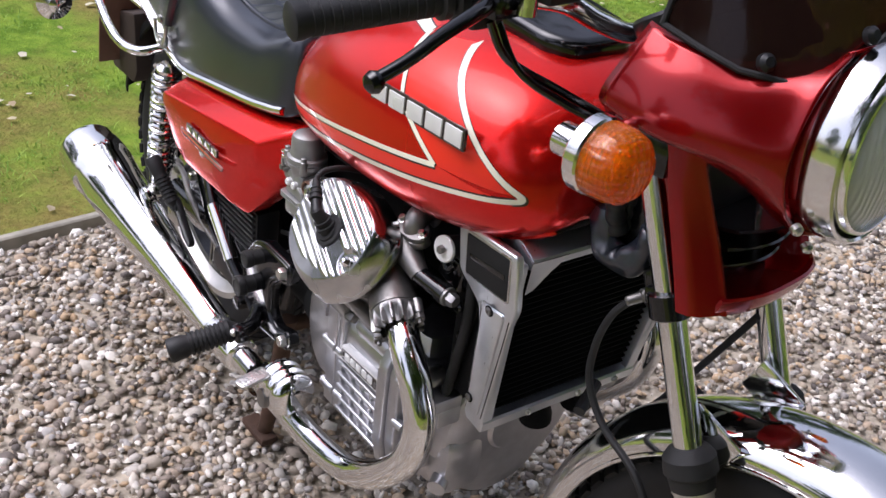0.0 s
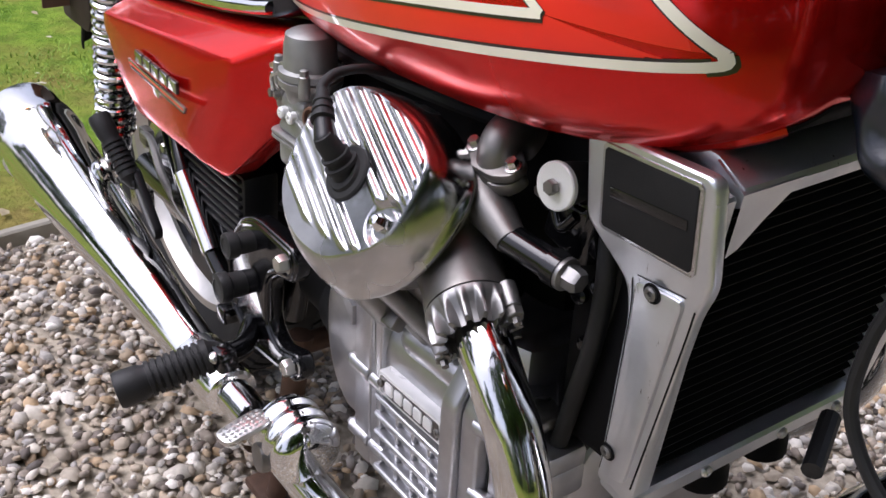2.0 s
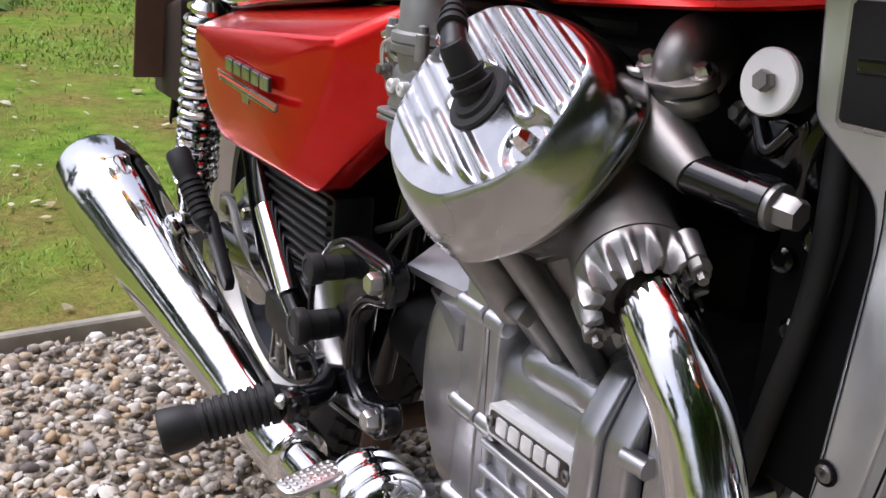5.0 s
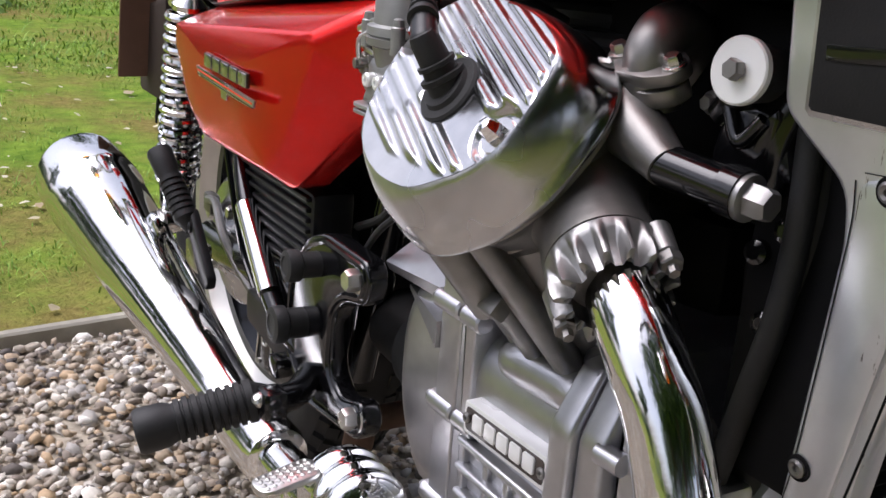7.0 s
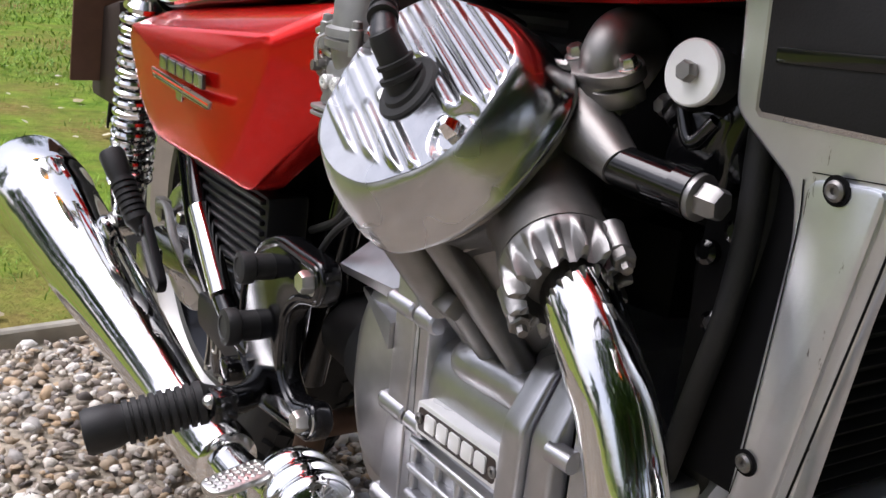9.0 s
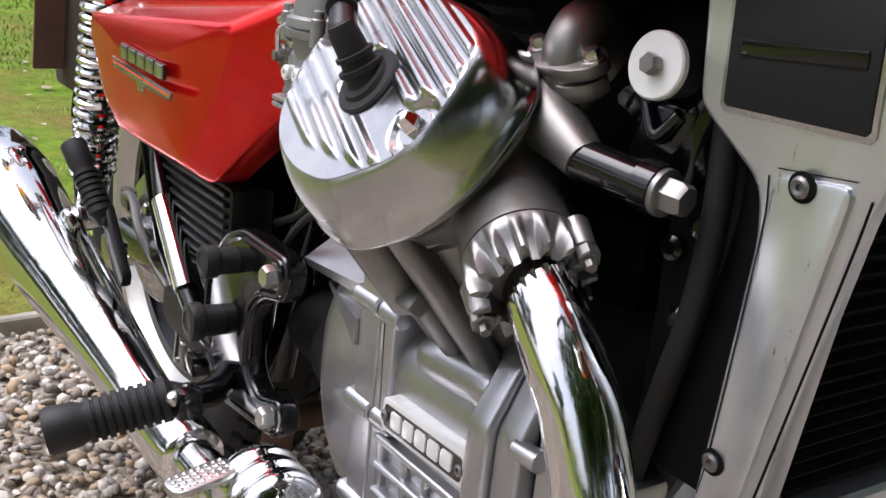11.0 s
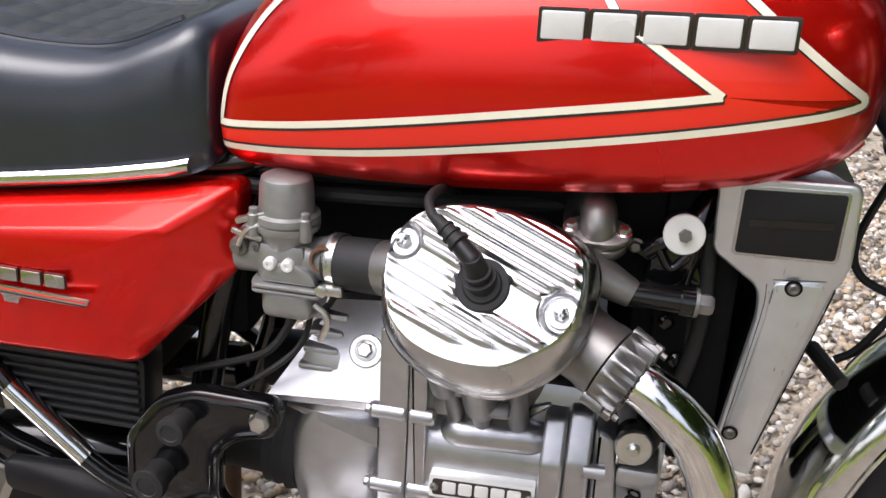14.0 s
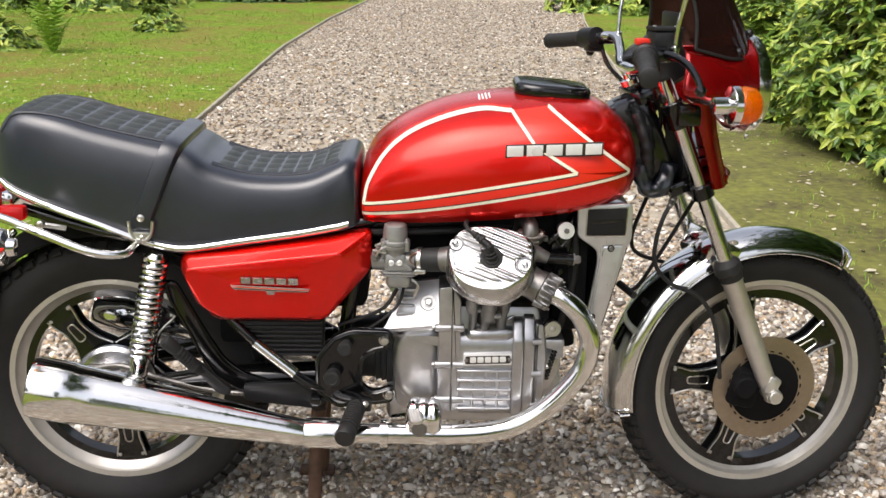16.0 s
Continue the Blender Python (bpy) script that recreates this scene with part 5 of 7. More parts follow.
for x, z, r in ((0.520, 0.475, 0.0150), (0.493, 0.409, 0.0180)):
    g = Geo()
    lathe(g, (x, -0.176, z), (-0.05, -1, 0.02), [(0, r * 0.80), (0.019, r * 0.80), (0.021, r * 0.97), (0.029, r), (0.0325, r * 0.93), (0.0335, r * 0.62), (0.0325, r * 0.56)], 30)
    part("rubber_plug", g, RUBBER, bracket, "round black plug")
g = Geo()
tube(g, [(0.500, -0.170, 0.360), (0.545, -0.205, 0.364), (0.560, -0.236, 0.368)], 0.013, 14, 4)
block(g, (0.562, -0.236, 0.368), (0.026, 0.024, 0.028), 0.006)
block(g, (0.455, -0.178, 0.350), (0.022, 0.03, 0.022), 0.005)
part("peg_mount", g, GLOSSBLACK, bracket)
g = Geo()
lathe(g, (0.5625, -0.246, 0.3715), (0.3, -0.6, 0.7), [(0, 0.0065), (0.006, 0.006), (0.008, 0.003)], 12)
part("peg_pin", g, STEEL, bracket)


def peg(a, b, r, name, label):
    a, b = Vector(a), Vector(b)
    ln = (b - a).length
    prof, n = [(-0.012, r * 0.5), (0, r * 0.8), (0.004, r)], int((ln - 0.035) / 0.0075)
    for i in range(n):
        s = 0.006 + i * 0.0075
        prof += [(s, r), (s + 0.0045, r), (s + 0.0050, r * 0.86), (s + 0.0070, r * 0.86)]
    prof += [(ln - 0.026, r), (ln - 0.004, r * 1.06), (ln, r * 0.95), (ln + 0.001, r * 0.5)]
    return part(name, lathe(Geo(), a, b - a, prof, 22), RUBBER, bike, label)


peg((0.545, -0.242, 0.365), (0.525, -0.343, 0.342), 0.0195, "rider_footpeg", "black ribbed rubber footpeg")
peg((0.214, -0.198, 0.428), (0.153, -0.213, 0.497), 0.0140, "passenger_footpeg", "folded black ribbed passenger footpeg")
g = Geo()
prism(g, rounded([(0.203, 0.436), (0.216, 0.444), (0.248, 0.412), (0.282, 0.380), (0.275, 0.364), (0.250, 0.374), (0.218, 0.412)], 0.007, 4), -0.186, -0.198, 0.003)
lathe(g, (0.222, -0.196, 0.424), (0, -1, 0), [(0, 0.007), (0.004, 0.007), (0.006, 0.004)], 14)
peg_mount = part("passenger_peg_mount", g, SATINBLACK, bike, "black passenger footpeg bracket")
hanger = rounded([(0.140, 0.600), (0.165, 0.598), (0.200, 0.532), (0.232, 0.472), (0.262, 0.424), (0.300, 0.394), (0.360, 0.374), (0.360, 0.347), (0.290, 0.350), (0.236, 0.388), (0.205, 0.440), (0.172, 0.508), (0.146, 0.560)], 0.014, 4)
g = Geo()
prism(g, hanger, -0.128, -0.142, 0.003)
plate_ = part("hanger_plate", g, GLOSSBLACK, peg_mount, "gloss black pressed hanger plate")
g = Geo()
prism(g, rounded([(0.300, 0.376), (0.440, 0.384), (0.485, 0.346), (0.455, 0.320), (0.300, 0.338)], 0.012, 4), -0.146, -0.160, 0.003)
part("stay_plate", g, SATINBLACK, peg_mount, "black stay between bracket and hanger")
g = Geo()
line = [(x, -0.1425, z) for x, z in inset(hanger, 0.005)]
tube(g, line + line[:1], 0.0028, 8, 1)
part("pressed_bead", g, GLOSSBLACK, plate_)
# chrome guard over the pedal's pivot: a turned body with three broad lobes
g = Geo()
prof = [(0, 0.012), (0.002, 0.024), (0.006, 0.031)]
for i in range(3):
    prof += [(0.009 + 0.0195 * i + 0.0195 * k / 8, 0.0355 + 0.0014 * (1 - math.cos(2 * math.pi * k / 8))) for k in range(8)]
prof += [(0.069, 0.033), (0.074, 0.026), (0.076, 0.012)]
lathe(g, (0.645, -0.214, 0.334), (1, -0.03, -0.04), prof, 44)
guard = part("exhaust_shield", g, CHROME, bike, "lobed chrome shield over the exhaust joint")
g = Geo()
lathe(g, (0.674, -0.246, 0.318), (-0.1, -1, 0.1), [(0, 0.0165), (0.006, 0.0165), (0.009, 0.0150), (0.010, 0.006)], 26)
part("end_cap", g, CAST, guard, "round grey cap")
g = Geo()
tube(g, [(0.62, -0.16, 0.30), (0.655, -0.20, 0.325), (0.668, -0.235, 0.346)], 0.010, 12, 4)
pedal = part("brake_pedal", g, CHROME, bike, "chrome brake pedal with chequered pad")
g = Geo()
pm = Matrix.Translation((0.664, -0.262, 0.354)) @ Matrix.Rotation(radians(-82), 4, "Z") @ Matrix.Rotation(radians(6), 4, "Y")
prism(g, rounded([(-0.026, -0.014), (0.030, -0.013), (0.030, 0.013), (-0.026, 0.014)], 0.011, 5), -0.003, 0.004, 0.002, pm)
pad = part("pedal_pad", g, STEEL, pedal, "chequered steel pad")
for i in range(8):
    for j in range(4):
        g = Geo()
        c = pm @ Vector((-0.02 + i * 0.0062, -0.0085 + j * 0.0057, 0.0045))
        g.add([c + pm.to_3x3() @ Vector(o) for o in ((-0.0026, 0, 0), (0, -0.0026, 0), (0.0026, 0, 0), (0, 0.0026, 0), (0, 0, 0.0016))], [[0, 1, 4], [1, 2, 4], [2, 3, 4], [3, 0, 4]])
        part("chequer", g, STEEL, pad)
# exhaust joint bands
for x in (0.600,):
    g = Geo()
    ring_lathe(g, (x, -0.2145, 0.291), (1, 0, 0), [(-0.008, 0.0275), (-0.008, 0.030), (0.008, 0.030), (0.008, 0.0275)], 32)
    part("exhaust_band", g, CHROME, bike, "chrome exhaust clamp band")

# ---- rear: shock absorbers, swing arm, drum, stand ----
for side in (-1, 1):
    a, b = Vector((0.138, side * 0.172, 0.668)), Vector((0.084, side * 0.172, 0.398))
    d = (b - a).normalized()
    ln = (b - a).length
    g = Geo()
    lathe(g, a, d, [(0, 0.012), (0.008, 0.020), (0.014, 0.020), (0.016, 0.014), (ln - 0.05, 0.014), (ln - 0.045, 0.022), (ln - 0.012, 0.019), (ln, 0.012)], 28)
    shock = part("shock_absorber", g, CHROME, bike, "shock absorber with a chrome coil spring")
    _, u, w = frame_of(d)
    turns, n = 17, 17 * 24
    pts = [a + d * (0.012 + (ln - 0.062) * i / n) + (u * math.cos(2 * math.pi * turns * i / n) + w * math.sin(2 * math.pi * turns * i / n)) * 0.0225 for i in range(n + 1)]
    part("coil_spring", tube(Geo(), pts, 0.0050, 8, 1), CHROME, shock, "chrome coil spring")
    g = Geo()
    ring_lathe(g, b + d * 0.008, (0, 1, 0), [(-0.014, 0.008), (-0.014, 0.017), (0.014, 0.017), (0.014, 0.008)], 24)
    part("lower_eye", g, CHROME, shock)
    g = Geo()
    bolt(g, b + d * 0.008 + Vector((0, side * 0.014, 0)), (0, side, 0), 0.011, 0.012)
    part("nut", g, STEEL, shock)
    g = Geo()
    tube(g, [(0.47, side * 0.10, 0.375), (0.25, side * 0.105, 0.365), (0.10, side * 0.10, 0.345), (-0.02, side * 0.09, 0.330)], [0.03, 0.028, 0.024, 0.022], 18, 5)
    part("swing_arm", g, GLOSSBLACK, bike, "black tubular swing arm")
g = Geo()
lathe(g, (0, -0.045, 0.328), (0, -1, 0), [(0, 0.090), (0.012, 0.090), (0.020, 0.082), (0.024, 0.06), (0.034, 0.045), (0.042, 0.030), (0.052, 0.016)], 44)
drum = part("brake_drum", g, POLISHED, bike, "polished aluminium rear brake plate")
for a in (60, 150, 230):
    g = Geo()
    bolt(g, (0.055 * math.cos(radians(a)), -0.070, 0.328 + 0.055 * math.sin(radians(a))), (0, -1, 0), 0.009, 0.012)
    part("bolt", g, STEEL, drum)
g = Geo()
block(g, (-0.03, -0.085, 0.375), (0.03, 0.016, 0.028), 0.005)
tube(g, [(-0.03, -0.09, 0.38), (0.03, -0.10, 0.39), (0.12, -0.12, 0.37), (0.25, -0.13, 0.345), (0.40, -0.14, 0.345)], 0.006, 10, 5)
part("brake_rod", g, CAST, drum, "dull plated brake rod")
g = Geo()
block(g, (0.125, -0.155, 0.355), (0.045, 0.02, 0.036), 0.004)
part("muffler_bracket", g, STEEL, bike, "plated muffler bracket")
g = Geo()
rings = []
for a in np.linspace(radians(2), radians(72), 18):
    rings.append([(r_ * math.cos(a), y, 0.328 + r_ * math.sin(a)) for r_, y in ((0.346, -0.092), (0.352, -0.095), (0.354, 0.0), (0.352, 0.095), (0.346, 0.092), (0.349, 0.0))])
loft(g, rings)
part("inner_mudguard", g, DULLBLACK, bike, "black inner rear mudguard")
# rear mudguard over the wheel
g = Geo()
rings = []
for a in np.linspace(radians(15), radians(165), 36):
    cs = [(-0.075, -0.02), (-0.07, 0.0), (-0.045, 0.012), (0, 0.016), (0.045, 0.012), (0.07, 0.0), (0.075, -0.02)]
    o = [((0.362 + h) * math.cos(a), y, 0.335 + (0.362 + h) * math.sin(a)) for y, h in cs]
    i_ = [((0.358 + h) * math.cos(a), y * 0.97, 0.335 + (0.358 + h) * math.sin(a)) for y, h in cs[::-1]]
    rings.append(o + i_)
loft(g, rings)
part("rear_mudguard", g, DULLBLACK, bike, "dark rear mudguard under the seat")
# tread blocks of the tyres
for c, r, w, n, root, turn in (((0, 0, 0.328), 0.335, 0.112, 60, rear_wheel, None), ((1.447, 0, 0.318), 0.321, 0.092, 60, front_wheel, STEER)):
    g = Geo()
    for i in range(n):
        for s in (-1, 1):
            a = 2 * math.pi * (i + (0.5 if s > 0 else 0)) / n
            for k, (off, rr, tilt) in enumerate(((0.20, 0.9985, 12), (0.36, 0.985, 26), (0.455, 0.957, 48))):
                m = Matrix.Translation(c) @ Matrix.Rotation(-a - k * 0.012, 4, "Y") @ Matrix.Translation((r * rr - (r - 0.25) * 0.0, s * w * off, 0)) @ Matrix.Rotation(radians(s * tilt), 4, "Z")
                prism(g, [(-0.006, -0.0085), (0.0008, -0.0080), (0.0008, 0.0080), (-0.006, 0.0085)], -0.0105, 0.0105, 0, m)
    tread = tagged(part("tread", g, TYRE, root, "", turn), kind="stuff")
# centre stand
for side in (-1, 1):
    g = Geo()
    tube(g, [(0.452, side * 0.085, 0.285), (0.444, side * 0.10, 0.16), (0.440, side * 0.115, 0.05), (0.430, side * 0.118, 0.022)], [0.017, 0.016, 0.015, 0.014], 14, 4)
    block(g, (0.425, side * 0.122, 0.024), (0.085, 0.036, 0.016), 0.005)
    if side < 0:
        stand = part("centre_stand", g, RUST, bike, "rusty brown steel centre stand")
    else:
        part("stand_leg", g, RUST, stand)
part("cross_tube", tube(Geo(), [(0.452, -0.09, 0.27), (0.452, 0.09, 0.27)], 0.014, 14, 1), RUST, stand)

# ---- tail ----
for side in (-1, 1):
    g = Geo()
    tube(g, [(0.095, side * 0.165, 0.682), (0.080, side * 0.205, 0.676), (0.022, side * 0.222, 0.684), (-0.075, side * 0.215, 0.720), (-0.135, side * 0.19, 0.735), (-0.21, side * 0.14, 0.748), (-0.235, 0, 0.752)], 0.0088, 16, 8)
    part("grab_rail", g, CHROME, bike, "curved chrome grab rail")
    g = Geo()
    c = Vector((-0.125, side * 0.285, 0.712))
    lathe(g, c, (-1, 0, 0), [(-0.030, 0.004), (-0.026, 0.016), (-0.012, 0.019), (-0.006, 0.034), (0.004, 0.037), (0.014, 0.037), (0.015, 0.033)], 30)
    tube(g, [c + Vector((-0.012, -side * 0.012, 0)), c + Vector((-0.012, -side * 0.09, 0.004))], 0.0085, 12, 1)
    rear_ind = part("rear_indicator", g, CHROME, bike, "chrome rear indicator with amber lens")
    g = Geo()
    lathe(g, c + Vector((-0.0145, 0, 0)), (-1, 0, 0), [(0, 0.034), (0.012, 0.033), (0.028, 0.027), (0.036, 0.014), (0.038, 0.003)], 28)
    part("lens", g, AMBER, rear_ind, "amber lens")
g = Geo()
block(g, (-0.245, 0, 0.735), (0.075, 0.15, 0.075), 0.015)
lamp = part("tail_lamp", g, REDLENS, bike, "red tail lamp")
g = Geo()
block(g, (-0.196, 0, 0.735), (0.03, 0.13, 0.06), 0.01)
part("lamp_base", g, CHROME, lamp)
for side in (-1, 1):
    g = Geo()
    block(g, (-0.155, side * 0.14, 0.742), (0.055, 0.03, 0.030), 0.008)
    part("side_reflector", g, REDLENS, bike, "red side reflector")
    g = Geo()
    lathe(g, (-0.095, side * 0.15, 0.722), (0, side, 0), [(0, 0.008), (0.012, 0.008), (0.014, 0.005)], 14)
    tube(g, [(-0.095, side * 0.15, 0.72), (-0.05, side * 0.14, 0.71)], 0.006, 10, 1)
    part("rail_bolt", g, STEEL, bike, "plated rail bolt")
g = Geo()
block(g, (-0.330, 0, 0.575), (0.006, 0.26, 0.16), 0.003, Matrix.Rotation(radians(8), 3, "Y"))
part("number_plate", g, BROWN, bike, "number plate seen from its brown back")
g = Geo()
prism(g, rounded([(-0.38, 0.60), (-0.245, 0.63), (-0.24, 0.50), (-0.26, 0.47), (-0.38, 0.47)], 0.01, 3), -0.085, 0.085, 0.004)
part("mud_flap", g, mat("dark_brown_plastic", (0.035, 0.022, 0.016), 0.6), bike, "dark brown plastic rear mud flap")

# seat details: quilted top panels, stitched strap with its buckle
for x0, x1, n, wd in ((-0.165, 0.165, 9, 0.098), (0.255, 0.50, 8, 0.100)):
    for i in range(n):
        for j in range(4):
            xa, xb = x0 + (x1 - x0) * i / n, x0 + (x1 - x0) * (i + 1) / n
            ya, yb = -wd + 2 * wd * j / 4, -wd + 2 * wd * (j + 1) / 4
            rows, k = [], 5
            for p in range(k):
                row = []
                for q in range(k):
                    x, y = xa + (xb - xa) * (0.03 + 0.94 * p / (k - 1)), ya + (yb - ya) * (0.03 + 0.94 * q / (k - 1))
                    t, b, w = seat_at(x)
                    z = b + (t - b) * float(np.interp(abs(y) / w, SPROF[::-1, 0][:-8], SPROF[::-1, 1][:-8]))
                    puff = 0.0048 * (math.sin(math.pi * p / (k - 1)) * math.sin(math.pi * q / (k - 1))) ** 0.4 - 0.0005
                    row.append((x, y, z + puff))
                rows.append(row)
            g = Geo()
            loft(g, rows, (False, False), False)
            part("quilt_pad", g, TOPVINYL, seat)
for x0, x1 in ((-0.175, 0.17), (0.245, 0.505)):
    for s in (-1, 1):
        g = Geo()
        pts = []
        for x in np.linspace(x0, x1, 16):
            t, b, w = seat_at(x)
            y = 0.105
            pts.append((x, s * y, b + (t - b) * float(np.interp(y / w, SPROF[::-1, 0][:-8], SPROF[::-1, 1][:-8])) + 0.0005))
        tube(g, pts, 0.0042, 8, 2)
        part("piping", g, VINYL, seat)


def over_seat(x, lean_x, width, out, n=30):
    """A band laid across the seat, from side to side."""
    rings = []
    prof = [p for p in SPROF if p[1] > 0.22]
    half = [(f, h) for f, h in prof]
    path = half + [(-f, h) for f, h in half[::-1]]
    for f, h in path:
        row = []
        for e, o in ((-0.5, 0.0), (-0.5, 0.6), (-0.42, 1.0), (0, 1.15), (0.42, 1.0), (0.5, 0.6), (0.5, 0.0)):
            xx = x + e * width + lean_x * (h - 0.3)
            t, b, w = seat_at(xx)
            row.append((xx, -f * (w + out * o), b + (t - b) * h + out * o * h))
        rings.append(row)
    g = Geo()
    loft(g, rings)
    return g


strap = part("seat_strap", over_seat(0.114, 0.085, 0.038, 0.012), VINYL, seat, "black vinyl passenger strap")
for side in (-1, 1):
    t, b, w = seat_at(0.11)
    g = Geo()
    y = side * (w + 0.013)
    lp = [(0.086, 0.735), (0.089, 0.714), (0.099, 0.698), (0.121, 0.698), (0.131, 0.714), (0.134, 0.735)]
    tube(g, [(x, y, z) for x, z in lp], 0.0036, 10, 4)
    prism(g, rounded([(0.092, 0.712), (0.128, 0.712), (0.122, 0.690), (0.098, 0.690)], 0.005, 3), y - side * 0.008, y + side * 0.002, 0.001)
    buckle = part("buckle", g, STEEL, strap, "nickel-plated buckle")
    for z, r in ((0.742, 0.0075), (0.701, 0.006)):
        g = Geo()
        lathe(g, (0.111, y, z), (0, side, 0), [(-0.004, r), (0.003, r), (0.005, r * 0.5)], 16)
        part("rivet", g, STEEL, buckle)

# ---- front end: fairing, headlamp, screen, bars ----
UN = STEER.inverted()
SHELL_TURN = (Matrix.Translation(HEAD) @ Matrix.Rotation(radians(5.0), 4, STEM) @ Matrix.Translation(-HEAD)).inverted()


def au(*p):
    """A place as it stands, taken back to the straight-ahead frame."""
    return UN @ Vector(p)


def both(name, build, material, label="", parent=None, far=(0, 0, 0)):
    """A part on each side; far: how far the left one stands off the mirror image of the right one."""
    obs = []
    for side in (-1, 1):
        g = Geo()
        build(g)
        if side > 0:
            g = mirror(g)
            g.v = [(x + far[0], y + far[1], z + far[2]) for x, y, z in g.v]
        obs.append(part(name, g, material, parent or bike, label, STEER))
    return obs


HC = Vector((1.362, 0, 1.000))
SHELL = [[(1.185, -0.125, 1.085), (1.180, -0.150, 1.052), (1.172, -0.167, 1.012), (1.186, -0.152, 0.997), (1.206, -0.104, 0.984)],
         [(1.235, -0.122, 1.076), (1.236, -0.147, 1.045), (1.236, -0.161, 1.000), (1.241, -0.132, 0.982), (1.247, -0.084, 0.962)],
         [(1.285, -0.092, 1.072), (1.290, -0.122, 1.046), (1.295, -0.137, 0.999), (1.298, -0.112, 0.972), (1.300, -0.072, 0.942)],
         [(1.318, -0.045, 1.080), (1.330, -0.086, 1.062), (1.338, -0.112, 1.000), (1.335, -0.096, 0.957), (1.330, -0.064, 0.924)],
         [(1.350, -0.036, 1.095), (1.352, -0.079, 1.066), (1.352, -0.102, 1.000), (1.352, -0.084, 0.944), (1.352, -0.048, 0.911)]]
g = Geo()
cols = [smooth_line([tuple(SHELL_TURN @ Vector(p)) for p in row], 5) for row in SHELL]
grid = [smooth_line([c[k] for c in cols], 5) for k in range(len(cols[0]))]
loft(g, grid, (False, False), False)
loft(g, [[(x, -y, z) for x, y, z in r] for r in grid], (False, False), False)
for k in (0, -1):
    a_, b_ = Vector(cols[3][k]), Vector(cols[4][k])
    lift = 0.006 if k == 0 else -0.010
    rings = []
    for s in np.linspace(-1, 1, 9):
        up = Vector((0.008 * (1 - s * s), 0, lift * (1 - s * s)))
        rings.append([Vector((p.x, p.y * -s, p.z)) + up for p in (a_, (a_ + b_) / 2, b_)])
    loft(g, rings, (False, False), False)
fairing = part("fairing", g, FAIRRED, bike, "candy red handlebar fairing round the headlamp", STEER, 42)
thick = fairing.modifiers.new("thickness", "SOLIDIFY")
thick.thickness, thick.offset = 0.003, 0.0


def leg(g):
    """A curved apron beside the fork tube: its back edge, its front corner and a flange turned inwards."""
    rings = []
    for z, xr, yr, xf, yf in ((0.985, 1.218, -0.108, 1.268, -0.098), (0.95, 1.232, -0.107, 1.274, -0.090), (0.915, 1.246, -0.105, 1.282, -0.080), (0.88, 1.258, -0.103, 1.293, -0.072), (0.845, 1.269, -0.101, 1.304, -0.066), (0.815, 1.278, -0.099, 1.315, -0.063), (0.797, 1.283, -0.098, 1.320, -0.061)):
        b_, f_ = Vector((xr, yr, 0)), Vector((xf, yf, 0))
        mid_ = (b_ + f_) / 2 + Vector((0.004, -0.008, 0))
        outer_ = [b_, b_ + (mid_ - b_) * 0.5 + Vector((0.001, -0.003, 0)), mid_, f_ + Vector((-0.006, -0.006, 0)), f_, f_ + Vector((-0.004, 0.006, 0)), f_ + Vector((-0.040, 0.030, 0))]
        inner_ = [p + Vector((-0.003, 0.005, 0)) for p in outer_[::-1][1:]]
        rings.append([au(p.x, p.y, z + (p.x - 1.29) * 0.12) for p in outer_ + inner_])
    loft(g, rings)


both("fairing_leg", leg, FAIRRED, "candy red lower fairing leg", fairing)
# chin: a shallow tray with an upturned lip, open above
g = Geo()
rings = []
corner = au(1.314, -0.066, 0.797)
for q in np.linspace(-1, 1, 25):
    y = corner.y * -q * 1.05
    w = 1 - abs(q) ** 3
    x1, z1 = corner.x - 0.004 + 0.026 * w, corner.z + 0.004 * w
    rings.append([(1.245, y, z1 - 0.010), (x1 - 0.012, y, z1 - 0.006), (x1 - 0.003, y, z1), (x1 + 0.003, y, z1 + 0.010), (x1 + 0.006, y, z1 + 0.022), (x1 + 0.003, y, z1 + 0.024), (x1 - 0.002, y, z1 + 0.012), (x1 - 0.012, y, z1 + 0.002), (1.245, y, z1 - 0.004)])
loft(g, rings)
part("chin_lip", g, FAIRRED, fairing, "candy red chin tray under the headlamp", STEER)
# a black block stands for the shade deep in the opening
g = Geo()
block(g, (1.225, 0, 0.875), (0.016, 0.12, 0.15), 0.004)
part("opening_shade", g, INSET, fairing, "black block that puts shade into the opening under the headlamp", STEER)
for k in range(3):
    g = Geo()
    rings = []
    for q in np.linspace(-1, 1, 13):
        x1 = 1.272 + 0.008 * k + 0.020 * (1 - q * q)
        z1 = 0.833 + 0.024 * k
        rings.append([(1.232, 0.068 * q, z1 - 0.012), (x1, 0.068 * q, z1), (x1 + 0.002, 0.068 * q, z1 + 0.002), (x1, 0.068 * q, z1 + 0.004), (1.232, 0.068 * q, z1 - 0.008)])
    loft(g, rings)
    part("slat", g, GLOSSBLACK, fairing, "dark slat in the opening", STEER)
for y, z in ((-0.088, 0.925), (-0.052, 0.895), (0.06, 0.90)):
    g = Geo()
    lathe(g, (1.352, y, z), (0.8, -0.4, -0.3), [(0, 0.006), (0.006, 0.006), (0.009, 0.003)], 14)
    part("fairing_screw", g, STEEL, fairing, "", STEER)

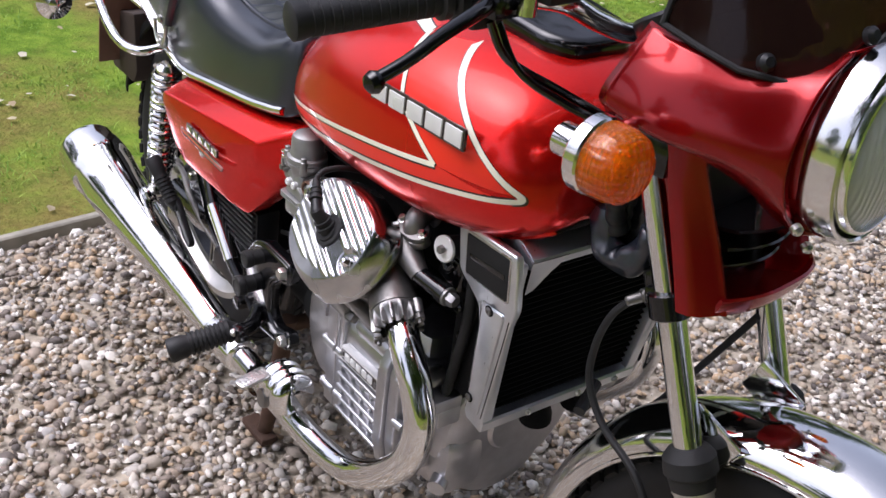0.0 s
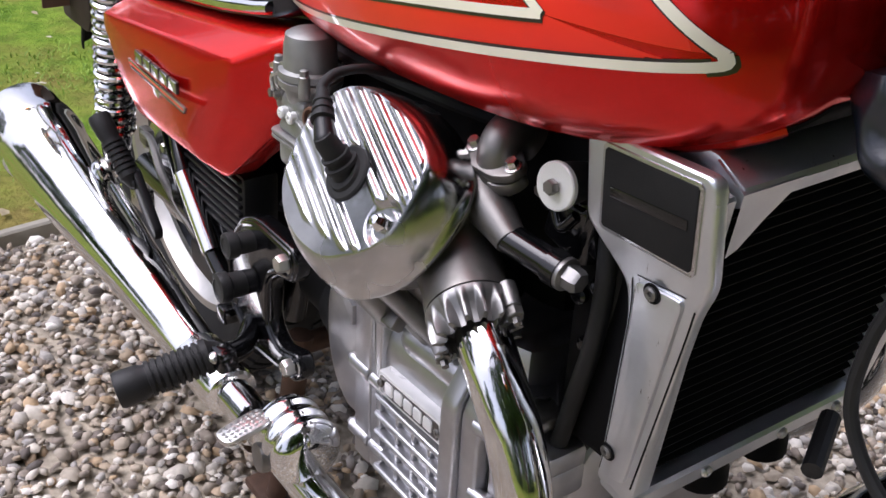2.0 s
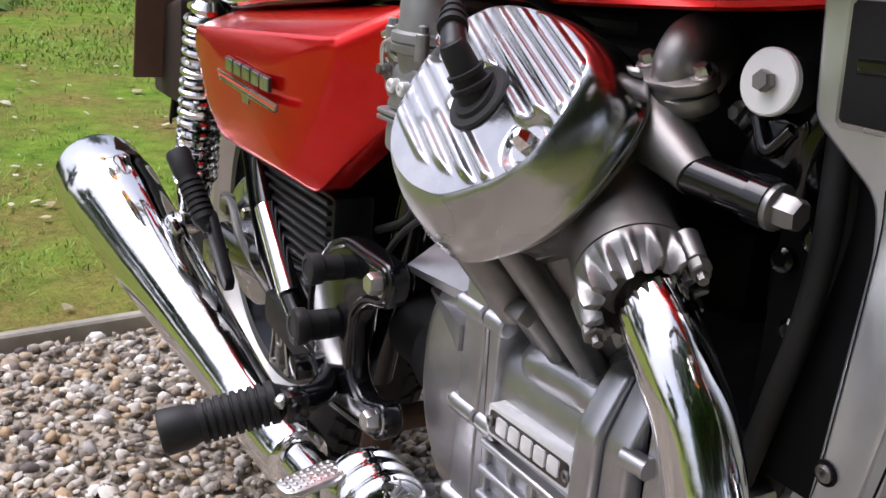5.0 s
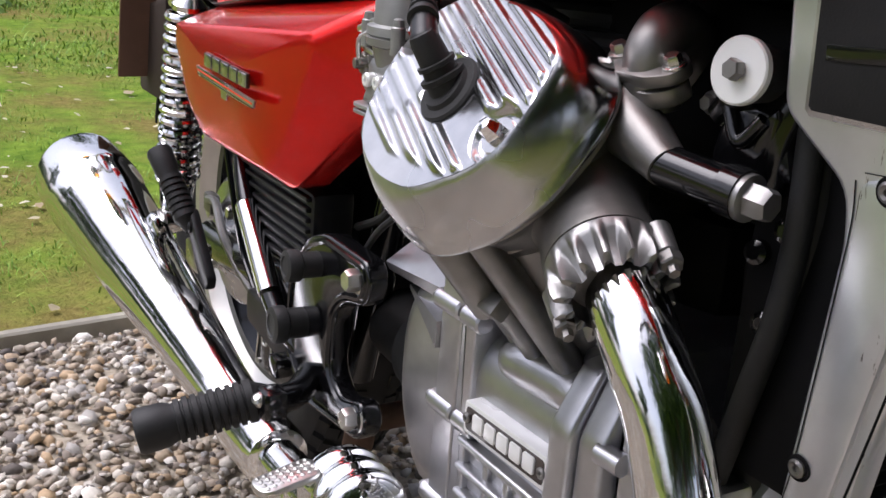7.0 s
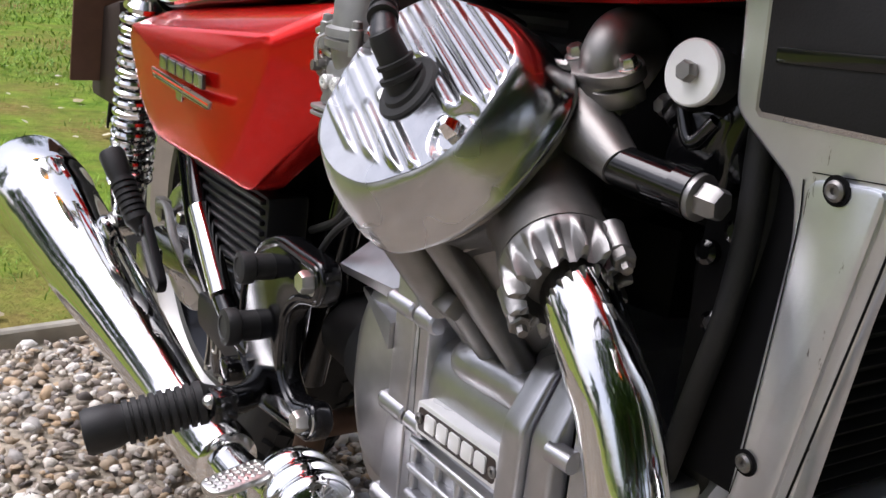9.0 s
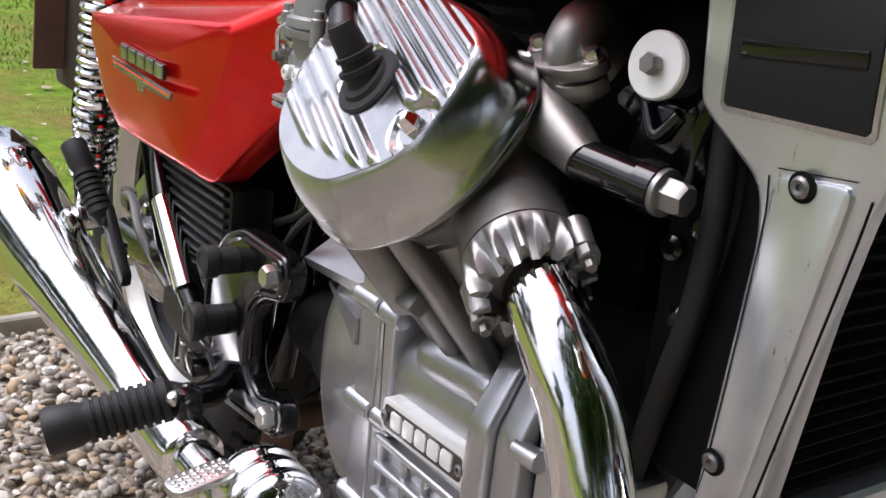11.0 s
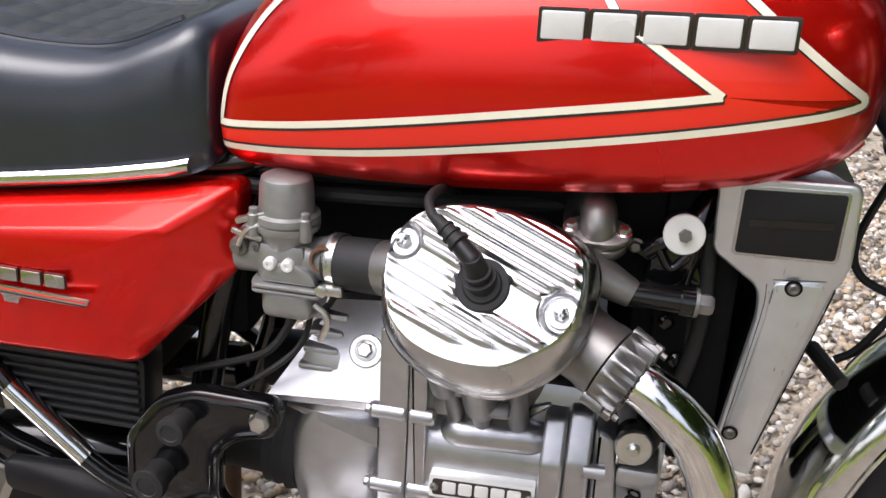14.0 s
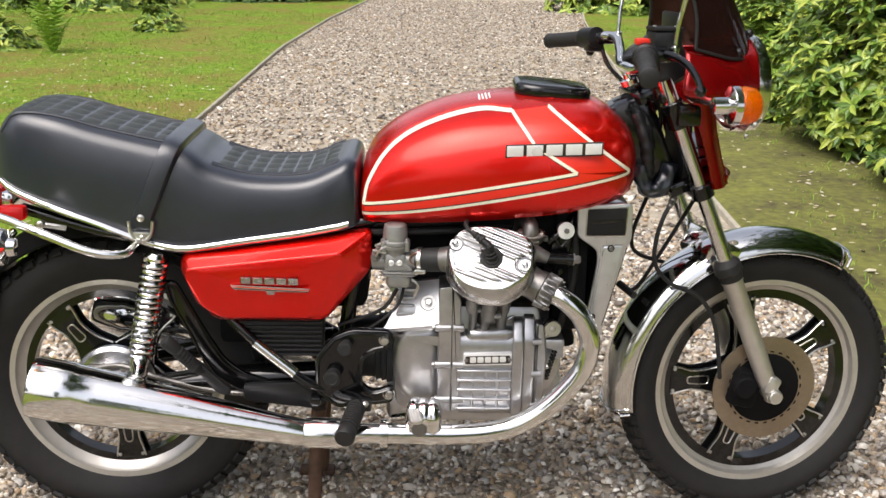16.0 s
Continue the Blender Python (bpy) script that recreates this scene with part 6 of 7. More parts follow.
# headlamp: broad chrome rim, dark seal, narrow bezel, fluted glass
LAXIS = (1, 0, 0.03)
g = Geo()
ring_lathe(g, HC, LAXIS, [(-0.034, 0.096), (-0.033, 0.1015), (-0.010, 0.1040), (0.010, 0.1035), (0.017, 0.1015), (0.019, 0.0985), (0.017, 0.0960), (0.004, 0.0950), (-0.02, 0.0935)], 72)
headlamp = part("headlamp", g, CHROME, bike, "round headlamp with a chrome rim", STEER)
g = Geo()
ring_lathe(g, HC, LAXIS, [(0.004, 0.0958), (0.009, 0.0958), (0.009, 0.0915), (0.004, 0.0915)], 64)
part("seal", g, RUBBER, headlamp, "black rubber seal", STEER)
g = Geo()
ring_lathe(g, HC, LAXIS, [(0.000, 0.0925), (0.018, 0.0920), (0.024, 0.0890), (0.025, 0.0855), (0.020, 0.0835), (0.004, 0.0840)], 64)
part("bezel", g, CHROME, headlamp, "narrow chrome bezel", STEER)
g = Geo()
lathe(g, HC, LAXIS, [(-0.05, 0.012), (-0.045, 0.04), (-0.02, 0.068), (0.014, 0.0838), (0.013, 0.0825), (-0.021, 0.067), (-0.046, 0.039), (-0.049, 0.011)], 40)
part("reflector", g, BADGESILVER, headlamp, "silver reflector", STEER)
g = Geo()
lathe(g, HC, LAXIS, [(0.016, 0.0842), (0.021, 0.0840), (0.028, 0.070), (0.033, 0.045), (0.035, 0.020), (0.0355, 0.002)], 48)
glass = part("lens", g, LENSGLASS, headlamp, "clear fluted headlamp glass", STEER)
glass.visible_shadow = False
for i in range(-7, 8):
    y = i * 0.0102
    h = math.sqrt(0.0815 ** 2 - y * y)
    g = Geo()
    tube(g, [HC + Vector((0.0165 + 0.0185 * (1 - (s * s * h * h + y * y) / 0.0815 ** 2), y, s * h)) for s in np.linspace(-0.97, 0.97, 9)], 0.0017, 6, 1)
    flute = part("flute", g, LENSGLASS, headlamp, "", STEER)
    flute.visible_shadow = False
# number shade above the lamp rim
g = Geo()
ring_lathe(g, HC + Vector((-0.02, 0, 0.004)), (1, 0, 0.03), [(-0.004, 0.098), (-0.004, 0.107), (0.004, 0.105), (0.004, 0.098)], 64)
part("lamp_flange", g, FAIRRED, fairing, "", STEER)

# smoked screen
g = Geo()
rings, back = [], []
for q in np.linspace(0, 1, 13):
    row = []
    for s in np.linspace(-1, 1, 25):
        k = abs(s)
        bx = float(np.interp(k, (0, 0.4, 0.65, 0.85, 1), (1.350, 1.348, 1.332, 1.268, 1.192)))
        by = math.copysign(float(np.interp(k, (0, 0.4, 0.65, 0.85, 1), (0, 0.054, 0.092, 0.132, 0.142))), s)
        bz = float(np.interp(k, (0, 0.4, 0.65, 0.85, 1), (1.112, 1.085, 1.058, 1.064, 1.084)))
        tx, ty, tz = 1.185 - 0.045 * abs(s) ** 2, 0.108 * s, 1.335 - 0.065 * abs(s) ** 3
        bulge = 0.022 * math.sin(math.pi * q)
        row.append(Vector((bx + (tx - bx) * q + bulge, by + (ty - by) * q, bz + (tz - bz) * q)))
    rings.append(row)
loft(g, rings, (False, False), False)
loft(g, [[p + Vector((-0.0028, 0, 0)) for p in r] for r in rings], (False, False), False)
edge = rings[0] + [r[-1] for r in rings[1:]] + rings[-1][::-1][1:] + [r[0] for r in rings[::-1]][1:]
screen = part("screen", g, SMOKED, fairing, "smoked brown plastic screen", STEER)
screen.visible_shadow = False
g = Geo()
tube(g, edge, 0.0035, 8, 1)
part("screen_edge", g, RUBBER, fairing, "black edge trim", STEER)
for s in (-0.78, -0.3, 0.3, 0.78):
    p = Vector((float(np.interp(abs(s), (0.3, 0.78), (1.345, 1.292))), float(np.interp(abs(s), (0.3, 0.78), (0.042, 0.120))) * (1 if s > 0 else -1), float(np.interp(abs(s), (0.3, 0.78), (1.106, 1.075)))))
    g = Geo()
    lathe(g, p, (0.9, 0.6 * s, 0.45), [(0, 0.009), (0.006, 0.009), (0.010, 0.005)], 16)
    part("screen_screw", g, SATINBLACK, fairing, "", STEER)


# front indicators
def indicator(g):
    c = au(1.256, -0.242, 0.995)
    lathe(g, c, (1, -0.04, 0), [(-0.034, 0.012), (-0.033, 0.0165), (-0.004, 0.0170), (-0.002, 0.028), (0.000, 0.036), (0.002, 0.0375), (0.014, 0.0375), (0.016, 0.0355)], 36)


def stalk(g):
    c = au(1.244, -0.242, 0.995)
    tube(g, [c, c + Vector((-0.004, 0.06, 0)), c + Vector((-0.01, 0.12, 0))], 0.009, 12, 3)


def lens(g):
    c = au(1.256, -0.242, 0.995)
    lathe(g, c, (1, -0.04, 0), [(0.0155, 0.0345), (0.020, 0.0362), (0.036, 0.0355), (0.048, 0.0325), (0.056, 0.025), (0.0595, 0.013), (0.060, 0.002)], 36)


def inner_lens(g):
    c = au(1.256, -0.242, 0.995)
    lathe(g, c, (1, -0.04, 0), [(0.017, 0.032), (0.018, 0.012), (0.040, 0.011), (0.044, 0.006)], 20)
    for k in range(7):
        ring_lathe(g, c + Vector((0.022 + 0.0045 * k, 0, 0)), (1, -0.04, 0), [(-0.0014, 0.0325 - 0.0008 * k), (0, 0.0345 - 0.001 * k), (0.0014, 0.0325 - 0.0008 * k)], 30)


def dish(g):
    c = au(1.256, -0.242, 0.995)
    lathe(g, c, (1, -0.04, 0), [(0.003, 0.008), (0.005, 0.020), (0.0145, 0.0330), (0.0150, 0.0335), (0.0040, 0.0210), (0.002, 0.008)], 32)


inds = both("front_indicator", indicator, CHROME, "round amber indicator in a chrome cup")
for i, side in enumerate((-1, 1)):
    for nm, fn, m_, lb in (("stalk", stalk, CHROME, ""), ("lens", lens, AMBER, "amber lens"), ("bulb_holder", inner_lens, AMBER, ""), ("dish", dish, BADGESILVER, "silver reflector dish")):
        g = Geo()
        fn(g)
        piece = part(nm, g if side < 0 else mirror(g), m_, inds[i], lb, STEER)
        piece.visible_shadow = m_ is not AMBER

# handlebar, grips, levers, switches, mirrors, clocks
g = Geo()
q1, q2 = au(1.08, -0.286, 1.087), au(1.058, -0.442, 1.071)
half = [Vector((1.100, 0, 1.035)), Vector((1.102, -0.06, 1.036)), Vector((1.108, -0.13, 1.060)), Vector((1.10, -0.20, 1.088)), q1, q2]
FAR = (0.050, 0.0, -0.010)
pts = [Vector((p.x + FAR[0] * k, -p.y, p.z + FAR[2] * k)) for p, k in zip(half[:0:-1], (1, 1, 0.7, 0.4, 0.1))] + half
bar = part("handlebar", tube(g, pts, 0.011, 16, 6), CHROME, bike, "chrome handlebar", STEER)


def grip(g):
    d = (q2 - q1).normalized()
    ln = (q2 - q1).length
    prof = [(0.0, 0.014), (0.002, 0.0215), (0.010, 0.0215), (0.012, 0.0168)]
    for i in range(14):
        s = 0.014 + i * (ln - 0.03) / 14
        prof += [(s, 0.0172), (s + 0.006, 0.0172), (s + 0.0066, 0.0163), (s + 0.0085, 0.0163)]
    prof += [(ln - 0.010, 0.0182), (ln - 0.002, 0.0182), (ln, 0.015), (ln + 0.001, 0.004)]
    lathe(g, q1, d, prof, 24)


def switch(g):
    d = (q2 - q1).normalized()
    lathe(g, q1 - d * 0.055, d, [(0, 0.016), (0.003, 0.0235), (0.050, 0.0245), (0.055, 0.018)], 24)
    block(g, q1 - d * 0.03 + Vector((0.005, 0, -0.014)), (0.04, 0.045, 0.034), 0.008)


def lever(g):
    b = au(1.155, -0.415, 1.046)
    tube(g, [au(1.118, -0.262, 1.092), au(1.138, -0.298, 1.089), au(1.150, -0.340, 1.078), au(1.156, -0.380, 1.061), b], [0.010, 0.0075, 0.0068, 0.0062, 0.0062], 12, 6)
    lathe(g, b - Vector((0, -0.004, 0)), (-0.1, -1, -0.25), [(-0.010, 0.003), (-0.006, 0.0085), (0, 0.0108), (0.006, 0.0085), (0.010, 0.002)], 18)


def perch(g):
    block(g, au(1.108, -0.250, 1.090), (0.05, 0.05, 0.028), 0.008)
    tube(g, [au(1.11, -0.255, 1.07), au(1.115, -0.23, 1.03), au(1.130, -0.17, 0.995), au(1.155, -0.11, 0.96), au(1.165, -0.07, 0.92)], 0.0048, 10, 6)
    tube(g, [au(1.10, -0.24, 1.07), au(1.12, -0.22, 1.02), au(1.14, -0.17, 0.985), au(1.17, -0.10, 0.95)], 0.0045, 10, 6)


both("grip", grip, RUBBER, "black ribbed rubber grip", bar, far=FAR)
sw = both("switch_housing", switch, SATINBLACK, "black switch housing", bar, far=FAR)
both("lever", lever, GLOSSBLACK, "black control lever with ball end", bar, far=FAR)
both("lever_perch", perch, GLOSSBLACK, "", bar, far=FAR)
g = Geo()
block(g, q1 - (q2 - q1).normalized() * 0.03 + Vector((-0.006, 0, 0.024)), (0.026, 0.022, 0.012), 0.004)
part("kill_switch", g, mat("red_plastic", (0.7, 0.03, 0.015), 0.4), sw[0], "red kill switch", STEER)
g = Geo()
block(g, au(1.130, -0.207, 1.112), (0.056, 0.050, 0.036), 0.006)
cyl_ = part("master_cylinder", g, SATINBLACK, bike, "black brake fluid reservoir with a grey lid", STEER)
g = Geo()
block(g, au(1.130, -0.207, 1.134), (0.058, 0.052, 0.007), 0.002)
lid = part("lid", g, INSET, cyl_, "grey plastic lid", STEER)
for dx in (-0.02, 0.02):
    g = Geo()
    screw_head(g, au(1.130 + dx, -0.207, 1.1375), (0, 0, 1), 0.004, 0.002)
    part("screw", g, STEEL, lid, "", STEER)


def mirror_stem(g):
    tube(g, [au(1.143, -0.240, 1.095), au(1.147, -0.243, 1.145), au(1.154, -0.250, 1.19), au(1.160, -0.29, 1.29)], 0.0045, 12, 6)
    lathe(g, au(1.143, -0.240, 1.085), (0, 0, 1), [(0, 0.010), (0.018, 0.010), (0.020, 0.006)], 14)


def mirror_head(g):
    c = au(1.155, -0.30, 1.33)
    lathe(g, c, (-1, 0.1, 0.05), [(-0.022, 0.006), (-0.018, 0.030), (-0.006, 0.052), (0.004, 0.056), (0.008, 0.054)], 36)


stems = both("mirror", mirror_stem, CHROME, "round chrome mirror on a bent stem", far=FAR)
for i, side in enumerate((-1, 1)):
    g = Geo()
    mirror_head(g)
    if side > 0:
        g = mirror(g)
        g.v = [(x + FAR[0], y, z + FAR[2]) for x, y, z in g.v]
    part("mirror_head", g, CHROME, stems[i], "", STEER)
for y in (-0.055, 0.055):
    g = Geo()
    lathe(g, Vector((1.155, y, 1.065)), (-0.55, 0, 0.85), [(-0.06, 0.03), (-0.05, 0.042), (0.0, 0.046), (0.008, 0.047), (0.012, 0.044), (0.008, 0.040)], 32)
    clock = part("instrument", g, SATINBLACK, bike, "black round instrument pod", STEER)
    g = Geo()
    lathe(g, Vector((1.155, y, 1.065)) + Vector((-0.55, 0, 0.85)).normalized() * 0.006, (-0.55, 0, 0.85), [(0, 0.040), (0.001, 0.040)], 28)
    part("glass", g, GLASS, clock, "", STEER)
g = Geo()
block(g, (1.165, 0, 1.085), (0.03, 0.075, 0.04), 0.006, Matrix.Rotation(radians(-30), 3, "Y"))
block(g, (1.19, -0.005, 1.125), (0.012, 0.09, 0.05), 0.006)
part("warning_panel", g, SATINBLACK, bike, "black warning lamp panel", STEER)
g = Geo()
lathe(g, fork_at(1.0, 0) + Vector((-0.045, 0, 0.0)), (-0.4, 0, 0.91), [(0, 0.02), (0.012, 0.02), (0.014, 0.011), (0.024, 0.010), (0.027, 0.006)], 22)
part("steering_nut", g, CHROME, fork, "chrome steering stem nut", STEER)
# fork shroud in black behind the indicators, ears and wiring
for side in (-1, 1):
    g = Geo()
    lathe(g, fork_at(0.975, side * 0.095), FD, [(0, 0.021), (0.002, 0.023), (0.055, 0.023), (0.058, 0.019)], 24)
    block(g, fork_at(0.95, side * 0.105) + Vector((0.02, side * 0.012, 0)), (0.05, 0.02, 0.045), 0.006)
    part("lamp_ear", g, GLOSSBLACK, fork, "black headlamp bracket", STEER)
g = Geo()
for k in range(3):
    pts = [Vector((1.120 + 0.016 * k, -0.050 + 0.018 * k, 0.945)), Vector((1.140 + 0.010 * k, -0.066 + 0.02 * k, 0.885)), Vector((1.146, -0.066 + 0.02 * k, 0.845)), Vector((1.150, -0.060 + 0.02 * k, 0.815))]
    line = smooth_line([tuple(p) for p in pts], 9)
    tube(g, [tuple(p) for p in line], [0.0125 + 0.0012 * math.sin(1.3 * i + k) for i in range(len(line))], 12, 1)
part("wiring_loom", g, SATINBLACK, bike, "black taped wiring behind the fork")
# crumpled vinyl sleeve hanging under the loom
rings = []
line = smooth_line([(1.128, -0.058, 0.838), (1.136, -0.064, 0.806), (1.152, -0.062, 0.786), (1.176, -0.058, 0.790), (1.192, -0.054, 0.815), (1.196, -0.050, 0.840)], 8)
for i, p in enumerate(line):
    d = line[min(i + 1, len(line) - 1)] - line[max(i - 1, 0)]
    u = Vector((0, 1, 0))
    w = Vector(tuple(d)).cross(u).normalized()
    ring = []
    for j in range(28):
        a_ = 2 * math.pi * j / 28
        r_ = 0.0165 * (1 + 0.13 * math.sin(3 * a_ + 0.30 * i) + 0.05 * math.sin(5 * a_ - 0.4 * i) + 0.10 * math.sin(0.55 * i))
        ring.append(Vector(tuple(p)) + u * (r_ * math.cos(a_)) + w * (r_ * math.sin(a_)))
    rings.append(ring)
g = Geo()
loft(g, rings)
part("wiring_boot", g, VINYL, bike, "crumpled black vinyl sleeve over the wiring", sharp=60)
g = Geo()
block(g, (1.140, 0, 0.885), (0.085, 0.10, 0.19), 0.016, Matrix.Rotation(radians(-24), 3, "Y"))
part("headstock", g, GLOSSBLACK, frame_, "black steering headstock")
# cables
for pts, r, nm, lb in (([(1.196, -0.070, 0.750), (1.183, -0.079, 0.725), (1.172, -0.082, 0.680), (1.174, -0.082, 0.628), (1.209, -0.082, 0.585), (1.272, -0.082, 0.556), (1.310, -0.080, 0.502), (1.328, -0.078, 0.430), (1.338, -0.076, 0.362)], 0.0048, "brake_hose", "black rubber front brake hose"),
                       ([(1.195, 0.055, 0.79), (1.168, 0.072, 0.705), (1.153, 0.081, 0.642), (1.164, 0.081, 0.606), (1.205, 0.076, 0.589), (1.275, 0.070, 0.575)], 0.0045, "speedometer_cable", "black speedometer cable"),
                       ([(1.285, 0.05, 0.747), (1.235, 0.05, 0.652), (1.176, 0.05, 0.545), (1.15, 0.05, 0.52)], 0.0045, "clutch_cable", "thin black cable")):
    part(nm, tube(Geo(), pts, r, 10, 8), RUBBER, bike, lb)
g = Geo()
tube(g, [(1.14, -0.05, 0.545), (1.115, 0.0, 0.556)], 0.008, 10, 1)
part("cable_tie", g, RUBBER, bike, "black cable clip")
# brake union at the lower yoke
g = Geo()
lathe(g, au(1.212, -0.046, 0.766), (-0.55, -0.72, -0.42), [(0, 0.005), (0.002, 0.0085), (0.016, 0.0085), (0.018, 0.0065), (0.034, 0.006), (0.036, 0.0045)], 16)
lathe(g, au(1.208, -0.040, 0.770), (-0.42, 0.1, 0.9), [(-0.010, 0.007), (0.010, 0.007), (0.012, 0.005)], 6)
part("brake_union", g, CAST, bike, "dull plated brake hose union", STEER)
# caliper and fork lugs
g = Geo()
block(g, (1.395, -0.062, 0.325), (0.065, 0.055, 0.09), 0.012, Matrix.Rotation(radians(15), 3, "Y"))
lathe(g, (1.385, -0.088, 0.335), (0, -1, 0), [(0, 0.026), (0.012, 0.026), (0.016, 0.022)], 24)
cal = part("brake_caliper", g, DULLBLACK, fork, "black front brake caliper", STEER)
for x, z in ((1.415, 0.375), (1.428, 0.34)):
    g = Geo()
    bolt(g, (x, -0.092, z), (0, -1, 0), 0.008, 0.014)
    part("bolt", g, STEEL, cal, "", STEER)
g = Geo()
lathe(g, (1.447, -0.116, 0.318), (0, -1, 0), [(0, 0.016), (0.008, 0.016), (0.010, 0.013), (0.010, 0.006)], 22)
block(g, (1.441, -0.106, 0.343), (0.030, 0.026, 0.040), 0.006, Matrix.Rotation(radians(24), 3, "Y"))
part("axle_clamp", g, SATIN, fork, "", STEER)
# mudguard stays
for side in (-1, 1):
    g = Geo()
    tube(g, [(1.30, side * 0.068, 0.625), (1.335, side * 0.072, 0.58), (1.375, side * 0.075, 0.53)], 0.006, 10, 4)
    block(g, (1.320, side * 0.070, 0.640), (0.07, 0.006, 0.05), 0.003, Matrix.Rotation(radians(24), 3, "Y"))
    part("stay", g, CHROME, fender, "chrome mudguard stay", STEER)
# rolled bead round the mudguard's edge
for side in (-1, 1):
    g = Geo()
    tube(g, [(1.448 + 0.315 * math.cos(a), side * 0.0640, 0.320 + 0.315 * math.sin(a)) for a in np.linspace(radians(62), radians(188), 40)], 0.0030, 8, 1)
    part("rolled_edge", g, CHROME, fender, "", STEER)
for deg, sp in ((60, 1), (188, 1)):
    g = Geo()
    a = radians(deg)
    tube(g, [(1.448 + (0.343 + h) * math.cos(a), y, 0.320 + (0.343 + h) * math.sin(a)) for y, h in cs], 0.0034, 8, 1)
    part("rolled_edge", g, CHROME, fender, "", STEER)


# ---- the drive and the garden ----
def bulk(name, v, f, material, smooth=False):
    """A big mesh from arrays: v (n, 3), f (m, 3 or 4)."""
    me = bpy.data.meshes.new(name)
    k = f.shape[1]
    me.vertices.add(len(v))
    me.vertices.foreach_set("co", np.ascontiguousarray(v, dtype=np.float32).ravel())
    me.loops.add(f.size)
    me.loops.foreach_set("vertex_index", np.ascontiguousarray(f, dtype=np.int32).ravel())
    me.polygons.add(len(f))
    me.polygons.foreach_set("loop_start", np.arange(0, f.size, k, dtype=np.int32))
    me.polygons.foreach_set("use_smooth", np.full(len(f), smooth))
    me.update(calc_edges=True)
    me.validate()
    me.materials.append(material)
    return new(name, me)


def many(base_v, base_f, mats, offs):
    """Copies of one small mesh: mats (n, 3, 3), offs (n, 3)."""
    v = np.einsum("nij,kj->nki", mats, base_v) + offs[:, None]
    f = base_f[None] + (np.arange(len(offs)) * len(base_v))[:, None, None]
    return v.reshape(-1, 3), f.reshape(-1, base_f.shape[1])


def turns(rng, n, tilt=math.pi):
    """Random turns: any heading, tilted by up to that angle."""
    a, b, c = rng.uniform(0, 2 * math.pi, n), rng.uniform(-tilt, tilt, n), rng.uniform(0, 2 * math.pi, n)

    def rz(t):
        o, z = np.ones(n), np.zeros(n)
        return np.stack([np.stack([np.cos(t), -np.sin(t), z], 1), np.stack([np.sin(t), np.cos(t), z], 1), np.stack([z, z, o], 1)], 1)

    o, z = np.ones(n), np.zeros(n)
    rx = np.stack([np.stack([o, z, z], 1), np.stack([z, np.cos(b), -np.sin(b)], 1), np.stack([z, np.sin(b), np.cos(b)], 1)], 1)
    return rz(a) @ rx @ rz(c)


def island_mat(name, stops, rough, bump=0.0, bump_scale=200, spec=0.5, grain=60.0):
    """Every loose piece takes its own colour from the stops."""
    m = bpy.data.materials.new(name)
    m.use_nodes = True
    n, l = m.node_tree.nodes, m.node_tree.links
    b = n["Principled BSDF"]
    geo = n.new("ShaderNodeNewGeometry")
    ramp = n.new("ShaderNodeValToRGB")
    ramp.color_ramp.interpolation = "LINEAR"
    for i, (p, c) in enumerate(stops):
        e = ramp.color_ramp.elements[i] if i < 2 else ramp.color_ramp.elements.new(p)
        e.position, e.color = p, (*c, 1)
    l.new(geo.outputs["Random Per Island"], ramp.inputs["Fac"])
    tc = n.new("ShaderNodeTexCoord")
    ns = n.new("ShaderNodeTexNoise")
    ns.inputs["Scale"].default_value, ns.inputs["Detail"].default_value = grain, 5
    l.new(tc.outputs["Object"], ns.inputs["Vector"])
    mr = n.new("ShaderNodeMapRange")
    mr.inputs["To Min"].default_value, mr.inputs["To Max"].default_value = 0.72, 1.25
    l.new(ns.outputs["Fac"], mr.inputs["Value"])
    mul = n.new("ShaderNodeMixRGB")
    mul.blend_type = "MULTIPLY"
    mul.inputs["Fac"].default_value = 1.0
    l.new(ramp.outputs["Color"], mul.inputs[1])
    l.new(mr.outputs["Result"], mul.inputs[2])
    l.new(mul.outputs["Color"], b.inputs["Base Color"])
    b.inputs["Roughness"].default_value = rough
    b.inputs["Specular IOR Level"].default_value = spec
    if bump:
        bp = n.new("ShaderNodeBump")
        bp.inputs["Strength"].default_value, bp.inputs["Distance"].default_value = bump, 0.004
        l.new(ns.outputs["Fac"], bp.inputs["Height"])
        l.new(bp.outputs["Normal"], b.inputs["Normal"])
    return m


STONE = island_mat("mixed_gravel_stones", [(0.0, (0.11, 0.095, 0.085)), (1.0, (0.92, 0.88, 0.81)), (0.15, (0.25, 0.205, 0.165)), (0.35, (0.45, 0.39, 0.31)), (0.52, (0.52, 0.37, 0.22)), (0.66, (0.38, 0.36, 0.34)), (0.84, (0.68, 0.62, 0.52))], 0.75, 0.25, grain=90)
BLADE = island_mat("grass_blades", [(0.0, (0.12, 0.24, 0.018)), (1.0, (0.36, 0.50, 0.07)), (0.4, (0.18, 0.34, 0.025)), (0.75, (0.25, 0.42, 0.04))], 0.6)
LEAF = island_mat("rhododendron_leaves", [(0.0, (0.06, 0.13, 0.02)), (1.0, (0.46, 0.52, 0.09)), (0.25, (0.12, 0.22, 0.028)), (0.5, (0.21, 0.33, 0.045)), (0.75, (0.33, 0.43, 0.06))], 0.38, 0.1)
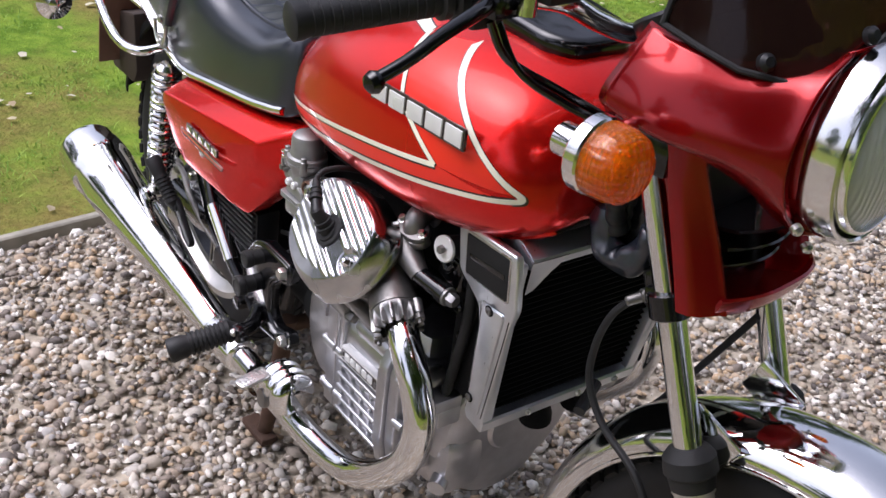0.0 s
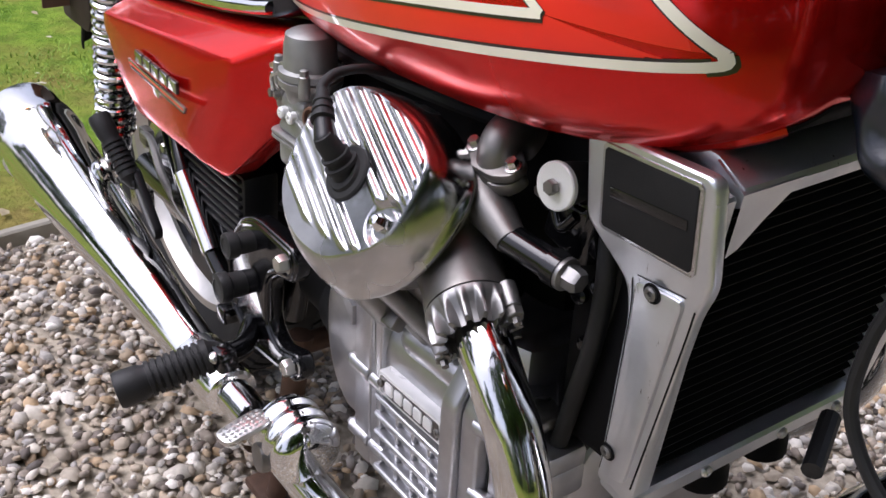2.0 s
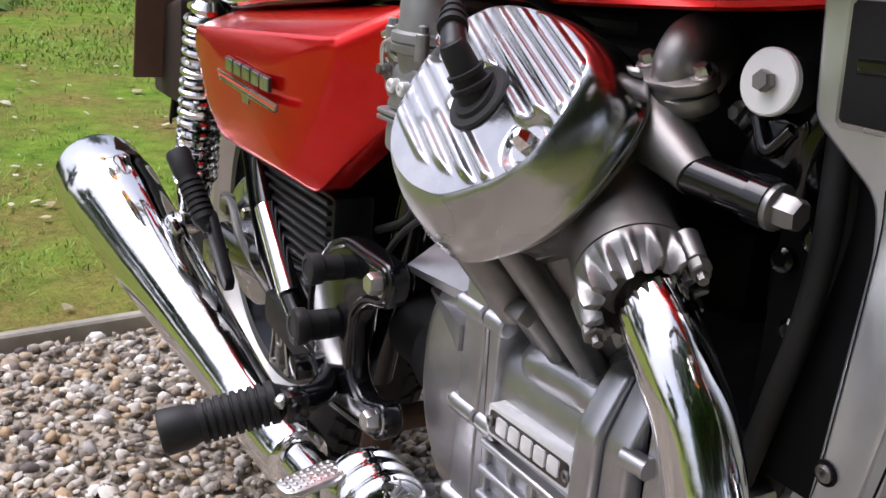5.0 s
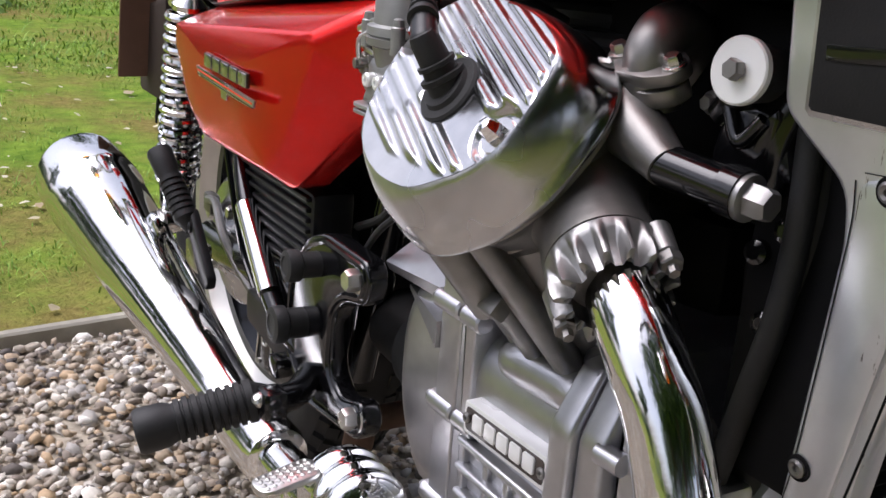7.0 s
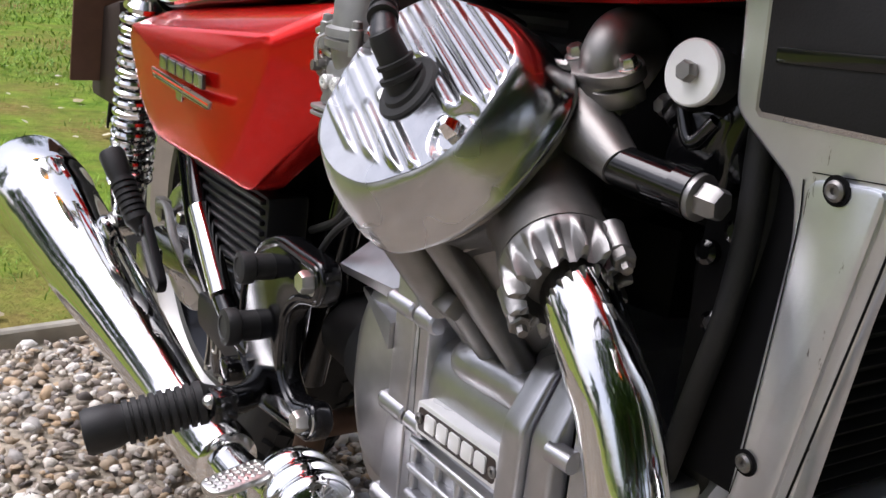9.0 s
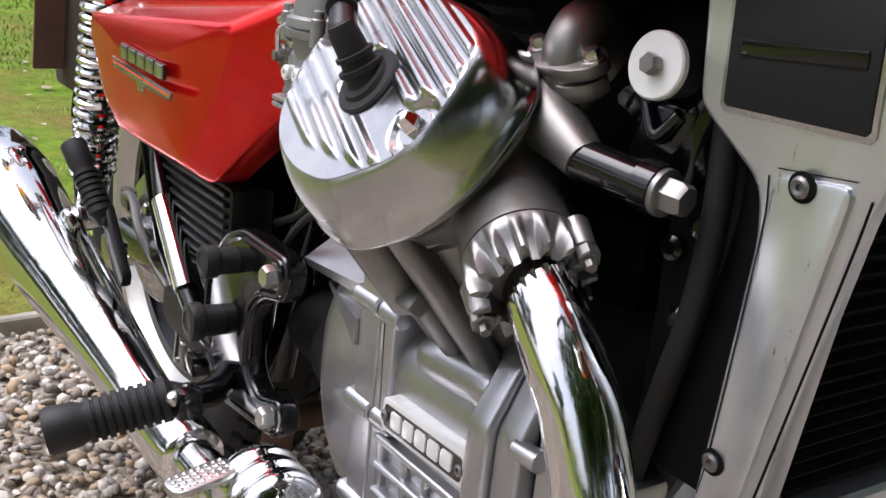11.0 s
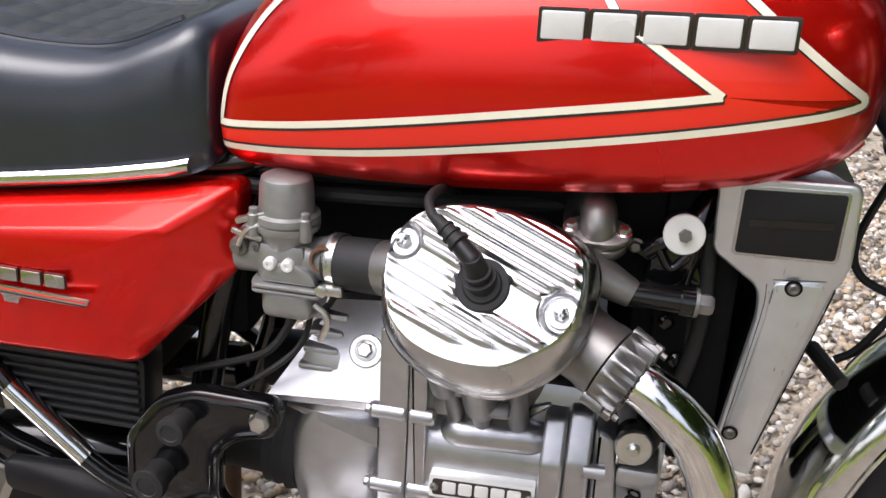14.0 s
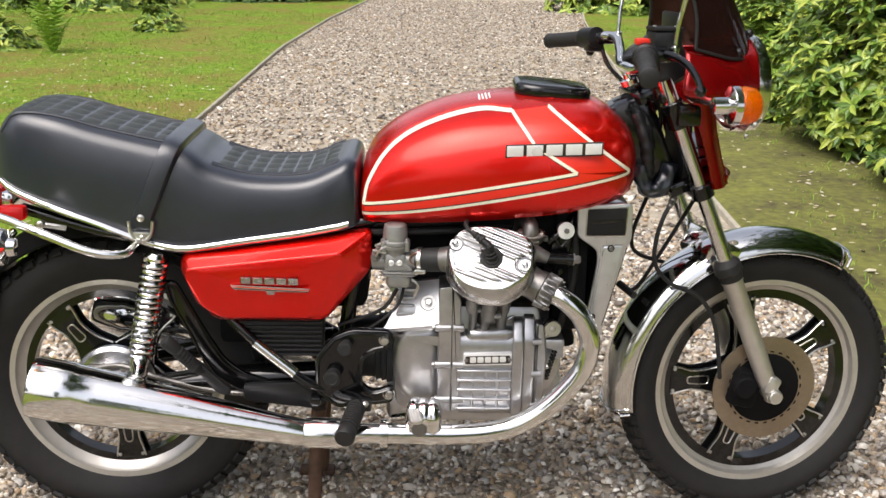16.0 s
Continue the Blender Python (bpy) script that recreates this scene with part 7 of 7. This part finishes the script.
# leaves with the woodland's shade put into their green
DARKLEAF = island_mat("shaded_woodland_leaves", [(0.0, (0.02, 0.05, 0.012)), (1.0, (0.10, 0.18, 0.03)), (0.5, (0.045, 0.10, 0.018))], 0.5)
BARK = mat("brown_bark", (0.11, 0.075, 0.05), 0.85, 0.0, 0.35, 8, bump=0.6, bump_scale=30)
LITTER = island_mat("fallen_petals_and_leaves", [(0.0, (0.55, 0.50, 0.42)), (1.0, (0.30, 0.20, 0.10)), (0.5, (0.62, 0.58, 0.40))], 0.7)

# lawn: moss, grass and bare soil mixed at two sizes
GRASS = bpy.data.materials.new("mossy_lawn")
GRASS.use_nodes = True
n_, l_ = GRASS.node_tree.nodes, GRASS.node_tree.links
tc = n_.new("ShaderNodeTexCoord")


def noise_node(scale, detail=5, rough=0.6):
    t = n_.new("ShaderNodeTexNoise")
    t.inputs["Scale"].default_value, t.inputs["Detail"].default_value, t.inputs["Roughness"].default_value = scale, detail, rough
    l_.new(tc.outputs["Object"], t.inputs["Vector"])
    return t


def ramp_node(src, a, b, ca, cb):
    r = n_.new("ShaderNodeValToRGB")
    r.color_ramp.elements[0].position, r.color_ramp.elements[1].position = a, b
    r.color_ramp.elements[0].color, r.color_ramp.elements[1].color = (*ca, 1), (*cb, 1)
    l_.new(src.outputs["Fac"], r.inputs["Fac"])
    return r


green = ramp_node(noise_node(14.0), 0.35, 0.68, (0.105, 0.20, 0.016), (0.25, 0.37, 0.042))
soil = ramp_node(noise_node(40.0), 0.3, 0.7, (0.17, 0.135, 0.036), (0.31, 0.26, 0.075))
where = ramp_node(noise_node(1.3, 6, 0.7), 0.39, 0.58, (0, 0, 0), (1, 1, 1))
mix = n_.new("ShaderNodeMixRGB")
l_.new(where.outputs["Color"], mix.inputs["Fac"])
l_.new(soil.outputs["Color"], mix.inputs[1])
l_.new(green.outputs["Color"], mix.inputs[2])
l_.new(mix.outputs["Color"], n_["Principled BSDF"].inputs["Base Color"])
n_["Principled BSDF"].inputs["Roughness"].default_value = 0.95
n_["Principled BSDF"].inputs["Specular IOR Level"].default_value = 0.15
bpn = n_.new("ShaderNodeBump")
bpn.inputs["Strength"].default_value, bpn.inputs["Distance"].default_value = 0.8, 0.02
l_.new(noise_node(70.0).outputs["Fac"], bpn.inputs["Height"])
l_.new(bpn.outputs["Normal"], n_["Principled BSDF"].inputs["Normal"])

GRAVEL = mat("gravel_bed", (0.42, 0.37, 0.29), 0.9, 0.0, 0.5, 75, bump=0.8, bump_scale=90, dirt=(0.20, 0.17, 0.13))
EDGE = mat("weathered_timber", (0.40, 0.37, 0.30), 0.85, 0.0, 0.3, 18, bump=0.4, bump_scale=60)

LEFT = [(-0.42, -9), (-0.44, -0.6), (-0.49, -0.1), (-0.56, 0.8), (-0.70, 2.0), (-0.80, 3.2), (-0.82, 4.8), (-0.81, 6.6), (-0.80, 9.3), (-0.60, 12.8), (-0.20, 17.0), (1.0, 26)]
RIGHT = [(2.15, -9), (2.12, -0.6), (2.10, 0.0), (2.08, 0.8), (2.07, 2.0), (2.12, 3.2), (2.22, 4.8), (2.38, 6.6), (2.60, 9.3), (2.90, 12.8), (3.40, 17.0), (4.8, 26)]
YS = np.concatenate([np.linspace(-3.4, -1, 5), np.linspace(-0.8, 6, 30), np.linspace(6.5, 26, 40)])
left = np.stack([np.interp(YS, [p[1] for p in LEFT], [p[0] for p in LEFT]), YS], 1)
right = np.stack([np.interp(YS, [p[1] for p in RIGHT], [p[0] for p in RIGHT]), YS], 1)
# one ground sheet, sunk a little under the drive
g = Geo()
rows = []
for (lx, y), (rx, _) in zip(left, right):
    rows.append([(-70, y, 0.022), (lx - 0.02, y, 0.022), (lx - 0.01, y, -0.02), (rx + 0.01, y, -0.02), (rx + 0.02, y, 0.016), (70, y, 0.016)])
rows = [[(x, -70, z) for x, _, z in rows[0]]] + rows + [[(x + 6, 70, z) for x, _, z in rows[-1]]]
loft(g, rows, (False, False), False)
tagged(part("ground", g, GRASS), "mossy lawn with bare soil patches", "ground", kind="structure")
g = Geo()
loft(g, [[(a[0] - 0.012, a[1], 0.0), (b[0] + 0.012, b[1], 0.0)] for a, b in zip(left, right)], (False, False), False)
tagged(part("drive", g, GRAVEL), "pale gravel garden drive", "drive", kind="structure")
# timber edging along the lawn
for line, s in ((left, -1), (right, 1)):
    g = Geo()
    loft(g, [[(x + s * 0.004, y, -0.015), (x + s * 0.004, y, 0.029), (x + s * 0.009, y, 0.033), (x + s * 0.024, y, 0.033), (x + s * 0.028, y, 0.028), (x + s * 0.028, y, -0.015)] for x, y in line])
    tagged(part("edging", g, EDGE), "weathered timber edging board beside the gravel", "edging", kind="structure")

# mossy bed of soil under the shrubs beside the drive
SOIL = mat("mossy_soil", (0.155, 0.165, 0.032), 0.95, 0.0, 0.5, 24, bump=1.0, bump_scale=90, dirt=(0.055, 0.040, 0.022))
g = Geo()
rows = []
for y in np.linspace(-0.6, 9.0, 33):
    rx = float(np.interp(y, right[:, 1], right[:, 0]))
    out_ = rx + 1.75 + 0.22 * math.sin(2.1 * y) + 0.12 * math.sin(5.3 * y)
    rows.append([(rx + 0.035, y, 0.018), (rx + 0.06, y, 0.026), (rx + 0.7, y, 0.030), (out_ - 0.1, y, 0.026), (out_, y, 0.012)])
loft(g, rows, (False, False), False)
tagged(part("soil_bed", g, SOIL), "mossy brown soil bed under the shrubs", "soil", kind="structure")

# gravel stones
rng = np.random.default_rng(4)
bm = bmesh.new()
bmesh.ops.create_icosphere(bm, subdivisions=1, radius=1.0)
rough_v = np.array([v.co[:] for v in bm.verts])
# the bedded underside is left off
rough_f = np.array([[v.index for v in f.verts] for f in bm.faces if f.calc_center_median().z > -0.6])
chip_v = np.array([(1.15, 0, 0), (0, 1.15, 0), (-1.15, 0, 0), (0, -1.15, 0), (0, 0, 1.1), (0, 0, -1.1)])
chip_f = np.array([(0, 1, 4), (1, 2, 4), (2, 3, 4), (3, 0, 4), (1, 0, 5), (2, 1, 5), (3, 2, 5), (0, 3, 5)])
bm.free()


def stones(name, n, y0, y1, size, base_v, base_f, label, kinds=10):
    lx = lambda y: np.interp(y, left[:, 1], left[:, 0])
    rx = lambda y: np.interp(y, right[:, 1], right[:, 0])
    y = rng.uniform(y0, y1, n)
    x = lx(y) + 0.012 + rng.uniform(0, 1, n) * (rx(y) - lx(y) - 0.024)
    s = size * np.exp(rng.normal(0, 0.30, n))
    vs, fs, o = [], [], 0
    for k in range(kinds):
        # each kind is a ball pressed and chipped its own way
        bv = base_v.copy()
        for _ in range(5):
            d = rng.normal(0, 1, 3)
            d /= np.linalg.norm(d)
            h = bv @ d
            c = rng.uniform(0.35, 0.75)
            bv -= np.where(h > c, (h - c) * 0.85, 0)[:, None] * d
        bv *= 1 + rng.normal(0, 0.05, len(bv))[:, None]
        bv *= np.array([1.0, rng.uniform(0.55, 0.9), rng.uniform(0.38, 0.62)])
        idx = np.arange(k, n, kinds)
        m = turns(rng, len(idx), 0.6) * s[idx][:, None, None]
        off = np.stack([x[idx], y[idx], 0.003 + rng.uniform(0, 0.012, len(idx))], 1)
        v, f = many(bv, base_f, m, off)
        vs.append(v)
        fs.append(f + o)
        o += len(v)
    return tagged(bulk(name, np.concatenate(vs), np.concatenate(fs), STONE, True), label, "gravel", kind="stuff")


stones("gravel_stones", 54000, -1.0, 2.4, 0.0104, rough_v, rough_f, "rounded grey, tan and white gravel stones")
stones("far_gravel_stones", 34000, 2.4, 17.0, 0.0150, chip_v, chip_f, "rounded pale gravel stones further up the drive", 6)


# grass blades in tufts; none where the soil is bare
def blades(name, n, xr, yr, h, w, seed, label, keep=0.42, base=0.014):
    r = np.random.default_rng(seed)
    x, y = r.uniform(*xr, n), r.uniform(*yr, n)
    lx, rx = np.interp(y, left[:, 1], left[:, 0]) - 0.03, np.interp(y, right[:, 1], right[:, 0]) + 0.03
    thick = np.array([noise.noise((a * 0.9, b * 0.9, 3.1)) * 0.6 + noise.noise((a * 3.1, b * 3.1, 1.7)) * 0.4 for a, b in zip(x, y)])
    ok = ((x < lx) | (x > rx)) & (thick * 1.6 + 0.5 + r.normal(0, 0.15, n) > keep)
    x, y = x[ok], y[ok]
    m = len(x)
    a, b = r.uniform(0, 2 * math.pi, m), r.uniform(0.3, 1.6, m)
    hh = h * np.exp(r.normal(0, 0.35, m))
    up = np.stack([np.cos(a) * b, np.sin(a) * b, np.ones(m)], 1) * hh[:, None]
    sd = np.stack([-np.sin(a), np.cos(a), np.zeros(m)], 1) * w
    p = np.stack([x, y, np.full(m, base)], 1)
    mid = p + up * np.array([0.35, 0.35, 0.62])
    v = np.stack([p - sd, p + sd, mid + sd * 0.8, mid - sd * 0.8, p + up], 1).reshape(-1, 3)
    i = np.arange(m)[:, None] * 5
    f = np.concatenate([i + [0, 1, 2], i + [0, 2, 3], i + [3, 2, 4]])
    return tagged(bulk(name, v, f, BLADE), label, "grass", kind="stuff")


blades("lawn_grass", 110000, (-3.4, -0.46), (-1.0, 4.0), 0.017, 0.0017, 5, "short green grass on the mossy lawn")
blades("far_lawn_grass", 80000, (-9.0, -0.6), (4.0, 14.0), 0.019, 0.0032, 6, "grass of the lawn further off", 0.30)
blades("outer_lawn_grass", 45000, (-12.0, -3.4), (-1.0, 4.0), 0.026, 0.0040, 9, "thicker green grass of the open lawn", 0.15)
blades("verge_grass", 26000, (2.05, 5.0), (-0.5, 12.0), 0.020, 0.0022, 7, "thin grass and moss on the verge", 0.62, 0.024)
# petals and dead leaves strewn on lawn and verge
r = np.random.default_rng(8)
n = 1500
x = np.where(r.uniform(0, 1, n) < 0.45, r.uniform(2.1, 3.6, n), r.uniform(-3.5, -0.55, n))
y = r.uniform(-0.8, 9, n)
quad = np.array([(-1, -0.5, 0), (0.1, -0.7, 0.2), (1, 0, 0.05), (0.1, 0.7, 0.2), (-1, 0.5, 0)], float)
v, f = many(quad, np.array([[0, 1, 3], [1, 2, 3], [0, 3, 4]]), turns(r, n, 0.4) * (0.012 * np.exp(r.normal(0, 0.3, n)))[:, None, None], np.stack([x, y, np.full(n, 0.034)], 1))
tagged(bulk("leaf_litter", v, f, LITTER), "pale fallen petals and dry leaves", "leaf litter", kind="stuff")


# rhododendrons: rosettes of long leaves on a lumpy crown, with bare stems inside
def leaf_mesh(length, width, droop):
    k = 3 if length < 0.125 else 2
    u = np.linspace(0, 1, k + 1)
    half = width * np.sin(np.pi * np.clip(u, 0.03, 0.99)) ** 0.7
    z = -droop * u ** 2 * length
    mid = np.stack([u * length, np.zeros(k + 1), z], 1)
    lft = np.stack([u * length, -half, z + half * 0.35], 1)
    rgt = np.stack([u * length, half, z + half * 0.35], 1)
    v = np.concatenate([mid, lft, rgt])
    f = []
    for i in range(k):
        f += [[i, i + 1, k + 2 + i, k + 1 + i], [i + 1, i, 2 * k + 2 + i, 2 * k + 3 + i]]
    return v, np.array(f)


def bush_leaves(rng, centre, radii, n, length, per=8, shell=0.55):
    """Leaves of rosettes spread through the outer part of a lumpy crown."""
    d = rng.normal(0, 1, (n, 3))
    d /= np.linalg.norm(d, axis=1)[:, None]
    d[:, 2] = np.abs(d[:, 2]) * 1.0 - 0.12 * rng.uniform(0, 1, n)
    lump = np.array([0.78 + 0.30 * noise.noise(Vector(q) * 2.3 + Vector(centre)) + 0.16 * noise.noise(Vector(q) * 6.0 + Vector(centre)) for q in d])
    depth = shell + (1 - shell) * rng.uniform(0, 1, n) ** 0.45
    p = np.array(centre) + d * (lump * depth)[:, None] * np.array(radii)
    p[:, 2] = np.maximum(p[:, 2], 0.05)
    up = d * np.array([0.8, 0.8, 0.5]) + np.array([0, 0, 0.75]) + rng.normal(0, 0.22, (n, 3))
    up /= np.linalg.norm(up, axis=1)[:, None]
    lv, lf = leaf_mesh(length, length * 0.19, 0.35)
    vs, fs, o = [], [], 0
    ref = np.where(np.abs(up[:, 2:]) < 0.9, np.array([[0, 0, 1.0]]), np.array([[1.0, 0, 0]]))
    e1 = np.cross(up, ref)
    e1 /= np.linalg.norm(e1, axis=1)[:, None]
    e2 = np.cross(up, e1)
    for k in range(per):
        a = 2 * math.pi * k / per + rng.uniform(-0.35, 0.35, n)
        lift = rng.uniform(0.05, 0.75, n)
        xx = (e1 * np.cos(a)[:, None] + e2 * np.sin(a)[:, None]) * np.cos(lift)[:, None] + up * np.sin(lift)[:, None]
        yy = np.cross(up, xx)
        yy /= np.linalg.norm(yy, axis=1)[:, None]
        zz = np.cross(xx, yy)
        s = rng.uniform(0.6, 1.15, n)
        m = np.stack([xx, yy, zz], 2) * s[:, None, None]
        v, f = many(lv, lf, m, p)
        vs.append(v)
        fs.append(f + o)
        o += len(v)
    return np.concatenate(vs), np.concatenate(fs), p


def bush(centre, radii, n, length, seed, label, leaf=None, per=8):
    rng = np.random.default_rng(seed)
    v, f, p = bush_leaves(rng, centre, radii, n, length, per)
    g = Geo()
    for i in range(min(22, max(6, n // 60))):
        q = p[rng.integers(len(p))]
        base = (centre[0] + rng.normal(0, 0.12), centre[1] + rng.normal(0, 0.12), 0.0)
        mid = (base[0] * 0.5 + q[0] * 0.5 + rng.normal(0, 0.06), base[1] * 0.5 + q[1] * 0.5 + rng.normal(0, 0.06), q[2] * 0.6)
        tube(g, [base, mid, tuple(q)], [0.022, 0.013, 0.005], 7, 4)
    root = tagged(part("shrub", g, BARK), label, "shrub", "garden shrubs")
    bulk("crown", v, f, leaf or LEAF).parent = root
    return root


for c, rd, n, ln, s in (((3.05, 1.75, 0.05), (0.48, 0.50, 0.55), 420, 0.105, 20), ((3.75, 1.75, 0.10), (0.80, 0.75, 0.95), 700, 0.105, 21), ((3.75, 3.05, 0.15), (0.95, 0.85, 1.25), 900, 0.110, 22), ((3.55, 4.30, 0.2), (0.80, 0.90, 1.45), 900, 0.115, 23),
                        ((4.35, 5.60, 0.2), (1.30, 1.10, 1.9), 1000, 0.12, 24), ((3.45, 6.9, 0.1), (0.75, 0.85, 1.3), 700, 0.115, 28), ((3.2, 5.5, 0.1), (0.55, 0.60, 0.95), 500, 0.11, 29), ((4.6, 7.8, 0.2), (1.5, 1.4, 2.2), 1000, 0.13, 25), ((5.2, 10.5, 0.2), (1.7, 1.6, 2.4), 900, 0.14, 26), ((4.9, 2.2, 0.2), (1.2, 1.3, 2.0), 800, 0.12, 27)):
    bush(c, rd, int(n * 1.6), ln * 0.78, s, "dense green rhododendron shrub beside the drive")
for i, (c, rd, n) in enumerate((((-4.6, 14.6, 0), (2.0, 1.4, 2.2), 700), ((-1.9, 16.6, 0), (1.7, 1.2, 1.9), 700), ((4.0, 15.2, 0), (1.6, 1.3, 2.0), 700), ((6.3, 14.2, 0), (2.0, 1.6, 2.6), 700), ((-7.6, 12.4, 0), (2.2, 1.6, 2.4), 700), ((0.5, 27, 0), (3.5, 1.5, 2.6), 500), ((-8.6, 8.4, 0), (1.9, 2.0, 2.2), 600))):
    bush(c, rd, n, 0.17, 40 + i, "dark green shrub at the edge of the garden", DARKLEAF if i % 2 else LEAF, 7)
bush((-2.45, 10.9, 0), (0.35, 0.32, 0.42), 110, 0.10, 61, "young leafy shrub on the lawn")
bush((-3.6, 8.9, 0), (0.45, 0.40, 0.40), 120, 0.11, 62, "low shrub beside a fern")

# fern with drooping fronds
g = Geo()
rf = np.random.default_rng(9)
for i in range(13):
    a = 2 * math.pi * i / 13 + rf.uniform(-0.2, 0.2)
    ln, lean = rf.uniform(0.55, 0.85), rf.uniform(0.25, 0.75)
    pts = [Vector((-2.95 + math.cos(a) * ln * lean * q ** 1.5, 8.55 + math.sin(a) * ln * lean * q ** 1.5, ln * (q - 0.45 * lean * q * q))) for q in np.linspace(0, 1, 16)]
    side = Vector((-math.sin(a), math.cos(a), 0))
    for k in range(1, 15):
        w = 0.11 * math.sin(math.pi * (k / 15) ** 0.7)
        t = (pts[k + 1] - pts[k - 1]).normalized() if k < 15 else Vector((0, 0, 1))
        for s in (-1, 1):
            tip = pts[k] + side * s * w + t * 0.03
            g.add([pts[k] - t * 0.012, pts[k] + t * 0.012, tip + t * 0.004, tip - t * 0.004], [[0, 1, 2, 3]])
    tube(g, pts, [0.004, 0.0015], 5, 1)
tagged(part("fern", g, BLADE), "bright green fern with arching fronds", "fern")


# woodland round the garden
def tree(seed, h):
    rng = np.random.default_rng(seed)
    g = Geo()
    tube(g, [(0, 0, -0.1), (0.06, 0.03, h * 0.3), (-0.05, 0.08, h * 0.65), (0.03, 0, h * 0.95)], [0.24, 0.19, 0.12, 0.03], 12, 5)
    clumps = []
    for i in range(16):
        z0, a = h * rng.uniform(0.25, 0.8), rng.uniform(0, 2 * math.pi)
        ln = h * rng.uniform(0.16, 0.30)
        tip = np.array([math.cos(a) * ln, math.sin(a) * ln, z0 + ln * rng.uniform(0.1, 0.6)])
        tube(g, [(0, 0, z0), tuple(tip * np.array([0.5, 0.5, 1]) - np.array([0, 0, 0.06 * ln])), tuple(tip)], [0.06, 0.035, 0.01], 6, 3)
        clumps.append(tip)
        clumps.append(tip * np.array([0.6, 0.6, 1]) + rng.normal(0, 0.3, 3))
    clumps.append(np.array([0, 0, h]))
    n = 170
    c = np.repeat(np.array(clumps), n, 0)
    p = c + rng.normal(0, 1, c.shape) * h * np.array([0.075, 0.075, 0.05])
    lf_v = np.array([(-0.5, 0, 0), (0, -0.3, 0.05), (0.6, 0, 0), (0, 0.3, 0.05)], float)
    v, f = many(lf_v, np.array([[0, 1, 2, 3]]), turns(rng, len(p)) * (0.34 * np.exp(rng.normal(0, 0.3, len(p))))[:, None, None], p)
    return g, v, f


trees = []
for i, h in enumerate((9.0, 10.5)):
    g, v, f = tree(70 + i, h)
    root = tagged(part("tree", g, BARK), "tall leafy woodland tree at the garden's edge", "tree", "woodland trees")
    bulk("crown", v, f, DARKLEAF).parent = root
    trees.append(root)
# an unseen shrub border, its heights set for reflections, closes the garden on the house side of the drive: tall beside
# the drive, low across it
for i in range(11):
    a = radians(180 + 18 * i)
    side_ = abs(math.cos(a))
    far = 6.6 if side_ > 0.6 else 8.5
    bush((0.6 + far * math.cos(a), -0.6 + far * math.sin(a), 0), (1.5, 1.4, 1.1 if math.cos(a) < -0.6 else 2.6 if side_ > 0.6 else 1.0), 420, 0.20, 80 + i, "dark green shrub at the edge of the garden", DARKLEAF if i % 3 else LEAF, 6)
# the last three are unseen, added near the drive to darken that side's reflections
spots = [(-16, -13), (-13, -17), (0.5, -24), (13, -13), (8.8, -5.5), (9.6, 0.5), (-15, 1.5), (-12, 8.5), (10.5, 7), (-9.5, 21), (11, 21.5), (-12, 15), (12.5, 14), (6.0, 36), (9.5, 11), (6.4, -4.6), (6.3, -1.6), (6.6, 1.4)]
trees[0].matrix_basis = pose(*spots[0], 0)
trees[1].matrix_basis = pose(*spots[1], 0)
for i, (x, y) in enumerate(spots[2:]):
    copy_thing(trees[i % 2], pose(x, y, 0, 0, 0, 57 * i))

# the part of the drive behind the first standpoint
stones("gravel_stones", 12000, -3.2, -1.0, 0.0145, chip_v, chip_f, "rounded grey, tan and white gravel stones", 6)
